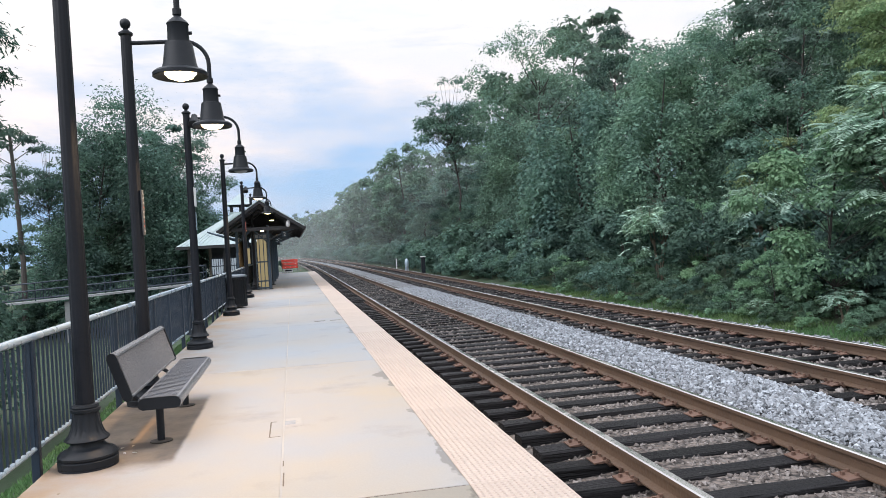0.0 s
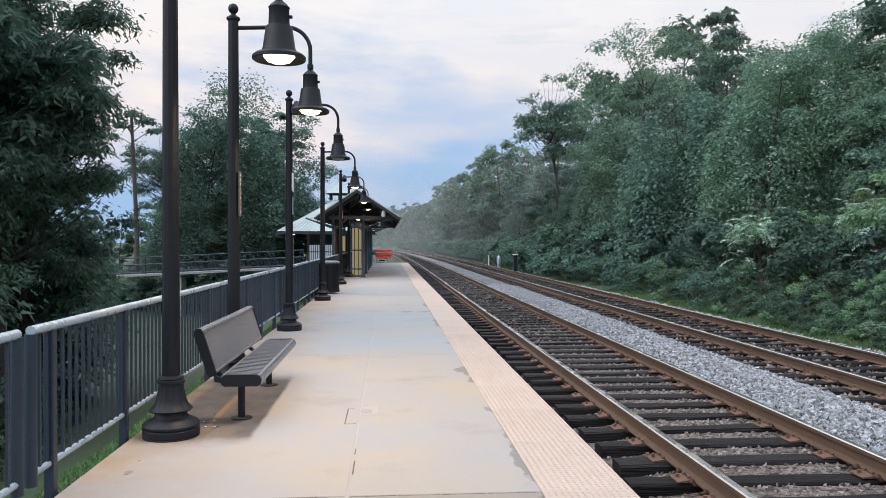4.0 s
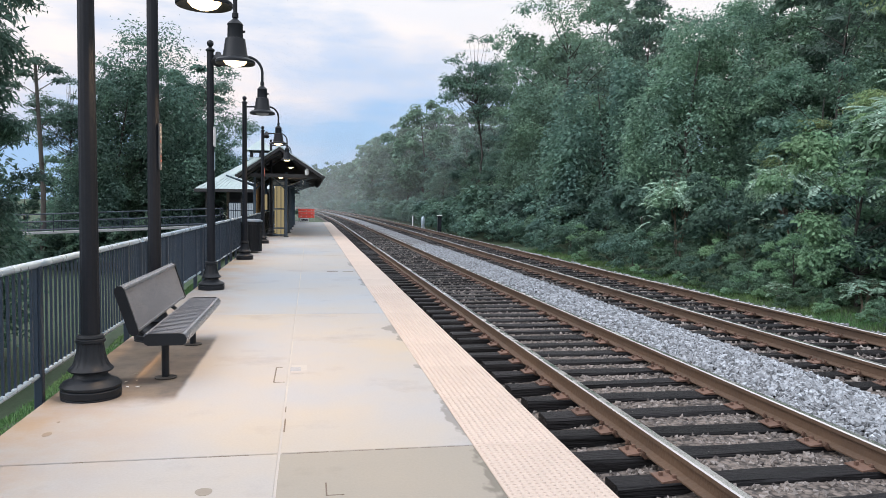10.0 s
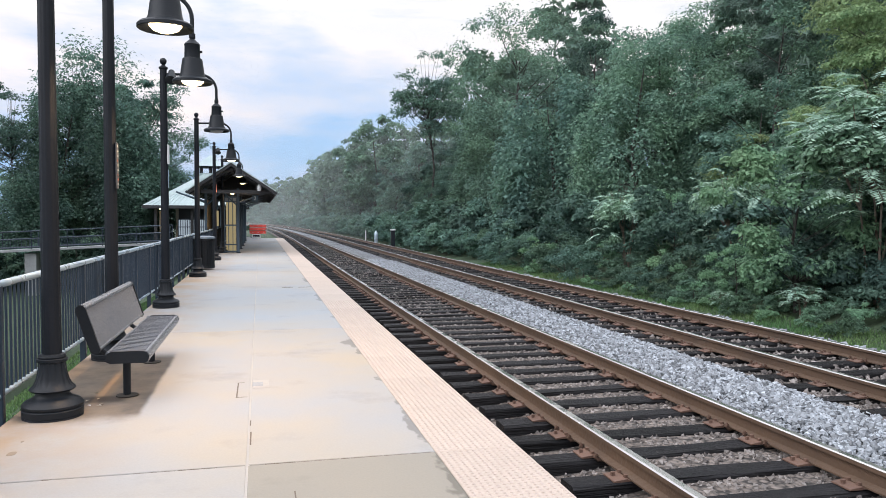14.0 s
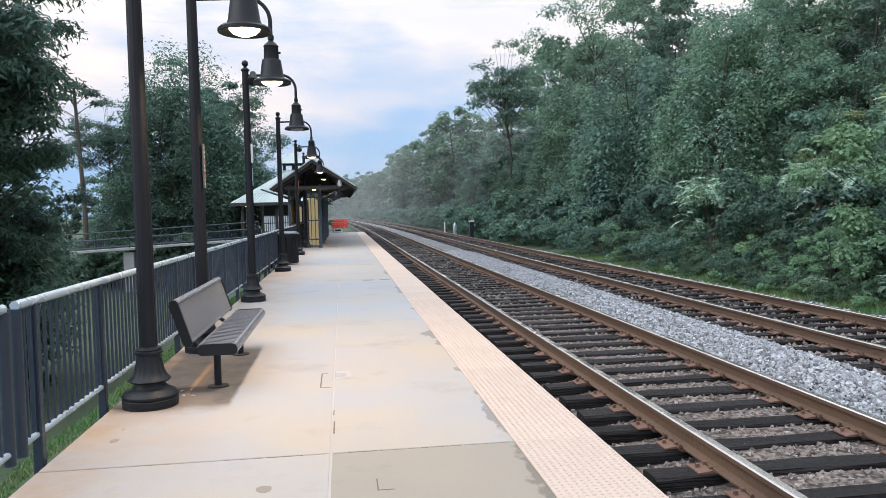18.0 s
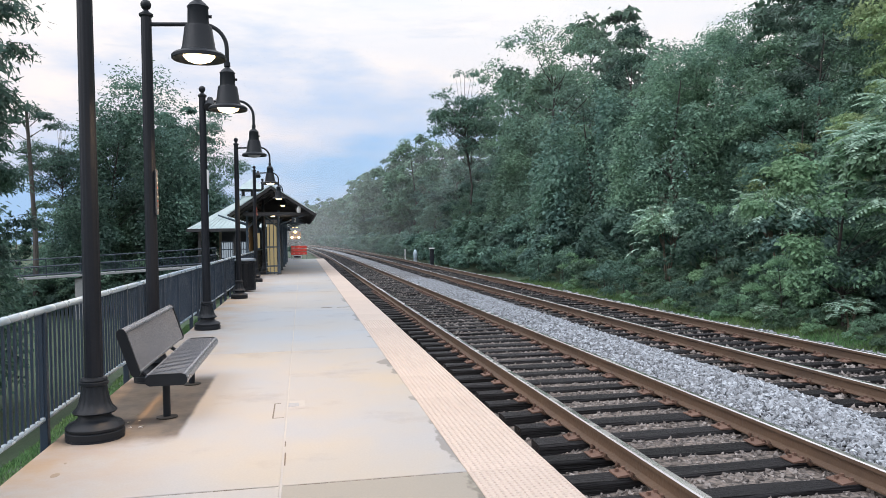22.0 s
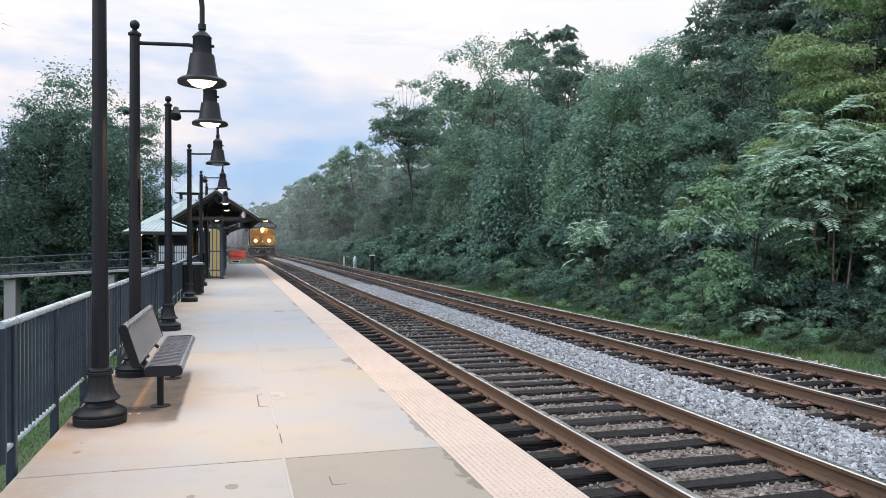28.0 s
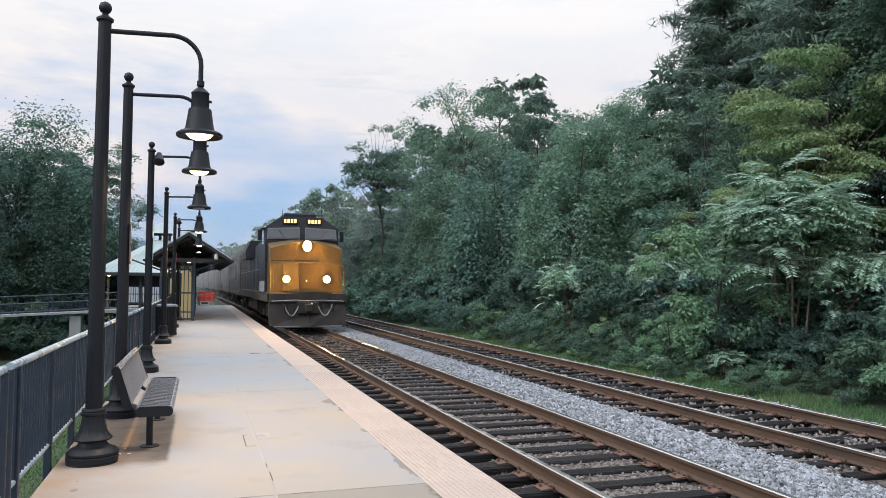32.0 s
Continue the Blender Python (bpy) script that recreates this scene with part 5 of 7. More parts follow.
# ---- raised walkway with rails, off to the left ----
def build_walkway():
    ww = thing("walkway", (0, 0, 0), "raised concrete walkway ramp with grey pipe rails on square piers", "ramp")
    pts = [(-44.0, 47.0, -1.7), (-15.2, 48.2, -0.42), (-5.6, 49.0, 0.02)]
    for (ax, ay, az), (bx, by, bz) in zip(pts, pts[1:]):
        a, b = Vector((ax, ay, az)), Vector((bx, by, bz))
        side, dn = Vector((0, 1.6, 0)), Vector((0, 0, -0.12))
        part("deck", Form().add([a, b, b + side, a + side, a + dn, b + dn, b + side + dn, a + side + dn], [(0, 1, 2, 3), (7, 6, 5, 4), (0, 4, 5, 1), (1, 5, 6, 2), (2, 6, 7, 3), (3, 7, 4, 0)]), M["concrete_grey"], ww)
        for off in (Vector((0, 0.05, 0)), Vector((0, 1.55, 0))):
            for hgt in (0.12, 0.62, 1.07):
                part("pipe_rail", Form().tube([a + off + Vector((0, 0, hgt)), b + off + Vector((0, 0, hgt))], 0.035, 8), M["fence"], ww)
            n = max(2, int((b - a).length / 1.9))
            for i in range(n + 1):
                p = a.lerp(b, i / n) + off
                part("rail_post", Form().tube([p, p + Vector((0, 0, 1.07))], 0.032, 6), M["fence"], ww)
            f = Form()
            m = int((b - a).length / 0.14)
            for i in range(m):
                p = a.lerp(b, i / m) + off
                f.box(p.x - 0.008, p.y - 0.008, p.z + 0.12, p.x + 0.008, p.y + 0.008, p.z + 0.62)
            tagged(part("bars", f, M["fence"], ww), kind="stuff")
    for x in (-36, -28, -20.5, -13.4, -8.0):
        t = 0 if x < -15.2 else 1
        a, b = Vector(pts[t]), Vector(pts[t + 1])
        p = a.lerp(b, (x - a.x) / (b.x - a.x))
        part("pier", Form().box(x - 0.32, p.y + 0.25, -4.2, x + 0.32, p.y + 1.35, p.z - 0.25, 0.03), M["concrete_grey"], ww, "square concrete pier")


build_walkway()


# ---- barrier at the platform's end ----
def build_barrier():
    ba = thing("barricade", (-0.27, PLATFORM_END - 0.8, 0), "red and white folding barricade closing the end of the platform", "barrier")
    for i, z in enumerate((0.36, 0.60, 0.84)):
        part("board", Form().box(-0.62, -0.02, z, 0.62, 0.02, z + 0.20, 0.006), M["red"], ba)
        for k in range(3):
            part("stripe", Form().prism([(-0.42 + k * 0.38, z + 0.08), (-0.36 + k * 0.38, z + 0.08), (-0.30 + k * 0.38, z + 0.12), (-0.36 + k * 0.38, z + 0.12)], -0.024, -0.02), M["white"], ba, "pale reflective stripe")
    for x in (-0.58, 0.58):
        part("leg", Form().box(x - 0.02, -0.02, 0, x + 0.02, 0.06, 1.02, 0.004), M["grey_paint"], ba)
        part("leg", Form().tube([(x, 0.35, 0), (x, 0.03, 0.95)], 0.02, 6), M["grey_paint"], ba)
    part("notice", Form().box(-0.45, -0.05, 0.06, 0.2, -0.03, 0.32, 0.004), M["white"], ba, "white notice with an unreadable dark line")
    part("notice_line", Form().box(-0.38, -0.056, 0.13, 0.12, -0.051, 0.25), M["black"], ba)


build_barrier()


# ---- marker posts by the far track ----
def build_markers():
    b = thing("signal_post", (8.21, 47.3, -0.66), "squat black line-side post with a white cap", "post")
    part("post", Form().box(-0.12, -0.12, 0, 0.12, 0.12, 1.46, 0.02), M["black"], b)
    part("cap", Form().box(-0.16, -0.15, 1.46, 0.16, 0.15, 1.52, 0.01), M["white"], b)
    w = thing("marker_post", (8.45, 56.0, -0.66), "weathered white concrete line-side marker post", "post")
    part("post", Form().lathe([(0, 0), (0.15, 0), (0.14, 0.80), (0.17, 0.88), (0.15, 1.10), (0.07, 1.24), (0.0, 1.30)], 8), M["rail_top"], w)
    for z in (0.38, 0.56):
        part("mark", Form().box(-0.06, -0.152, z, 0.06, -0.135, z + 0.1), M["grey_paint"], w, "worn grey marking")
    s = thing("stake", (8.97, 65.5, -0.66), "thin white line-side stake", "post")
    part("rod", Form().tube([(0, 0, 0), (0, 0, 1.15)], 0.05, 6), M["white"], s)


build_markers()

# ---- trees ----
def leaves(rng, centres, radii, count, size, flat=0.55, droop=0.35, long=1.5, wide=0.55, loose=0.20, whole=False):
    """Leaves strewn through clumps: each leaf one pointed blade, or a whole folded leaf. Returns vertices and faces."""
    centres, radii = np.asarray(centres), np.asarray(radii)
    w = radii ** 2
    pick = rng.choice(len(centres), count, p=w / w.sum())
    # most leaves lie on the upper skin of a clump, some hang inside it, a few stray out of it
    az, dz = rng.random(count) * 6.2832, rng.random(count) * 1.5 - 0.5
    dh = np.sqrt(np.maximum(0, 1 - dz * dz))
    d = np.stack([dh * np.cos(az), dh * np.sin(az), dz], 1)
    lot = rng.random(count)
    rad = np.where(lot < loose, 1.0 + 0.7 * rng.random(count), np.where(lot < 0.75, 0.75 + 0.25 * rng.random(count), rng.random(count) ** 0.5))
    off = d * (rad * radii[pick])[:, None]
    off[:, 2] *= flat
    # the outer rim of a clump hangs
    off[:, 2] -= 0.14 * radii[pick] * (off[:, 0] ** 2 + off[:, 1] ** 2) / (radii[pick] ** 2)
    p = centres[pick] + off
    nrm = d * 0.75 + np.array([0, 0, 0.55]) + 0.42 * rng.normal(size=(count, 3))
    nrm /= np.linalg.norm(nrm, axis=1, keepdims=True)
    out = d + 0.6 * rng.normal(size=(count, 3))
    out[:, 2] -= droop
    out -= nrm * (out * nrm).sum(1, keepdims=True)
    out /= np.linalg.norm(out, axis=1, keepdims=True) + 1e-9
    side = np.cross(out, nrm)
    s = size * (0.6 + 0.8 * rng.random((count, 1)))
    if whole:
        stalk, tip = p - out * s * 0.5 * long, p + out * s * 0.5 * long - nrm * s * 0.12
        l, r = p - out * s * 0.12 + side * s * wide * 0.8 + nrm * s * 0.12, p - out * s * 0.12 - side * s * wide * 0.8 + nrm * s * 0.12
        v = np.stack([stalk, r, tip, l], 1).reshape(-1, 3)
        return v, (np.array([[0, 1, 2], [0, 2, 3]])[None] + 4 * np.arange(count)[:, None, None]).reshape(-1, 3)
    l = p - out * s * 0.4 * long + side * s * wide
    r = p - out * s * 0.4 * long - side * s * wide
    c = p + out * s * 0.6 * long + nrm * s * 0.1
    v = np.stack([l, r, c], 1).reshape(-1, 3)
    f = np.arange(3 * count).reshape(-1, 3)
    return v, f


def crown_clumps(rng, n, rx, rz, cz, lump=0.3, inner=0.55, taper=0.0, pad=0.19, each=4):
    """Clump centres in an uneven crown: boughs crowded to its outside, each a spreading pad of clumps that sinks towards its rim."""
    cs, rs = [], []
    ph = rng.random(6) * 6.28
    while len(cs) < n:
        d = rng.normal(size=3)
        d /= np.linalg.norm(d)
        az = math.atan2(d[1], d[0])
        wob = 1 + lump * (math.sin(2 * az + ph[0] + 2 * d[2]) * 0.5 + math.sin(3 * az + ph[1] - 3 * d[2]) * 0.4 + math.sin(5 * d[2] + ph[2] + az) * 0.4)
        t = min(1.08, (inner + (1 - inner) * rng.random() ** 0.6) * wob)
        c = np.array([d[0] * rx * t, d[1] * rx * t, d[2] * rz * t])
        if taper:
            k = 1 - taper * (c[2] / rz + 1) / 2
            c[0] *= k
            c[1] *= k
        c[2] += cz
        if c[2] < 0.4:
            continue
        size = rng.uniform(0.6, 1.15) * rx * pad
        cs.append(c)
        rs.append(size * 1.15)
        a0, tip = az + rng.normal() * 0.3, rng.normal(size=2) * 0.22
        for j in range(each - 1):
            a, r = a0 + rng.normal() * 1.1, size * rng.uniform(0.8, 1.9)
            q = c + np.array([math.cos(a) * r, math.sin(a) * r, size * rng.uniform(-0.45, 0.45) - 0.20 * r + r * (tip[0] * math.cos(a) + tip[1] * math.sin(a))])
            if q[2] > 0.3:
                cs.append(q)
                rs.append(size * rng.uniform(0.55, 0.95))
    return np.array(cs), np.array(rs)


def trunk_form(rng, height, r, clumps, limbs, lean=0.04, split=0.35):
    f = Form()
    top = Vector((rng.normal() * lean * height, rng.normal() * lean * height, height))
    mid = Vector((rng.normal() * lean * height * 0.5, rng.normal() * lean * height * 0.5, height * 0.5))
    path = [Vector((0, 0, -0.6)), Vector((0, 0, 0.15)), mid * 0.5, mid, mid.lerp(top, 0.55), top]
    f.tube(path, r * 1.25, 8, r * 0.18)
    idx = rng.choice(len(clumps), min(limbs, len(clumps)), replace=False)
    for i in idx:
        c = Vector(clumps[i])
        # a limb leaves the trunk below its clump and climbs outward
        lift = min(0.93 * height, max(split * 0.6 * height, c.z - 0.75 * math.hypot(c.x, c.y)))
        k = max(j for j in range(len(path) - 1) if path[j].z <= lift)
        s = path[k].lerp(path[k + 1], (lift - path[k].z) / max(0.01, path[k + 1].z - path[k].z))
        e = s.lerp(c, 0.5) + Vector((0, 0, 0.03 * height * rng.normal()))
        f.tube([s, e, c], r * min(0.38, 0.14 + 0.02 * (c - s).length), 5, r * 0.06)
    return f


PROTO = {}


def make_tree(kind, seed, height, rx, leaf, count, size, clumps=46, bark="bark", bottom=0.15, flat=0.78, droop=0.35, taper=0.0, lump=0.3, limbs=40, name="tree", label="", trunk_r=None, category="tree", long=1.5, inner=0.5, pad=0.19, loose=0.20, whole=False, wide=0.55):
    rng = np.random.default_rng(seed)
    rz = height * (1 - bottom) / 2
    cz = height * bottom + rz
    cs, rs = crown_clumps(rng, clumps, rx, rz * 0.92, cz, lump, inner, taper, pad)
    root = thing(name, (0, 0, -300), label, category)
    tf = trunk_form(rng, height * 0.76, trunk_r or height * 0.013, cs, limbs)
    part("trunk", tf, M[bark], root)
    v, f = leaves(rng, cs, rs, count, size, flat, droop, long, wide, loose, whole)
    part("crown", raw_mesh("crown", v, f, M[leaf]), None, root)
    PROTO.setdefault(kind, []).append(root)
    return root


def make_pine(kind, seed, height, rx, count, size, label):
    rng = np.random.default_rng(seed)
    root = thing("pine_tree", (0, 0, -300), label, "tree")
    f = Form()
    f.tube([(0, 0, -0.6), (0.1, 0, height * 0.5), (0.0, 0.1, height)], height * 0.014, 8, 0.03)
    cs, rs = [], []
    z = height * 0.28
    while z < height * 0.98:
        n = 5
        L = rx * (1 - 0.72 * (z / height) ** 1.6) * rng.uniform(0.75, 1.1)
        ph = rng.random() * 6.28
        for j in range(n):
            a = ph + j * 6.283 / n + rng.normal() * 0.25
            l = L * rng.uniform(0.65, 1.1)
            e = Vector((math.cos(a) * l, math.sin(a) * l, z + 0.10 * l - 0.15))
            f.tube([(0.05, 0.05, z), e * 0.55 + Vector((0, 0, z * 0.45 + 0.05)), e], 0.05, 4, 0.012)
            for t in (0.45, 0.7, 0.95):
                cs.append((e.x * t, e.y * t, z + (e.z - z) * t))
                rs.append(0.55 + 0.14 * l * (1.1 - t))
        z += height * 0.055
    part("trunk", f, M["bark"], root)
    v, fc = leaves(rng, cs, rs, count, size, 0.32, 0.0, 2.0, 0.13)
    part("crown", raw_mesh("crown", v, fc, M["needle"]), None, root)
    PROTO.setdefault(kind, []).append(root)
    return root


def make_vine_mass(kind, seed, height, rx, count, size, leaf, label):
    """A tree buried in vines: hanging curtains of leaves over uneven shoulders."""
    rng = np.random.default_rng(seed)
    root = thing("vine_covered_tree", (0, 0, -300), label, "tree")
    cs, rs = [], []
    for k in range(30):
        a = rng.random() * 6.28
        top = height * rng.uniform(0.35, 1.0)
        r0 = rx * math.sqrt(max(0.05, 1 - (top / height) ** 2.2)) * rng.uniform(0.75, 1.05) + 0.3
        z = top
        while z > max(0.3, top - height * rng.uniform(0.3, 0.65)):
            cs.append((math.cos(a) * r0, math.sin(a) * r0, z))
            rs.append(rng.uniform(0.45, 0.85))
            z -= 0.6
            r0 += rng.uniform(-0.02, 0.10)
            a += rng.normal() * 0.04
    tf = trunk_form(rng, height * 0.85, height * 0.014, np.array(cs), 10)
    part("trunk", tf, M["bark"], root)
    v, f = leaves(rng, cs, rs, count, size, 0.9, 0.75, 1.35)
    part("crown", raw_mesh("crown", v, f, M[leaf]), None, root)
    PROTO.setdefault(kind, []).append(root)
    return root


def frond(rng, start, way, length, leaflet, verts, faces, pairs=12):
    """One feathered leaf: an arching rib with leaflets in pairs that hang a little."""
    start, way = Vector(start), Vector(way).normalized()
    side = way.cross(Vector((0, 0, 1))).normalized()
    bow = rng.uniform(0.30, 0.60)
    rib = lambda t: start + way * length * t + Vector((0, 0, -bow * length * t * t))
    n = len(verts)
    verts += [rib(0.0) + side * 0.006, rib(0.0) - side * 0.006, rib(0.5) + side * 0.005, rib(0.5) - side * 0.005, rib(1.0)]
    faces += [(n, n + 1, n + 3), (n, n + 3, n + 2), (n + 2, n + 3, n + 4)]
    for i in range(pairs):
        t = 0.14 + 0.86 * (i + 0.5) / pairs
        p = rib(t)
        d = (way + Vector((0, 0, -2 * bow * t))).normalized()
        for sg in (-1, 1):
            l = leaflet * (1.05 - 0.9 * abs(t - 0.45) ** 1.5) * rng.uniform(0.88, 1.12)
            o = (side * sg + d * 0.40 + Vector((0, 0, -0.22 + rng.normal() * 0.12))).normalized()
            w = d * l * 0.16
            n = len(verts)
            verts += [p, p + o * l * 0.4 + w, p + o * l, p + o * l * 0.4 - w]
            faces += [(n, n + 1, n + 2), (n, n + 2, n + 3)]


def make_sumac(kind, seed, height, spread, fronds, label, leaf="leaf_frond", stems=6, extra=0, reach=1.0):
    """Bare stems that fork upward and outward into a wide dome of feathered leaves."""
    rng = np.random.default_rng(seed)
    root = thing("sumac_tree", (0, 0, -300), label, "tree")
    verts, faces, tips = [], [], []
    for k in range(stems):
        a = 6.283 * k / stems + rng.normal() * 0.3
        f = Form()
        r = spread * rng.uniform(0.25, 0.6)
        fork = Vector((math.cos(a) * r * 0.45, math.sin(a) * r * 0.45, height * rng.uniform(0.34, 0.46)))
        f.tube([(0.14 * math.cos(a), 0.14 * math.sin(a), -0.4), fork * 0.5 + Vector((rng.normal() * 0.05, rng.normal() * 0.05, 0)), fork], 0.034 * reach, 6, 0.020)
        for j in range(7):
            b = a + rng.normal() * 0.9
            q = spread * math.sqrt(rng.random()) * 0.86
            top = Vector((math.cos(b) * q, math.sin(b) * q, height * (0.56 + 0.36 * math.sqrt(max(0.0, 1 - (q / spread) ** 2)) * rng.uniform(0.55, 1.08))))
            f.tube([fork, fork.lerp(top, 0.5) + Vector((0, 0, 0.10 * height * rng.random())), top], 0.017 * reach, 5, 0.007)
            tips.append((top, b))
        part("stem", f, M["bark_pale"], root, "pale bare stem")
    for i in range(fronds):
        tip, b = tips[i % len(tips)]
        a = b + rng.normal() * 1.3
        frond(rng, tip - Vector((tip.x * 0.1, tip.y * 0.1, rng.random() ** 2 * 0.36 * height)), (math.cos(a), math.sin(a), rng.uniform(0.0, 0.8)), rng.uniform(0.55, 1.0) * reach, 0.185 * reach, verts, faces)
    part("fronds", raw_mesh("fronds", np.array([tuple(v) for v in verts]), np.array(faces), M[leaf]), None, root, "long feathered leaves")
    if extra:
        cs = np.array([tuple(t) for t, _ in tips]) * np.array([0.95, 0.95, 0.84])
        v, fc = leaves(rng, cs, np.full(len(cs), spread * 0.24), extra, 0.085, 0.8, whole=True)
        part("foliage", raw_mesh("foliage", v, fc, M["leaf_sumac"]), None, root)
    PROTO.setdefault(kind, []).append(root)
    return root


USED = {}


def plant(kind, which, u, s, scale=1.0, turn=0.0, z=None, tall=1.0):
    """Sets one tree of a kind on the ground."""
    src = PROTO[kind][which % len(PROTO[kind])]
    x, y, a = along(u, s)
    m = pose(x, y, ground_z(u, s) - 0.05 if z is None else z, 0, 0, turn) @ Matrix.Diagonal((scale, scale, scale * tall, 1))
    if src.name not in USED:
        USED[src.name] = True
        src.matrix_basis = m
        return src
    return copy_thing(src, m)


G = "wood beside the railway"
big = "tall broadleaf tree with a full dark green crown in the woods"
for i in range(3):
    make_tree("broad", 10 + i, 15.0, 4.3, "leaf", 33000, 0.098, clumps=230, label=big, bottom=0.06, lump=0.3, loose=0.28)
    make_tree("broad_far", 10 + i, 15.0, 4.3, "leaf", 6500, 0.28, clumps=180, label=big, bottom=0.04, lump=0.28, limbs=14, pad=0.17)
    make_tree("broad_distant", 10 + i, 15.0, 4.3, "leaf", 2100, 0.54, clumps=190, label=big, bottom=0.02, lump=0.22, limbs=8, pad=0.17)
for i in range(2):
    make_tree("dark", 20 + i, 14.0, 3.9, "leaf_dark", 32000, 0.097, clumps=210, label="dense dark green broadleaf tree in the woods", bottom=0.03, lump=0.32, flat=0.72, loose=0.25)
    make_tree("dark_mid", 20 + i, 14.0, 3.9, "leaf_dark", 16000, 0.145, clumps=190, label="dense dark green broadleaf tree in the woods", bottom=0.03, lump=0.32, flat=0.72, limbs=24, loose=0.25)
    make_tree("broad_mid", 12 + i, 15.0, 4.3, "leaf", 16000, 0.150, clumps=190, label=big, bottom=0.05, lump=0.32, limbs=24, loose=0.28)
    make_tree("dark_far", 20 + i, 14.0, 3.9, "leaf_dark", 6500, 0.27, clumps=180, label="dense dark green broadleaf tree in the woods", bottom=0.03, lump=0.28, flat=0.72, limbs=14, pad=0.17)
    make_tree("dark_distant", 20 + i, 14.0, 3.9, "leaf_dark", 2100, 0.52, clumps=190, label="dense dark green broadleaf tree in the woods", bottom=0.02, lump=0.22, limbs=8, pad=0.17)
make_tree("airy", 30, 16.0, 3.0, "leaf_dark", 12000, 0.115, clumps=260, label="tall thin tree with an open airy crown in the woods", bottom=0.50, lump=0.55, limbs=110, inner=0.10, flat=0.70, trunk_r=0.13, pad=0.17, loose=0.45)
make_tree("boughs", 31, 13.0, 3.1, "leaf_dark", 37000, 0.092, long=1.9, wide=0.34, clumps=200, label="dark green tree with drooping layered boughs beside the railing", bottom=0.12, lump=0.5, inner=0.55, flat=0.60, droop=0.75, pad=0.17, loose=0.30)
make_tree("spire", 32, 16.0, 2.7, "leaf_dark", 11000, 0.18, clumps=170, label="tall dark green tree with a narrow pointed crown", bottom=0.02, lump=0.35, taper=0.6, flat=0.55)
make_tree("yellow", 33, 8.0, 3.2, "leaf_yellow", 22000, 0.076, clumps=80, whole=True, label="yellow-green young tree at the edge of the woods", bottom=0.10, lump=0.5, flat=0.30, inner=0.35, pad=0.23)
make_tree("pale", 35, 7.0, 2.6, "leaf_pale", 15000, 0.115, clumps=140, whole=True, label="pale green young tree at the edge of the woods", bottom=0.08, lump=0.4)
for i in range(2):
    make_tree("bush", 40 + i, 2.6, 1.7, "leaf" if i else "leaf_pale", 4400, 0.100, clumps=60, label="leafy green bush at the edge of the woods", name="bush", category="bush", bottom=0.0, lump=0.4, limbs=8, trunk_r=0.03)
make_tree("bush_far", 46, 2.9, 1.9, "leaf_dark", 2000, 0.165, clumps=70, label="leafy green bush at the edge of the woods", name="bush", category="bush", bottom=0.0, lump=0.4, limbs=6, trunk_r=0.03)
make_tree("darkbush", 44, 3.2, 2.2, "leaf_dark", 4600, 0.102, clumps=60, label="dark green undergrowth bush below the trees", name="bush", category="bush", bottom=0.0, lump=0.4, limbs=8, trunk_r=0.03)
make_tree("low_growth", 47, 2.0, 1.7, "leaf_dark", 4200, 0.10, clumps=50, label="low dark green growth on the bank below the railing", name="bush", category="bush", bottom=0.0, lump=0.4, limbs=6, trunk_r=0.03)
make_pine("pine", 50, 15.0, 4.2, 25000, 0.21, "dark pine tree standing in the woods")
make_vine_mass("vine", 60, 10.0, 3.2, 27000, 0.105, "leaf", "tree buried under hanging green vines")
make_vine_mass("vine", 61, 8.0, 2.8, 18000, 0.125, "leaf_dark", "tree buried under hanging dark green vines")
make_vine_mass("vine_dark", 60, 10.0, 3.2, 32000, 0.085, "leaf_dark", "tree buried under hanging dark green vines")
make_sumac("sumac", 70, 5.3, 1.75, 430, "spreading sumac tree with long feathered pale green leaves and bare stems", "leaf_frond", 5, 15000, 1.1)
make_sumac("sumac_small", 71, 2.0, 1.0, 90, "small sumac with feathered pale leaves", "leaf_frond", 4, 200, 0.8)
make_sumac("sumac_blue", 72, 3.4, 1.6, 95, "sumac with feathered blue-green leaves", "leaf_frond", 4, 2600, 1.1)


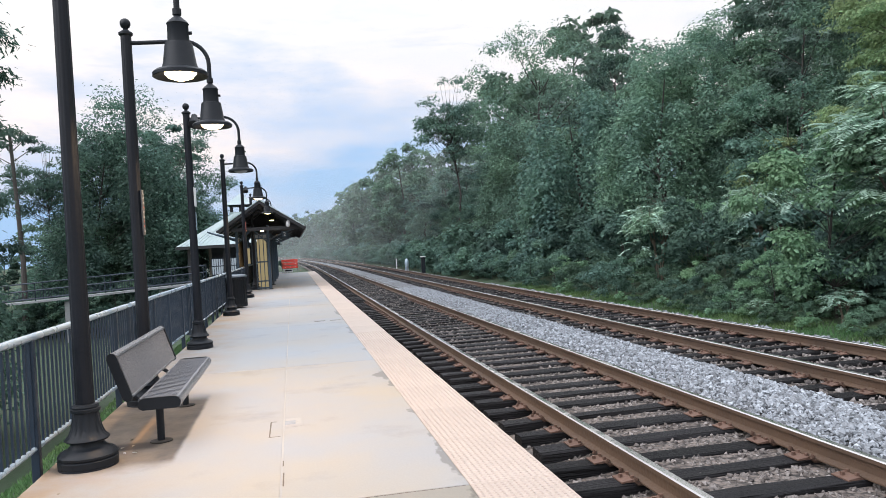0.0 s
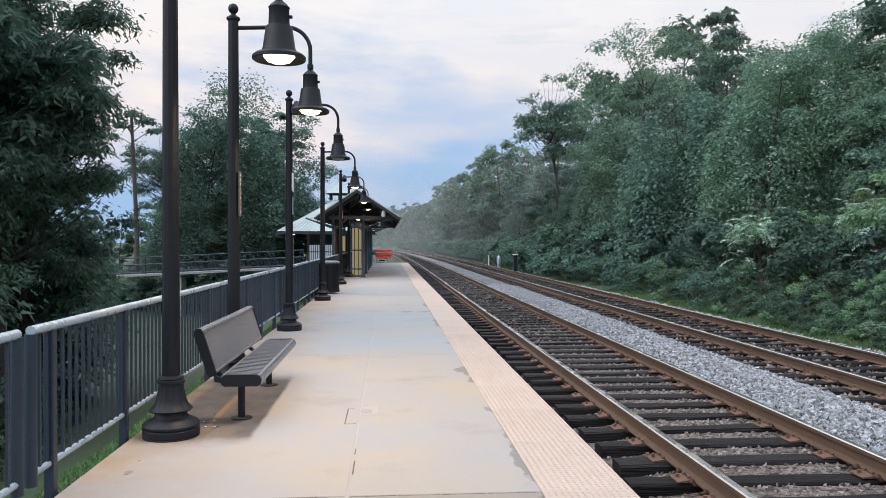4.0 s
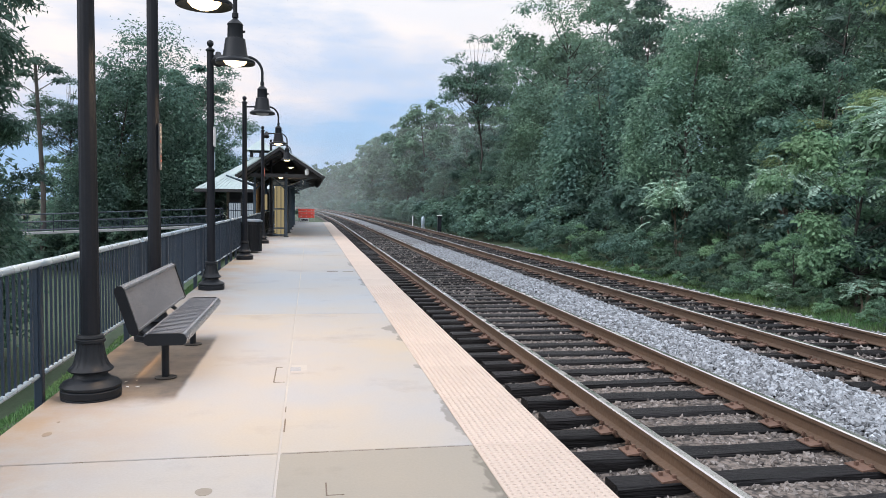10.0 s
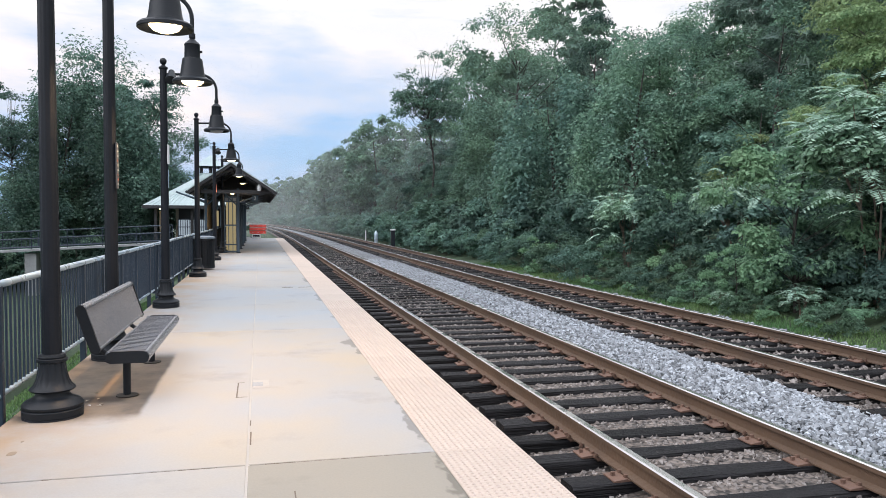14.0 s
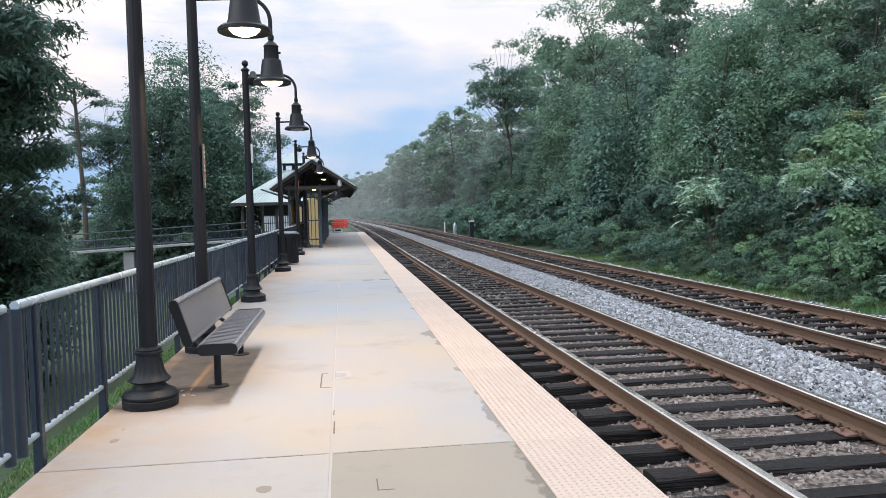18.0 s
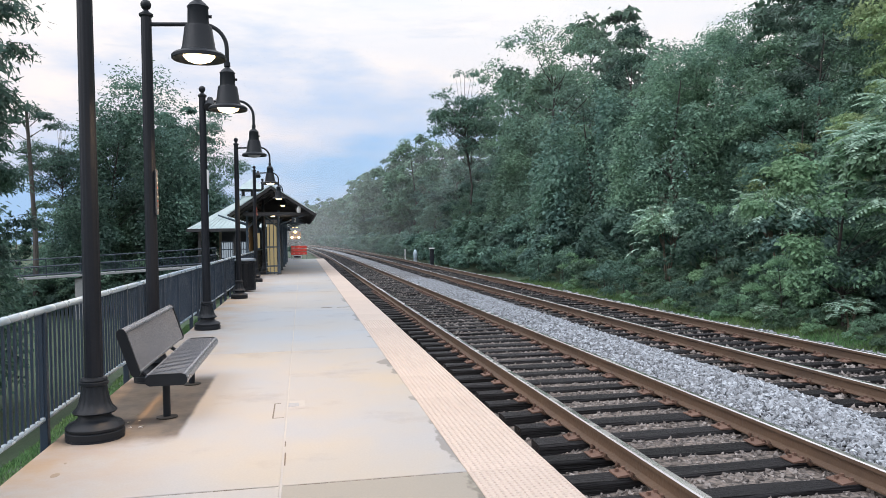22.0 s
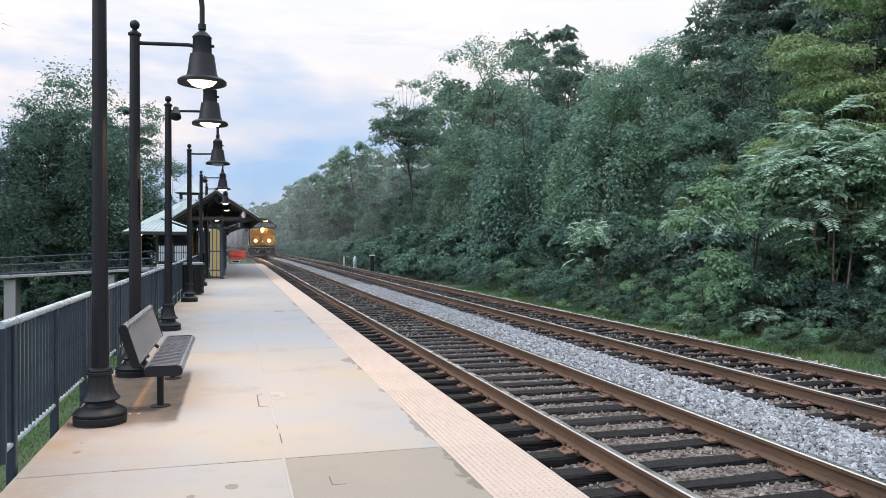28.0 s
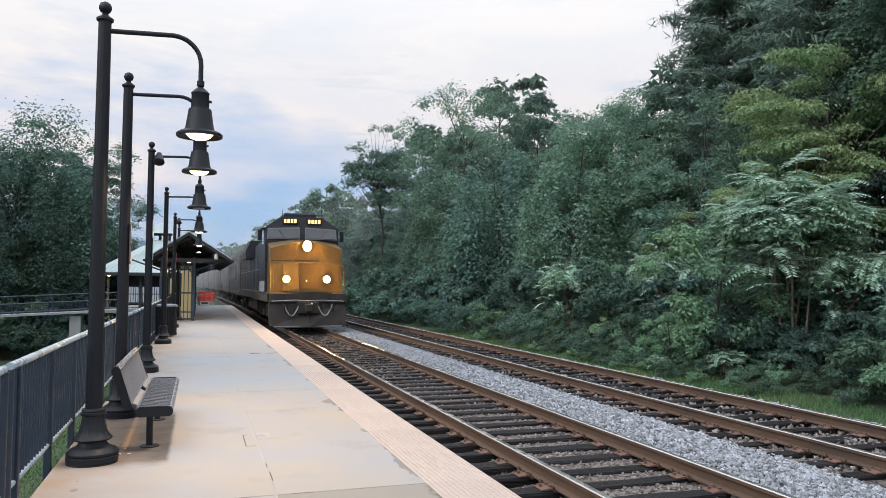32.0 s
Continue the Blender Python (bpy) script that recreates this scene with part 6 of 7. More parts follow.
def build_woods():
    rng = random.Random(11)
    # the front edge: bushes and small trees by the grass
    s = 8.5
    k = 0
    while s < 130:
        far = min(1.6, 1 + s / 120)
        near = s < 42
        inset = 10.6
        if s < 15.5:
            plant("bush", 1 if k % 3 else 0, 11.2 + rng.uniform(-0.3, 0.3), s, rng.uniform(0.36, 0.52), rng.uniform(0, 360))
            plant("darkbush" if k % 3 else "bush", 1, 12.0 + rng.uniform(-0.3, 0.3), s + 0.5, rng.uniform(0.55, 0.8), rng.uniform(0, 360))
            plant("darkbush", k, 13.0 + rng.uniform(-0.3, 0.3), s - 0.4, rng.uniform(0.55, 0.8), rng.uniform(0, 360))
            plant("darkbush", k, 14.2, s, rng.uniform(0.9, 1.2), rng.uniform(0, 360))
            s += 1.15
            k += 1
            continue
        plant(("bush" if rng.random() < 0.5 else "darkbush") if near else "bush_far", k, inset + rng.uniform(-0.2, 0.5), s, rng.uniform(0.35, 0.6) * far, rng.uniform(0, 360))
        plant("bush" if near else "bush_far", k + 1, inset + 1.1 + rng.uniform(-0.4, 0.6), s + rng.uniform(-0.6, 0.6), rng.uniform(0.65, 0.9) * far, rng.uniform(0, 360))
        spot = (13.2 + rng.uniform(-0.4, 0.6), s + rng.uniform(-0.6, 0.6), rng.uniform(0.8, 1.2) * far, rng.uniform(0, 360))
        if s < 60:
            plant("darkbush" if near else "bush_far", 0, *spot)
        s += 1.9 * far
        k += 1
    for i in range(11):
        plant("bush", 0 if i % 3 else 1, 10.25 + rng.uniform(-0.2, 0.25), 11.4 + i * 1.05, rng.uniform(0.26, 0.42), rng.uniform(0, 360))
    s = 131
    while s < 300:
        plant("bush_far", 0, 10.3 + rng.uniform(-0.4, 0.4), s, rng.uniform(1.3, 1.7), rng.uniform(0, 360))
        plant("dark_distant", 1, 13.0 + rng.uniform(-0.6, 0.6), s + 2.0, rng.uniform(0.40, 0.55), rng.uniform(0, 360))
        s += 5.0
    # named trees of the edge
    plant("sumac", 0, 12.5, 12.7, 1.0, 20)
    plant("pale", 0, 11.35, 13.8, 0.60, 40)
    plant("pale", 0, 11.2, 15.7, 0.40, 160)
    plant("bush", 0, 10.9, 16.9, 0.62, 70)
    plant("dark_mid", 1, 14.6, 19.6, 0.42, 140)
    plant("sumac_small", 0, 11.0, 13.2, 0.45, 10)
    plant("sumac_small", 0, 10.6, 15.4, 0.6, 100)
    plant("sumac_blue", 0, 12.9, 18.2, 0.80, 30, None, 1.25)
    plant("sumac_blue", 0, 12.7, 24.2, 0.95, 200)
    plant("sumac_blue", 0, 13.4, 12.0, 0.9, 260)
    plant("yellow", 0, 17.6, 16.6, 0.98, 0)
    plant("yellow", 0, 15.7, 16.4, 0.60, 200)
    plant("yellow", 0, 19.6, 17.6, 1.02, 90)
    plant("yellow", 0, 14.9, 20.4, 0.52, 130)
    plant("pale", 0, 14.2, 24.5, 0.62, 200)
    plant("vine", 0, 15.8, 29.0, 0.85, 10)
    plant("vine", 1, 14.9, 36.5, 1.05, 60)
    plant("vine", 0, 14.6, 46.0, 1.0, 120)
    plant("vine", 0, 17.2, 19.2, 0.60, 200)
    plant("broad", 1, 22.0, 16.0, 0.90, 240)
    plant("pine", 0, 21.0, 19.8, 1.05, 40)
    plant("dark_far", 0, 22.5, 24.0, 0.62, 40)
    plant("dark_far", 1, 25.5, 26.5, 0.66, 140)
    plant("vine", 0, 19.4, 21.8, 0.68, 140)
    plant("dark_far", 1, 27.0, 22.0, 0.7, 240)
    plant("pine", 0, 24.5, 25.5, 1.0, 140)
    plant("pine", 0, 22.3, 27.0, 1.05, 100)
    plant("pine", 0, 25.0, 22.0, 1.1, 20)
    plant("pine", 0, 26.0, 17.0, 1.0, 250)
    plant("airy", 0, 12.9, 58.0, 0.92, 40)
    plant("airy", 0, 24.0, 36.5, 0.68, 140)
    plant("airy", 0, 24.8, 33.0, 0.66, 240)
    plant("broad", 0, 15.9, 45.5, 0.95, 0)
    plant("dark", 0, 18.3, 38.5, 0.80, 80)
    plant("broad", 2, 20.0, 34.0, 0.71, 180)
    plant("broad_mid", 0, 17.6, 31.0, 0.62, 180)
    plant("broad_mid", 1, 18.5, 24.5, 0.58, 20)
    plant("dark", 0, 16.5, 57.0, 0.86, 90)
    plant("broad_mid", 1, 19.5, 28.0, 0.72, 320)
    plant("dark_mid", 1, 16.2, 39.5, 0.72, 200)
    plant("dark_mid", 1, 14.8, 62.5, 0.70, 20)
    plant("dark_mid", 0, 18.0, 10.5, 0.7, 20)
    for i, (u, q, k) in enumerate(((20.6, 17.6, 1.7), (23.0, 19.5, 1.9), (25.4, 21.8, 1.9), (22.0, 31.0, 1.9), (24.5, 34.5, 2.0))):
        plant("darkbush", 0, u, q, k, 65 * i)
    plant("dark_far", 0, 28.5, 16.0, 0.70, 20)
    plant("dark_far", 1, 30.0, 20.0, 0.75, 80)
    plant("broad", 0, 21.0, 13.0, 0.90, 120)
    # the steep face of the wood beyond the vines
    for i, (u, s, k) in enumerate(((13.6, 40.5, 0.50), (12.9, 47.5, 0.52), (13.2, 51.5, 0.60), (12.6, 55.5, 0.56), (13.9, 60.5, 0.66), (12.9, 66.0, 0.60), (13.3, 71.5, 0.62), (14.2, 33.0, 0.44))):
        plant("dark_mid" if i % 3 else "broad_mid", i, u, s, k, 47 * i)
    # rows behind, and the wood running off with the line
    rows = ((15.2, 70, 300, 4.6, 0.72, 1.02), (20.5, 48, 320, 5.4, 0.90, 1.18), (26.0, 24, 120, 7.0, 0.68, 0.88))
    for u0, s0, s1, step, a, b in rows:
        s = s0
        while s < s1:
            kind = rng.choice(("broad", "dark")) + ("_far" if s < 125 else "_distant")
            plant(kind, rng.randrange(3), u0 + rng.uniform(-1.3, 1.3), s, rng.uniform(a, b), rng.uniform(0, 360))
            s += step * rng.uniform(0.8, 1.2) * (1 + max(0, s - 80) / 160)
    # far bend: the wood crosses behind the line
    for i in range(26):
        plant(rng.choice(("broad_distant", "dark_distant")), i, rng.uniform(12, 24), 300 + i * 14, rng.uniform(0.8, 1.15), rng.uniform(0, 360))


build_woods()


def build_left_trees():
    rng = random.Random(5)
    # the big tree and vines just beyond the railing
    plant("boughs", 0, -12.0, 20.4, 1.05, 0, -2.8)
    plant("dark", 1, -12.4, 16.5, 1.15, 200, -2.8)
    plant("boughs", 0, -9.9, 18.2, 1.05, 300, -2.8)
    plant("boughs", 0, -10.2, 16.4, 1.15, 200, -2.8)
    plant("boughs", 0, -10.6, 17.2, 0.98, 90, -2.8)
    plant("boughs", 0, -9.1, 18.2, 0.78, 250, -2.6)
    plant("boughs", 0, -9.3, 19.4, 0.72, 120, -2.7)
    plant("darkbush", 0, -8.6, 17.2, 0.9, 60, -2.6)
    plant("darkbush", 0, -9.2, 21.0, 0.8, 160, -2.6)
    plant("vine", 1, -10.3, 21.8, 0.80, 30, -2.8)
    plant("vine", 1, -12.2, 22.5, 0.90, 130, -2.8)
    for i, (u, q, k) in enumerate(((-11.2, 17.6, 1.2), (-12.4, 20.6, 1.3), (-13.6, 23.0, 1.3), (-10.8, 21.6, 1.0), (-15.4, 25.0, 1.3))):
        plant("darkbush", 0, u, q, k, 70 * i, -2.8)
    for i in range(8):
        plant("low_growth", 0, rng.uniform(-9.6, -7.6), 14.5 + i * 1.05, rng.uniform(0.5, 0.75), rng.uniform(0, 360))
    # group beyond the walkway: a lacy tree, a vine-hung mass, dark spires behind
    plant("airy", 0, -17.2, 58.0, 0.86, 160, -2.4)
    plant("airy", 0, -13.4, 61.0, 1.08, 60, -2.2)
    plant("vine_dark", 0, -12.9, 56.5, 1.28, 0, -2.2)
    plant("vine_dark", 0, -11.9, 60.0, 1.25, 200, -2.0)
    plant("vine", 0, -14.3, 57.8, 1.05, 290, -2.2)
    for i in range(9):
        plant("low_growth", 0, -20.5 + 1.5 * i, 51.6 + rng.uniform(-0.2, 0.6), rng.uniform(1.1, 1.35), rng.uniform(0, 360), -3.0)
    plant("dark", 0, -12.6, 64.5, 0.98, 140, -2.2)
    plant("dark", 1, -13.0, 57.6, 0.74, 20, -2.2)
    plant("vine", 1, -15.4, 56.0, 0.80, 20, -2.4)
    plant("dark_far", 1, -12.6, 60.0, 0.82, 20, -2.2)
    plant("dark_far", 0, -11.2, 62.5, 0.90, 220, -2.2)
    plant("spire", 0, -9.8, 66.0, 1.0, 30, -2.2)
    plant("spire", 0, -11.2, 66.5, 0.98, 130, -2.2)
    plant("spire", 0, -8.9, 70.5, 0.66, 170, -2.2)
    plant("vine", 1, -10.8, 63.0, 1.25, 100, -2.0)
    plant("dark", 1, -8.6, 64.0, 0.95, 75, -2.2)
    plant("broad_far", 0, -10.6, 88.0, 0.74, 240, -1.0)
    for x, y, k in ((-11.8, 53.0, 1.55), (-13.6, 54.0, 1.3), (-16.0, 53.0, 1.45), (-18.4, 54.0, 1.35), (-9.6, 55.0, 1.1), (-21.0, 54.0, 1.4)):
        plant("bush" if k > 1.4 else "darkbush", 1, x, y, k * 1.15, rng.uniform(0, 360), -2.6)
    for i in range(5):
        plant("darkbush", i, -33 + i * 2.6, 54 + rng.uniform(0, 4), 1.4, rng.uniform(0, 360), -2.8)
    for i in range(10):
        plant(("broad_far", "dark_far")[i % 2], i, -60 + i * 4.2, 92 + rng.uniform(-8, 8), rng.uniform(0.50, 0.66), rng.uniform(0, 360), -1.5)
    for i in range(6):
        plant(("broad_far", "dark_far")[i % 2], i, -28 - i * 5.0, 60 + rng.uniform(-8, 8), rng.uniform(0.5, 0.65), rng.uniform(0, 360), -2.0)
    # bare trunk standing among them
    plant("darkbush", 0, -0.85, 68.0, 0.75, 30, -0.6)
    tp = thing("bare_tree", (-17.2, 52.5, -3.0), "tall bare trunk with sparse green tufts near its top", "tree")
    part("trunk", Form().tube([(0, 0, -0.5), (0.1, 0, 5), (-0.25, 0, 13.2)], 0.22, 8, 0.10), M["bark"], tp)
    trng = np.random.default_rng(8)
    tufts = np.array([(-0.9, 0, 12.6), (-0.2, 0.3, 13.4), (0.8, 0, 12.9), (-1.6, 0.2, 11.9), (1.3, -0.2, 12.2), (-0.6, 0, 10.6), (0.7, 0.1, 9.8), (0.4, 0, 7.0)])
    limbs = Form()
    for x, y, z in tufts:
        limbs.tube([(-0.1, 0, z - 0.7), (x * 0.6, y, z - 0.15), (x, y, z)], 0.035, 5, 0.012)
    part("limb", limbs, M["bark"], tp)
    v, f = leaves(trng, tufts, np.array([0.6, 0.7, 0.65, 0.5, 0.5, 0.4, 0.4, 0.3]), 1500, 0.12, 0.45)
    part("leaf_tuft", raw_mesh("leaf_tuft", v, f, M["leaf_dark"]), None, tp, "sparse green tufts near the top")


build_left_trees()


# ---- grass ----
def grass(name, count, u0, u1, s0, s1, height, seed, label):
    rng = np.random.default_rng(seed)
    u = u0 + (u1 - u0) * rng.random(count)
    s = s0 + (s1 - s0) * rng.random(count) ** 1.4
    z = np.array([ground_z(a, b) for a, b in zip(u, s)]) - 0.02
    a = rng.random(count) * 6.283
    h = height * (0.5 + rng.random(count))
    w = 0.006 + 0.007 * rng.random(count)
    lean = 0.5 * h
    b0 = np.stack([u - w * np.cos(a), s - w * np.sin(a), z], 1)
    b1 = np.stack([u + w * np.cos(a), s + w * np.sin(a), z], 1)
    d = rng.random(count) * 6.283
    t = np.stack([u + lean * np.cos(d), s + lean * np.sin(d), z + h], 1)
    v = np.stack([b0, b1, t], 1).reshape(-1, 3)
    f = np.arange(3 * count).reshape(-1, 3)
    tagged(new(name, raw_mesh(name, v, f, M["grass"])), label, "grass", kind="stuff")


grass("verge_grass", 26000, 9.3, 10.9, 5, 34, 0.10, 1, "strip of green grass between the track and the bushes")
grass("bank_grass", 46000, -3.6, -2.2, -8, 24, 0.045, 2, "short green grass below the railing")

# ---- upright sheets that imitate haze over the line ----
def haze_sheet_mat():
    """Pale sheets in place of haze: nearly clear, thickest low down, uneven."""
    m = bpy.data.materials.new("haze_sheet")
    m.use_nodes = True
    ns, ls = nodes_of(m.node_tree)
    out, clear, mix = ns.new("ShaderNodeOutputMaterial"), ns.new("ShaderNodeBsdfTransparent"), ns.new("ShaderNodeMixShader")
    white, back, both = ns.new("ShaderNodeBsdfDiffuse"), ns.new("ShaderNodeBsdfTranslucent"), ns.new("ShaderNodeMixShader")
    for n in (white, back):
        n.inputs["Color"].default_value = (0.80, 0.84, 0.86, 1)
    geo, sep = ns.new("ShaderNodeNewGeometry"), ns.new("ShaderNodeSeparateXYZ")
    ls.new(geo.outputs["Position"], sep.inputs[0])
    high = ns.new("ShaderNodeMapRange")
    high.interpolation_type = "SMOOTHSTEP"
    high.inputs[1].default_value, high.inputs[2].default_value, high.inputs[3].default_value, high.inputs[4].default_value = 4.0, 22.0, 0.135, 0.0
    ls.new(sep.outputs["Z"], high.inputs[0])
    drift = noise_of(ns, ls, geo.outputs["Position"], 0.05, 3, 0.5, 0.2, 0.6)
    # near the station the sheets show only along the wood's edge, further off across the whole line
    reach = ns.new("ShaderNodeMath")
    reach.operation, reach.inputs[1].default_value = "MULTIPLY_ADD", 0.5
    ls.new(sep.outputs["Y"], reach.inputs[0])
    ls.new(sep.outputs["X"], reach.inputs[2])
    wide = ns.new("ShaderNodeMapRange")
    wide.interpolation_type = "SMOOTHSTEP"
    wide.inputs[1].default_value, wide.inputs[2].default_value = 26.0, 52.0
    ls.new(reach.outputs[0], wide.inputs[0])
    part_of = ns.new("ShaderNodeMath")
    part_of.operation = "MULTIPLY"
    ls.new(wide.outputs[0], part_of.inputs[0])
    ls.new(drift, part_of.inputs[1])
    thick = ns.new("ShaderNodeMath")
    thick.operation = "MULTIPLY"
    ls.new(high.outputs[0], thick.inputs[0])
    ls.new(part_of.outputs[0], thick.inputs[1])
    ls.new(white.outputs[0], both.inputs[1])
    ls.new(back.outputs[0], both.inputs[2])
    both.inputs[0].default_value = 0.5
    ls.new(thick.outputs[0], mix.inputs[0])
    ls.new(clear.outputs[0], mix.inputs[1])
    ls.new(both.outputs[0], mix.inputs[2])
    ls.new(mix.outputs[0], out.inputs[0])
    return m


def build_haze_sheets():
    vs, fs = [], []
    for k, y in enumerate((42, 68, 94, 130, 180)):
        n = 24
        for i in range(n + 1):
            x = -150 + 12.5 * i
            for z in (-4.0, 22.5):
                vs.append((x, y + 3.0 * math.sin(i * 0.9 + k), z))
        b = k * 2 * (n + 1)
        fs += [(b + 2 * i, b + 2 * i + 2, b + 2 * i + 3, b + 2 * i + 1) for i in range(n)]
    tagged(new("mist", raw_mesh("mist", vs, fs, haze_sheet_mat(), True)), "thin see-through grey sheets that imitate haze over the line", "mist", kind="stuff")


build_haze_sheets()

# ---- train ----
def wheel_forms(r):
    return Form().lathe([(0.12, -0.07), (r + 0.03, -0.07), (r + 0.03, -0.04), (r, -0.03), (r - 0.01, 0.07), (0.1, 0.07)], 20, axis="x")


def bogie(root, y, axles, pitch, wheel, wheel_r, length):
    bo = part("bogie", Form().box(-1.05, y - length / 2, wheel_r + 0.02, -0.95, y + length / 2, wheel_r + 0.32, 0.04).box(0.95, y - length / 2, wheel_r + 0.02, 1.05, y + length / 2, wheel_r + 0.32, 0.04)
              .box(-0.95, y - 0.25, wheel_r, 0.95, y + 0.25, wheel_r + 0.3, 0.03), M["loco_grime"], root, "grimy cast steel bogie frame")
    for i in range(axles):
        yy = y + (i - (axles - 1) / 2) * pitch
        for sx in (-1, 1):
            part("wheel", wheel, None, bo, at=pose(sx * 0.757, yy, wheel_r, 0, 0, 0 if sx < 0 else 180))
        for sx in (-1, 1):
            part("axle_box", Form().box(sx * 1.12 - 0.1, yy - 0.16, wheel_r - 0.16, sx * 1.12 + 0.1, yy + 0.16, wheel_r + 0.14, 0.03), M["loco_grime"], bo)


def build_locomotive():
    """Its nose points to -y, wheels stand at z = 0."""
    lo = thing("locomotive", (0, 0, 0), "diesel freight locomotive, yellow nose, dark blue body, lit headlights", "locomotive")
    wheel = wheel_forms(0.51).mesh("wheel", M["loco_grime"])
    bogie(lo, 4.6, 3, 1.85, wheel, 0.51, 5.0)
    bogie(lo, 17.6, 3, 1.85, wheel, 0.51, 5.0)
    part("frame", Form().box(-1.5, 0.55, 1.05, 1.5, 21.8, 1.45, 0.03), M["loco_grime"], lo)
    part("fuel_tank", Form().prism([(-1.4, 1.0), (-1.4, 0.55), (-1.1, 0.3), (1.1, 0.3), (1.4, 0.55), (1.4, 1.0)], 8.0, 14.2), M["loco_grime"], lo)
    # nose: broad, its top sloping up to the windscreen
    f = Form()
    w = 1.42
    lowz, hz = 1.45, 3.46
    f.add([(-w, 1.15, lowz), (w, 1.15, lowz), (w, 1.05, hz - 0.26), (0.45, 0.98, hz), (-0.45, 0.98, hz), (-w, 1.05, hz - 0.26),
           (-w, 2.7, lowz), (w, 2.7, lowz), (w, 2.40, hz + 0.02), (0.5, 2.38, hz + 0.16), (-0.5, 2.38, hz + 0.16), (-w, 2.40, hz + 0.02)],
          [(0, 1, 2, 3, 4, 5), (1, 7, 8, 2), (0, 5, 11, 6), (2, 8, 9, 3), (3, 9, 10, 4), (4, 10, 11, 5), (6, 11, 10, 9, 8, 7)])
    part("nose", f, M["loco_yellow"], lo, "yellow painted nose")
    part("nose_door", Form().box(-0.95, 1.02, 1.5, -0.3, 1.12, 2.65, 0.02), M["loco_yellow"], lo)
    part("nose_seam", Form().box(-1.38, 1.075, 2.70, 1.38, 1.12, 2.73), M["loco_grime"], lo)
    # cab
    cf = Form().add([(-1.52, 2.3, 1.45), (1.52, 2.3, 1.45), (1.52, 2.42, 3.55), (1.50, 2.58, 4.16), (0.85, 2.70, 4.62), (-0.85, 2.70, 4.62), (-1.50, 2.58, 4.16), (-1.52, 2.42, 3.55),
                     (-1.52, 5.0, 1.45), (1.52, 5.0, 1.45), (1.52, 5.0, 3.55), (1.50, 5.0, 4.16), (0.85, 5.0, 4.62), (-0.85, 5.0, 4.62), (-1.50, 5.0, 4.16), (-1.52, 5.0, 3.55)],
                    [(0, 1, 2, 3, 4, 5, 6, 7), (15, 14, 13, 12, 11, 10, 9, 8)] + [(i, 8 + i, 8 + (i + 1) % 8, (i + 1) % 8) for i in range(8)])
    cab = part("cab", cf, M["loco_blue"], lo, "dark blue driver's cab")
    for sx in (-1, 1):
        a, b = sx * 0.16, sx * 1.40
        zt, zb = 4.12, 3.70
        yt, yb = 2.545, 2.435
        for nm, mt, e, d in (("window_frame", M["loco_grey"], 0.05, 0.02), ("windscreen", M["glass"], 0.0, 0.035)):
            vs = [(a - sx * e, yb - d, zb - e), (b + sx * e, yb - d, zb - e), (b + sx * e - sx * 0.03, yt - d, zt + e - 0.06), (a - sx * e, yt - d, zt + e)]
            vs += [(x, y + 0.05, z) for x, y, z in vs]
            q = [(0, 1, 2, 3), (4, 7, 6, 5), (0, 4, 5, 1), (1, 5, 6, 2), (2, 6, 7, 3), (3, 7, 4, 0)]
            part(nm, Form().add(vs, q), mt, cab, "dark glass windscreen" if nm == "windscreen" else "")
        nb = part("number_board", Form().box(sx * 0.5 - 0.31, 2.56, 4.30, sx * 0.5 + 0.31, 2.75, 4.55, 0.02), M["black"], lo, "black number board with lit bars")
        for k in range(4):
            x = sx * 0.5 - 0.21 + 0.14 * k
            part("lit_bar", Form().box(x - 0.045, 2.548, 4.35, x + 0.045, 2.56, 4.50), M["number_glow"], nb)
        part("side_window", Form().box(sx * 1.525 - 0.01, 3.1, 3.45, sx * 1.525 + 0.01, 3.9, 4.05, 0.01), M["glass"], cab)
        part("mirror", Form().box(sx * 1.72 - 0.08, 2.75, 3.6, sx * 1.72 + 0.08, 2.8, 4.05, 0.02), M["black"], lo)
        # ditch lights
        dl = part("ditch_light", Form().lathe([(0.14, 0), (0.14, 0.2), (0.0, 0.2)], 16, axis="y"), M["black"], lo, at=(sx * 0.80, 0.93, 1.98))
        part("ditch_lens", Form().lathe([(0.0, -0.16), (0.07, -0.145), (0.115, -0.09), (0.128, -0.004)], 16, axis="y"), M["head"], dl, "bright ditch light")
        part("glow_dish", Form().lathe([(0.0, 0.002), (0.10, -0.004), (0.135, -0.02), (0.15, -0.015), (0.14, 0.03)], 24, axis="y"), M["glow_dish"], dl, "amber dish painted with the glow round the lamp")
        # steps, grab irons and side rails
        for k in range(4):
            part("step", Form().box(sx * 1.15 - 0.3, 0.62 - 0.04 * k, 0.38 + 0.26 * k, sx * 1.15 + 0.3, 0.9, 0.42 + 0.26 * k, 0.01), M["loco_grime"], lo)
        part("handrail", Form().tube([(sx * 1.45, 0.66, 1.4), (sx * 1.45, 0.66, 2.5), (sx * 1.45, 0.9, 2.5), (sx * 1.45, 1.1, 2.35)], 0.022, 6), M["loco_yellow"], lo, "yellow handrail")
        for k in range(7):
            y = 5.6 + 2.5 * k
            part("stanchion", Form().tube([(sx * 1.47, y, 1.45), (sx * 1.47, y, 2.45)], 0.02, 6), M["loco_grey"], lo)
        part("side_rail", Form().tube([(sx * 1.47, 5.2, 2.45), (sx * 1.47, 21.5, 2.45)], 0.02, 6), M["loco_grey"], lo)
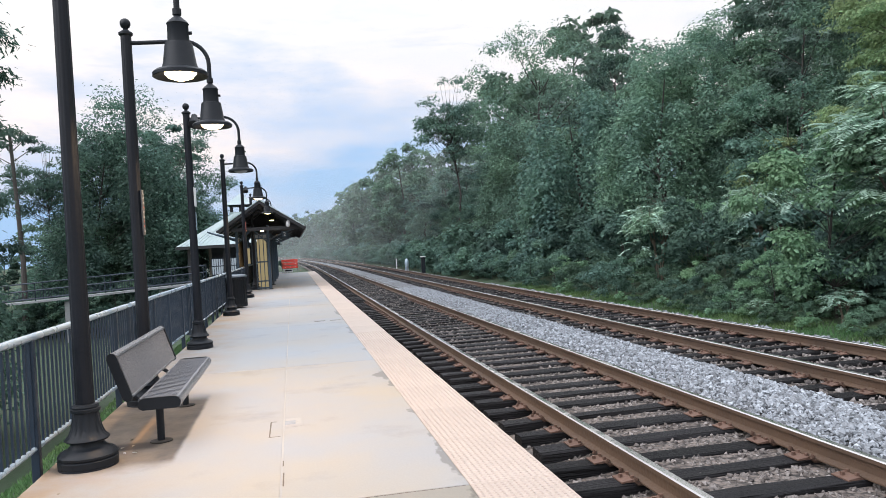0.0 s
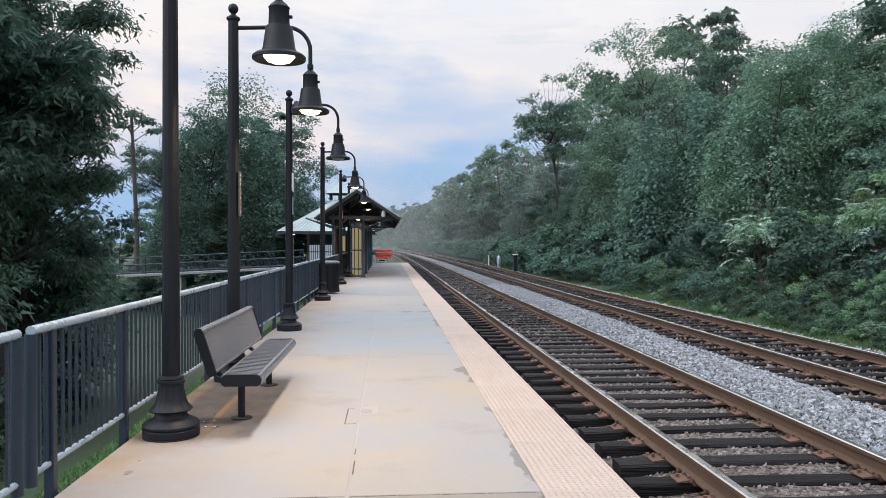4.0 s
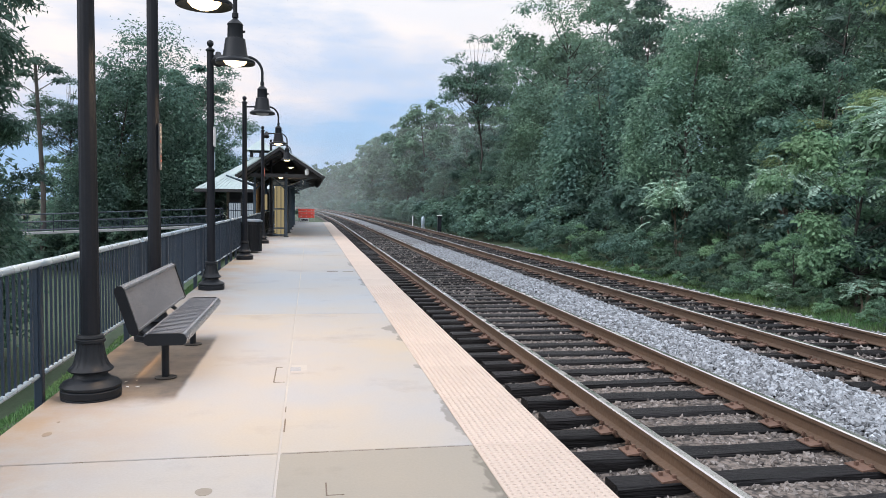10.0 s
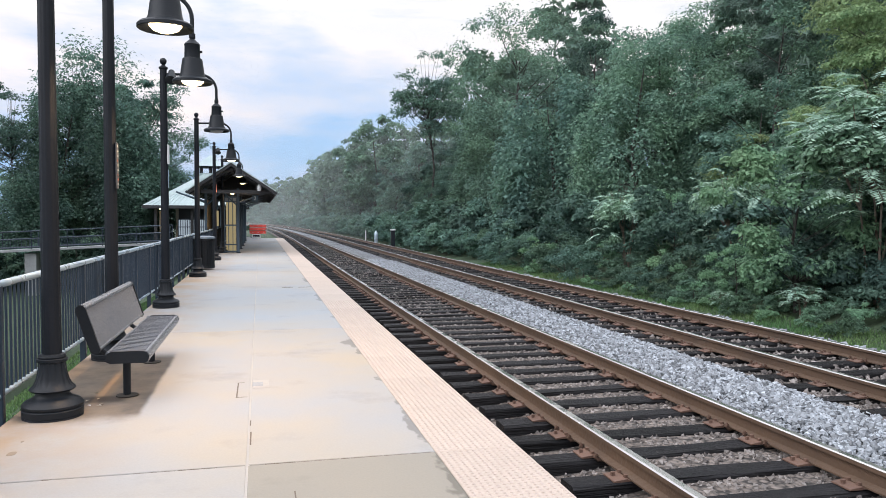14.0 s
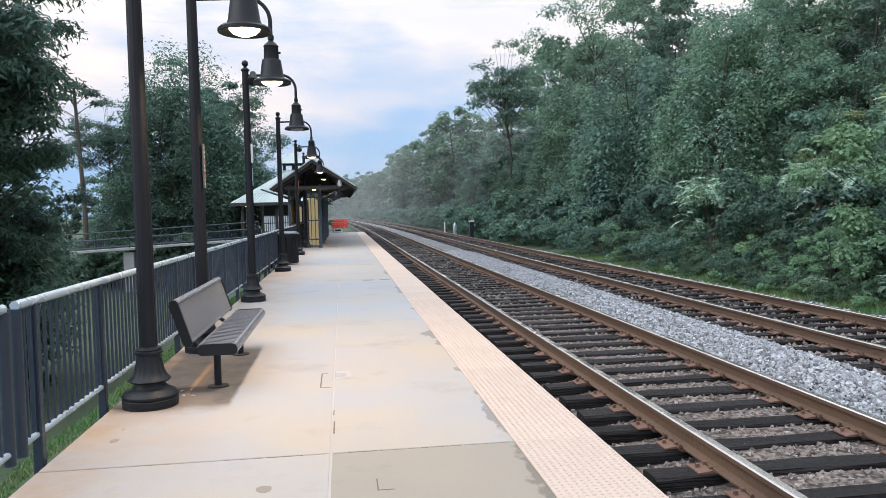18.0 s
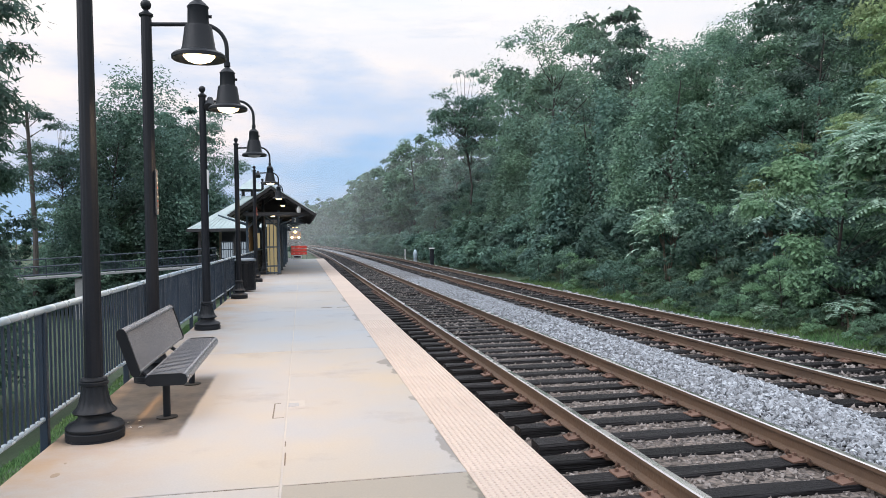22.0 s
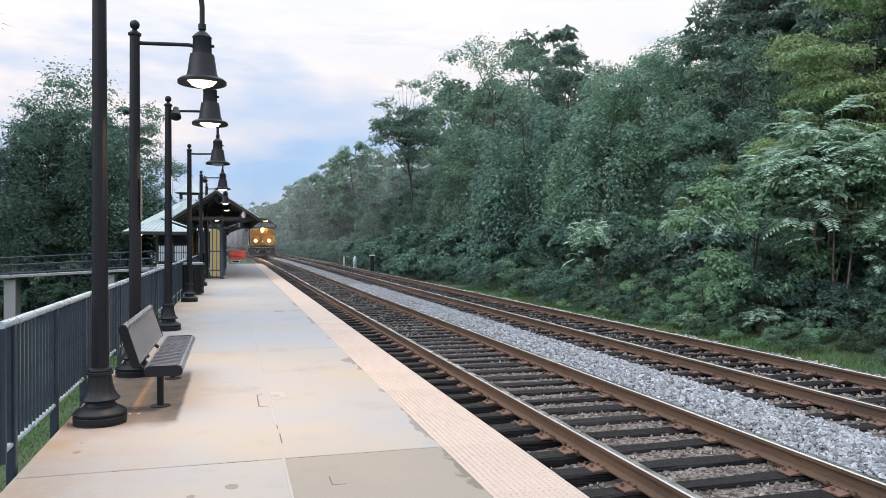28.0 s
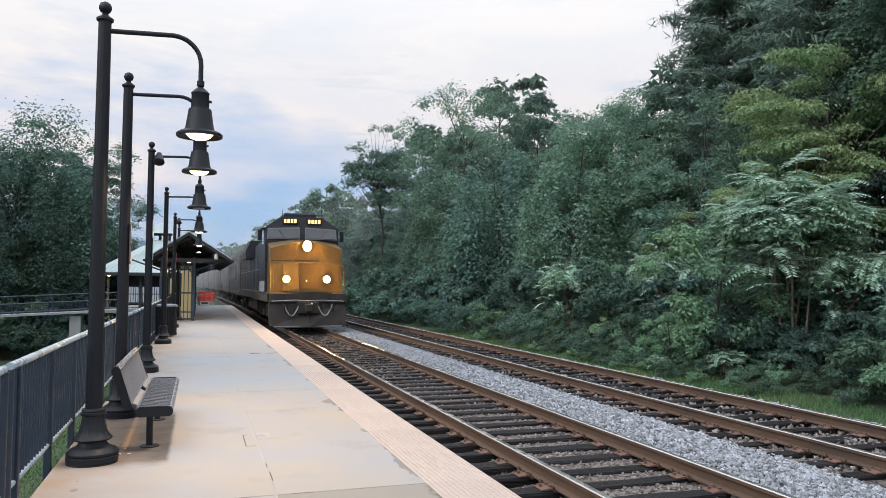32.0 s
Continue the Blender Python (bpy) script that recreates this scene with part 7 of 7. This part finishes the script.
    part("front_rail", Form().tube([(-1.42, 0.62, 2.45), (-0.9, 0.6, 2.62), (0.9, 0.6, 2.62), (1.42, 0.62, 2.45)], 0.02, 6), M["loco_yellow"], lo)
    # headlight pair in the nose top
    hl = part("headlight", Form().box(-0.22, 0.90, 3.12, 0.22, 1.2, 3.50, 0.05), M["black"], lo)
    part("glow_dish", Form().lathe([(0.0, 0.002), (0.15, -0.004), (0.185, -0.02), (0.20, -0.015), (0.19, 0.03)], 24, axis="y"), M["glow_dish"], hl, "amber dish painted with the glow round the lamp", at=(0, 0.892, 3.30))
    for z in (3.23, 3.38):
        part("headlight_lens", Form().lathe([(0.0, -0.17), (0.07, -0.155), (0.115, -0.10), (0.128, -0.006)], 16, (0, 0.885, z), axis="y"), M["head"], hl, "bright headlight")
    part("marker_light", Form().lathe([(0.0, -0.02), (0.03, 0.0)], 10, (0.0, 1.0, 1.92), axis="y"), M["number_glow"], lo)
    # front platform, plow, coupler, hoses
    part("anticlimber", Form().box(-1.5, 0.45, 1.05, 1.5, 1.2, 1.45, 0.04), M["loco_grime"], lo)
    part("yellow_sill", Form().box(-0.75, 0.43, 1.46, 0.95, 0.5, 1.56, 0.01), M["loco_yellow"], lo)
    f = Form().add([(-1.5, 0.55, 1.05), (1.5, 0.55, 1.05), (1.48, 0.35, 0.16), (0.0, 0.05, 0.14), (-1.48, 0.35, 0.16), (-1.5, 0.75, 1.05), (1.5, 0.75, 1.05), (1.48, 0.55, 0.16), (0, 0.25, 0.14), (-1.48, 0.55, 0.16)],
                   [(0, 1, 2, 3, 4), (5, 9, 8, 7, 6), (0, 4, 9, 5), (1, 6, 7, 2), (2, 7, 8, 3), (3, 8, 9, 4), (0, 5, 6, 1)])
    part("snow_plow", f, M["loco_grime"], lo, "grimy pointed snow plough")
    part("coupler", Form().box(-0.14, -0.15, 0.72, 0.14, 0.6, 1.02, 0.04).box(-0.2, -0.3, 0.7, 0.12, -0.1, 1.04, 0.05), M["loco_grime"], lo, "cast knuckle coupler")
    for sx in (-1, 1):
        part("air_hose", Form().tube([(sx * 0.35 + sx * 0.1 * i, 0.34 - 0.05 * math.sin(i * 0.6), 1.0 - 0.45 * math.sin(i * math.pi / 6)) for i in range(7)], 0.028, 6), M["grey_paint"], lo, "looped grey air hose")
    for k in range(5):
        x = -1.2 + 0.6 * k
        part("plow_rib", Form().prism([(0.52 - 0.02, 1.0), (0.30 - 0.18 * (1 - abs(x) / 1.4), 0.20), (0.36 - 0.18 * (1 - abs(x) / 1.4), 0.20), (0.56, 1.0)], x - 0.025, x + 0.025, "x"), M["loco_grime"], lo)
    part("plow_edge", Form().box(-1.3, 0.12, 0.10, 1.3, 0.30, 0.17, 0.02), M["loco_grey"], lo, "worn pale lower edge of the plough")
    part("coupler_pocket", Form().box(-0.42, 0.30, 0.62, 0.42, 0.60, 1.10, 0.04), M["loco_grime"], lo)
    part("uncoupling_lever", Form().tube([(-1.4, 0.36, 1.12), (-0.5, 0.30, 1.16), (0.0, 0.22, 1.14), (0.5, 0.30, 1.16), (1.4, 0.36, 1.12)], 0.018, 6), M["grey_paint"], lo, "bent grey uncoupling lever")
    for x in (-0.95, -0.82, 0.82, 0.95):
        part("cable", Form().tube([(x, 0.42, 1.30), (x, 0.33, 1.12), (x + 0.03, 0.32, 0.82), (x + 0.06, 0.38, 0.70)], 0.022, 6), M["black"], lo, "black jumper cable")
    for sx in (-1, 1):
        part("step_plate", Form().box(sx * 1.15 - 0.32, 0.58, 0.30, sx * 1.15 + 0.32, 0.62, 1.05, 0.01), M["loco_grime"], lo)
        part("grab_iron", Form().tube([(sx * 1.30, 1.04, 1.75), (sx * 1.30, 0.97, 1.80), (sx * 1.30, 0.97, 2.55), (sx * 1.30, 1.02, 2.60)], 0.016, 6), M["loco_yellow"], lo)
        part("wiper", Form().tube([(sx * 0.75, 2.40, 3.72), (sx * 0.95, 2.45, 4.02)], 0.012, 4), M["black"], lo)
        part("sun_visor", Form().box(sx * 1.53 - 0.12, 2.9, 4.10, sx * 1.53 + 0.12, 3.95, 4.14, 0.01), M["loco_blue"], lo)
    part("cab_step", Form().box(-0.5, 1.00, 2.70, 0.5, 1.06, 2.76, 0.01), M["loco_grime"], lo)
    part("roof_unit", Form().box(-0.7, 3.2, 4.60, 0.7, 4.5, 4.82, 0.05), M["loco_blue"], lo, "low air conditioner housing on the cab roof")
    # long hood behind, narrower than the cab, with roof gear
    part("long_hood", Form().prism([(-0.95, 1.45), (0.95, 1.45), (0.95, 3.95), (0.7, 4.2), (-0.7, 4.2), (-0.95, 3.95)], 5.0, 21.3), M["loco_blue"], lo, "dark blue engine hood")
    for k in range(12):
        for sx in (-1, 1):
            part("hood_door", Form().box(sx * 0.96 - 0.012, 5.6 + k * 1.1, 1.7, sx * 0.96 + 0.012, 6.5 + k * 1.1, 3.4, 0.01), M["loco_blue"], lo)
    part("radiator", Form().prism([(-1.45, 3.3), (1.45, 3.3), (1.5, 3.7), (1.2, 4.35), (-1.2, 4.35), (-1.5, 3.7)], 16.6, 20.8), M["loco_blue"], lo, "flared radiator housing")
    part("brake_hump", Form().box(-1.2, 5.1, 3.5, 1.2, 7.6, 4.4, 0.08), M["loco_blue"], lo)
    part("exhaust", Form().box(-0.35, 11.0, 4.2, 0.35, 12.0, 4.45, 0.04), M["loco_grime"], lo)
    part("horn", Form().tube([(0.0, 4.1, 4.68), (0.0, 3.3, 4.70)], 0.04, 8, 0.09), M["grey_paint"], lo)
    part("antenna", Form().tube([(-0.8, 2.9, 4.6), (-0.8, 2.9, 4.95)], 0.012, 4), M["black"], lo)
    part("grey_band", Form().box(-1.535, 2.45, 1.46, -1.522, 4.98, 1.9), M["grey_paint"], lo)
    return lo


def build_hopper(material, label):
    """A covered hopper wagon with rounded sides, leading end at y = 0."""
    h = thing("hopper_wagon", (0, 0, 0), label, "freight wagon", "train wagons")
    wheel = wheel_forms(0.46).mesh("wheel", M["loco_grime"])
    L = 17.2
    bogie(h, 2.6, 2, 1.78, wheel, 0.46, 2.5)
    bogie(h, L - 2.6, 2, 1.78, wheel, 0.46, 2.5)
    side = [(-1.28, 1.15), (-1.46, 1.6), (-1.55, 2.3), (-1.55, 3.1), (-1.45, 3.75), (-1.1, 4.3), (-0.7, 4.5)]
    outline = side + [(-x, z) for x, z in side[::-1]]
    f = Form()
    n = len(outline)
    secs = [(1.0, 0.94, 2.3), (1.15, 1.0, 1.15), (L - 1.15, 1.0, 1.15), (L - 1.0, 0.94, 2.3)]
    vs = []
    for y, k, zmin in secs:
        vs += [(x * k, y, max(z, zmin) if k < 1 else z) for x, z in outline]
    fs = [(i * n + j, i * n + (j + 1) % n, (i + 1) * n + (j + 1) % n, (i + 1) * n + j) for i in range(3) for j in range(n)] + [tuple(range(n))[::-1], tuple(range(3 * n, 4 * n))]
    f.add(vs, fs)
    part("body", f, material, h, "rounded steel hopper body")
    for y in [1.3 + i * (L - 2.6) / 8 for i in range(9)]:
        f = Form()
        o2 = [(x * 1.02, z) for x, z in outline]
        f.prism(o2[:7], y - 0.05, y + 0.05)
        f.prism(o2[7:], y - 0.05, y + 0.05)
        part("side_rib", f, material, h)
    part("sill", Form().box(-1.45, 0.3, 1.0, -1.25, L - 0.3, 1.25, 0.02).box(1.25, 0.3, 1.0, 1.45, L - 0.3, 1.25, 0.02).box(-1.4, 0.2, 1.0, 1.4, 0.5, 1.25, 0.02).box(-1.4, L - 0.5, 1.0, 1.4, L - 0.2, 1.25, 0.02), M["loco_grime"], h)
    for i in range(3):
        y = 5.2 + i * 3.4
        part("chute", Form().add([(-1.2, y - 1.5, 1.15), (1.2, y - 1.5, 1.15), (1.2, y + 1.5, 1.15), (-1.2, y + 1.5, 1.15), (-0.4, y - 0.35, 0.35), (0.4, y - 0.35, 0.35), (0.4, y + 0.35, 0.35), (-0.4, y + 0.35, 0.35)],
                               [(3, 2, 1, 0), (4, 5, 6, 7), (0, 1, 5, 4), (1, 2, 6, 5), (2, 3, 7, 6), (3, 0, 4, 7)]), M["loco_grime"], h)
    part("roof_walk", Form().box(-0.35, 0.9, 4.52, 0.35, L - 0.9, 4.58, 0.01), M["loco_grime"], h)
    for sx in (-1, 1):
        lad = Form()
        for i in range(8):
            lad.tube([(sx * 1.0, 0.75, 1.3 + i * 0.38), (sx * 1.42, 0.75, 1.3 + i * 0.38)], 0.014, 4)
        part("ladder", lad.tube([(sx * 1.0, 0.75, 1.2), (sx * 1.0, 0.75, 4.2)], 0.016, 4).tube([(sx * 1.42, 0.75, 1.2), (sx * 1.42, 0.75, 4.0)], 0.016, 4), M["loco_grime"], h)
    part("coupler", Form().box(-0.12, -0.25, 0.72, 0.12, 0.4, 1.0, 0.03), M["loco_grime"], h)
    return h


LOCO = build_locomotive()
HOPPERS = [build_hopper(M["hopper_mid"], "weathered grey covered hopper wagon behind the locomotive")]
grey_hopper = build_hopper(M["hopper"], "pale grey covered hopper wagon in the train")
HOPPERS += [grey_hopper] + [copy_thing(grey_hopper, pose(0, 0, 0)) for _ in range(10)]
SPEED, HEAD_AT_END = 16.0, 27.6


def on_track(front, rear):
    """A vehicle's pose from the stations of its leading and trailing bogies."""
    ax, ay, _ = along(TRACK_1, front)
    bx, by, _ = along(TRACK_1, rear)
    return ax, ay, math.degrees(math.atan2(-(bx - ax), by - ay))


def vehicle_rows(offset, lead, trail):
    rows = []
    for i in range(0, 33):
        t = float(i)
        s = HEAD_AT_END + SPEED * (32.0 - t) + offset
        x, y, a = on_track(s + lead, s + trail)
        m = pose(x, y, RAIL_TOP, 0, 0, a) @ pose(0, -lead, 0)
        rows.append((t, m))
    return rows


def motions():
    walk(LOCO, vehicle_rows(0.0, 4.6, 17.6))
    for k, h in enumerate(HOPPERS):
        walk(h, vehicle_rows(22.6 + 17.7 * k, 2.6, 14.6))


motions()
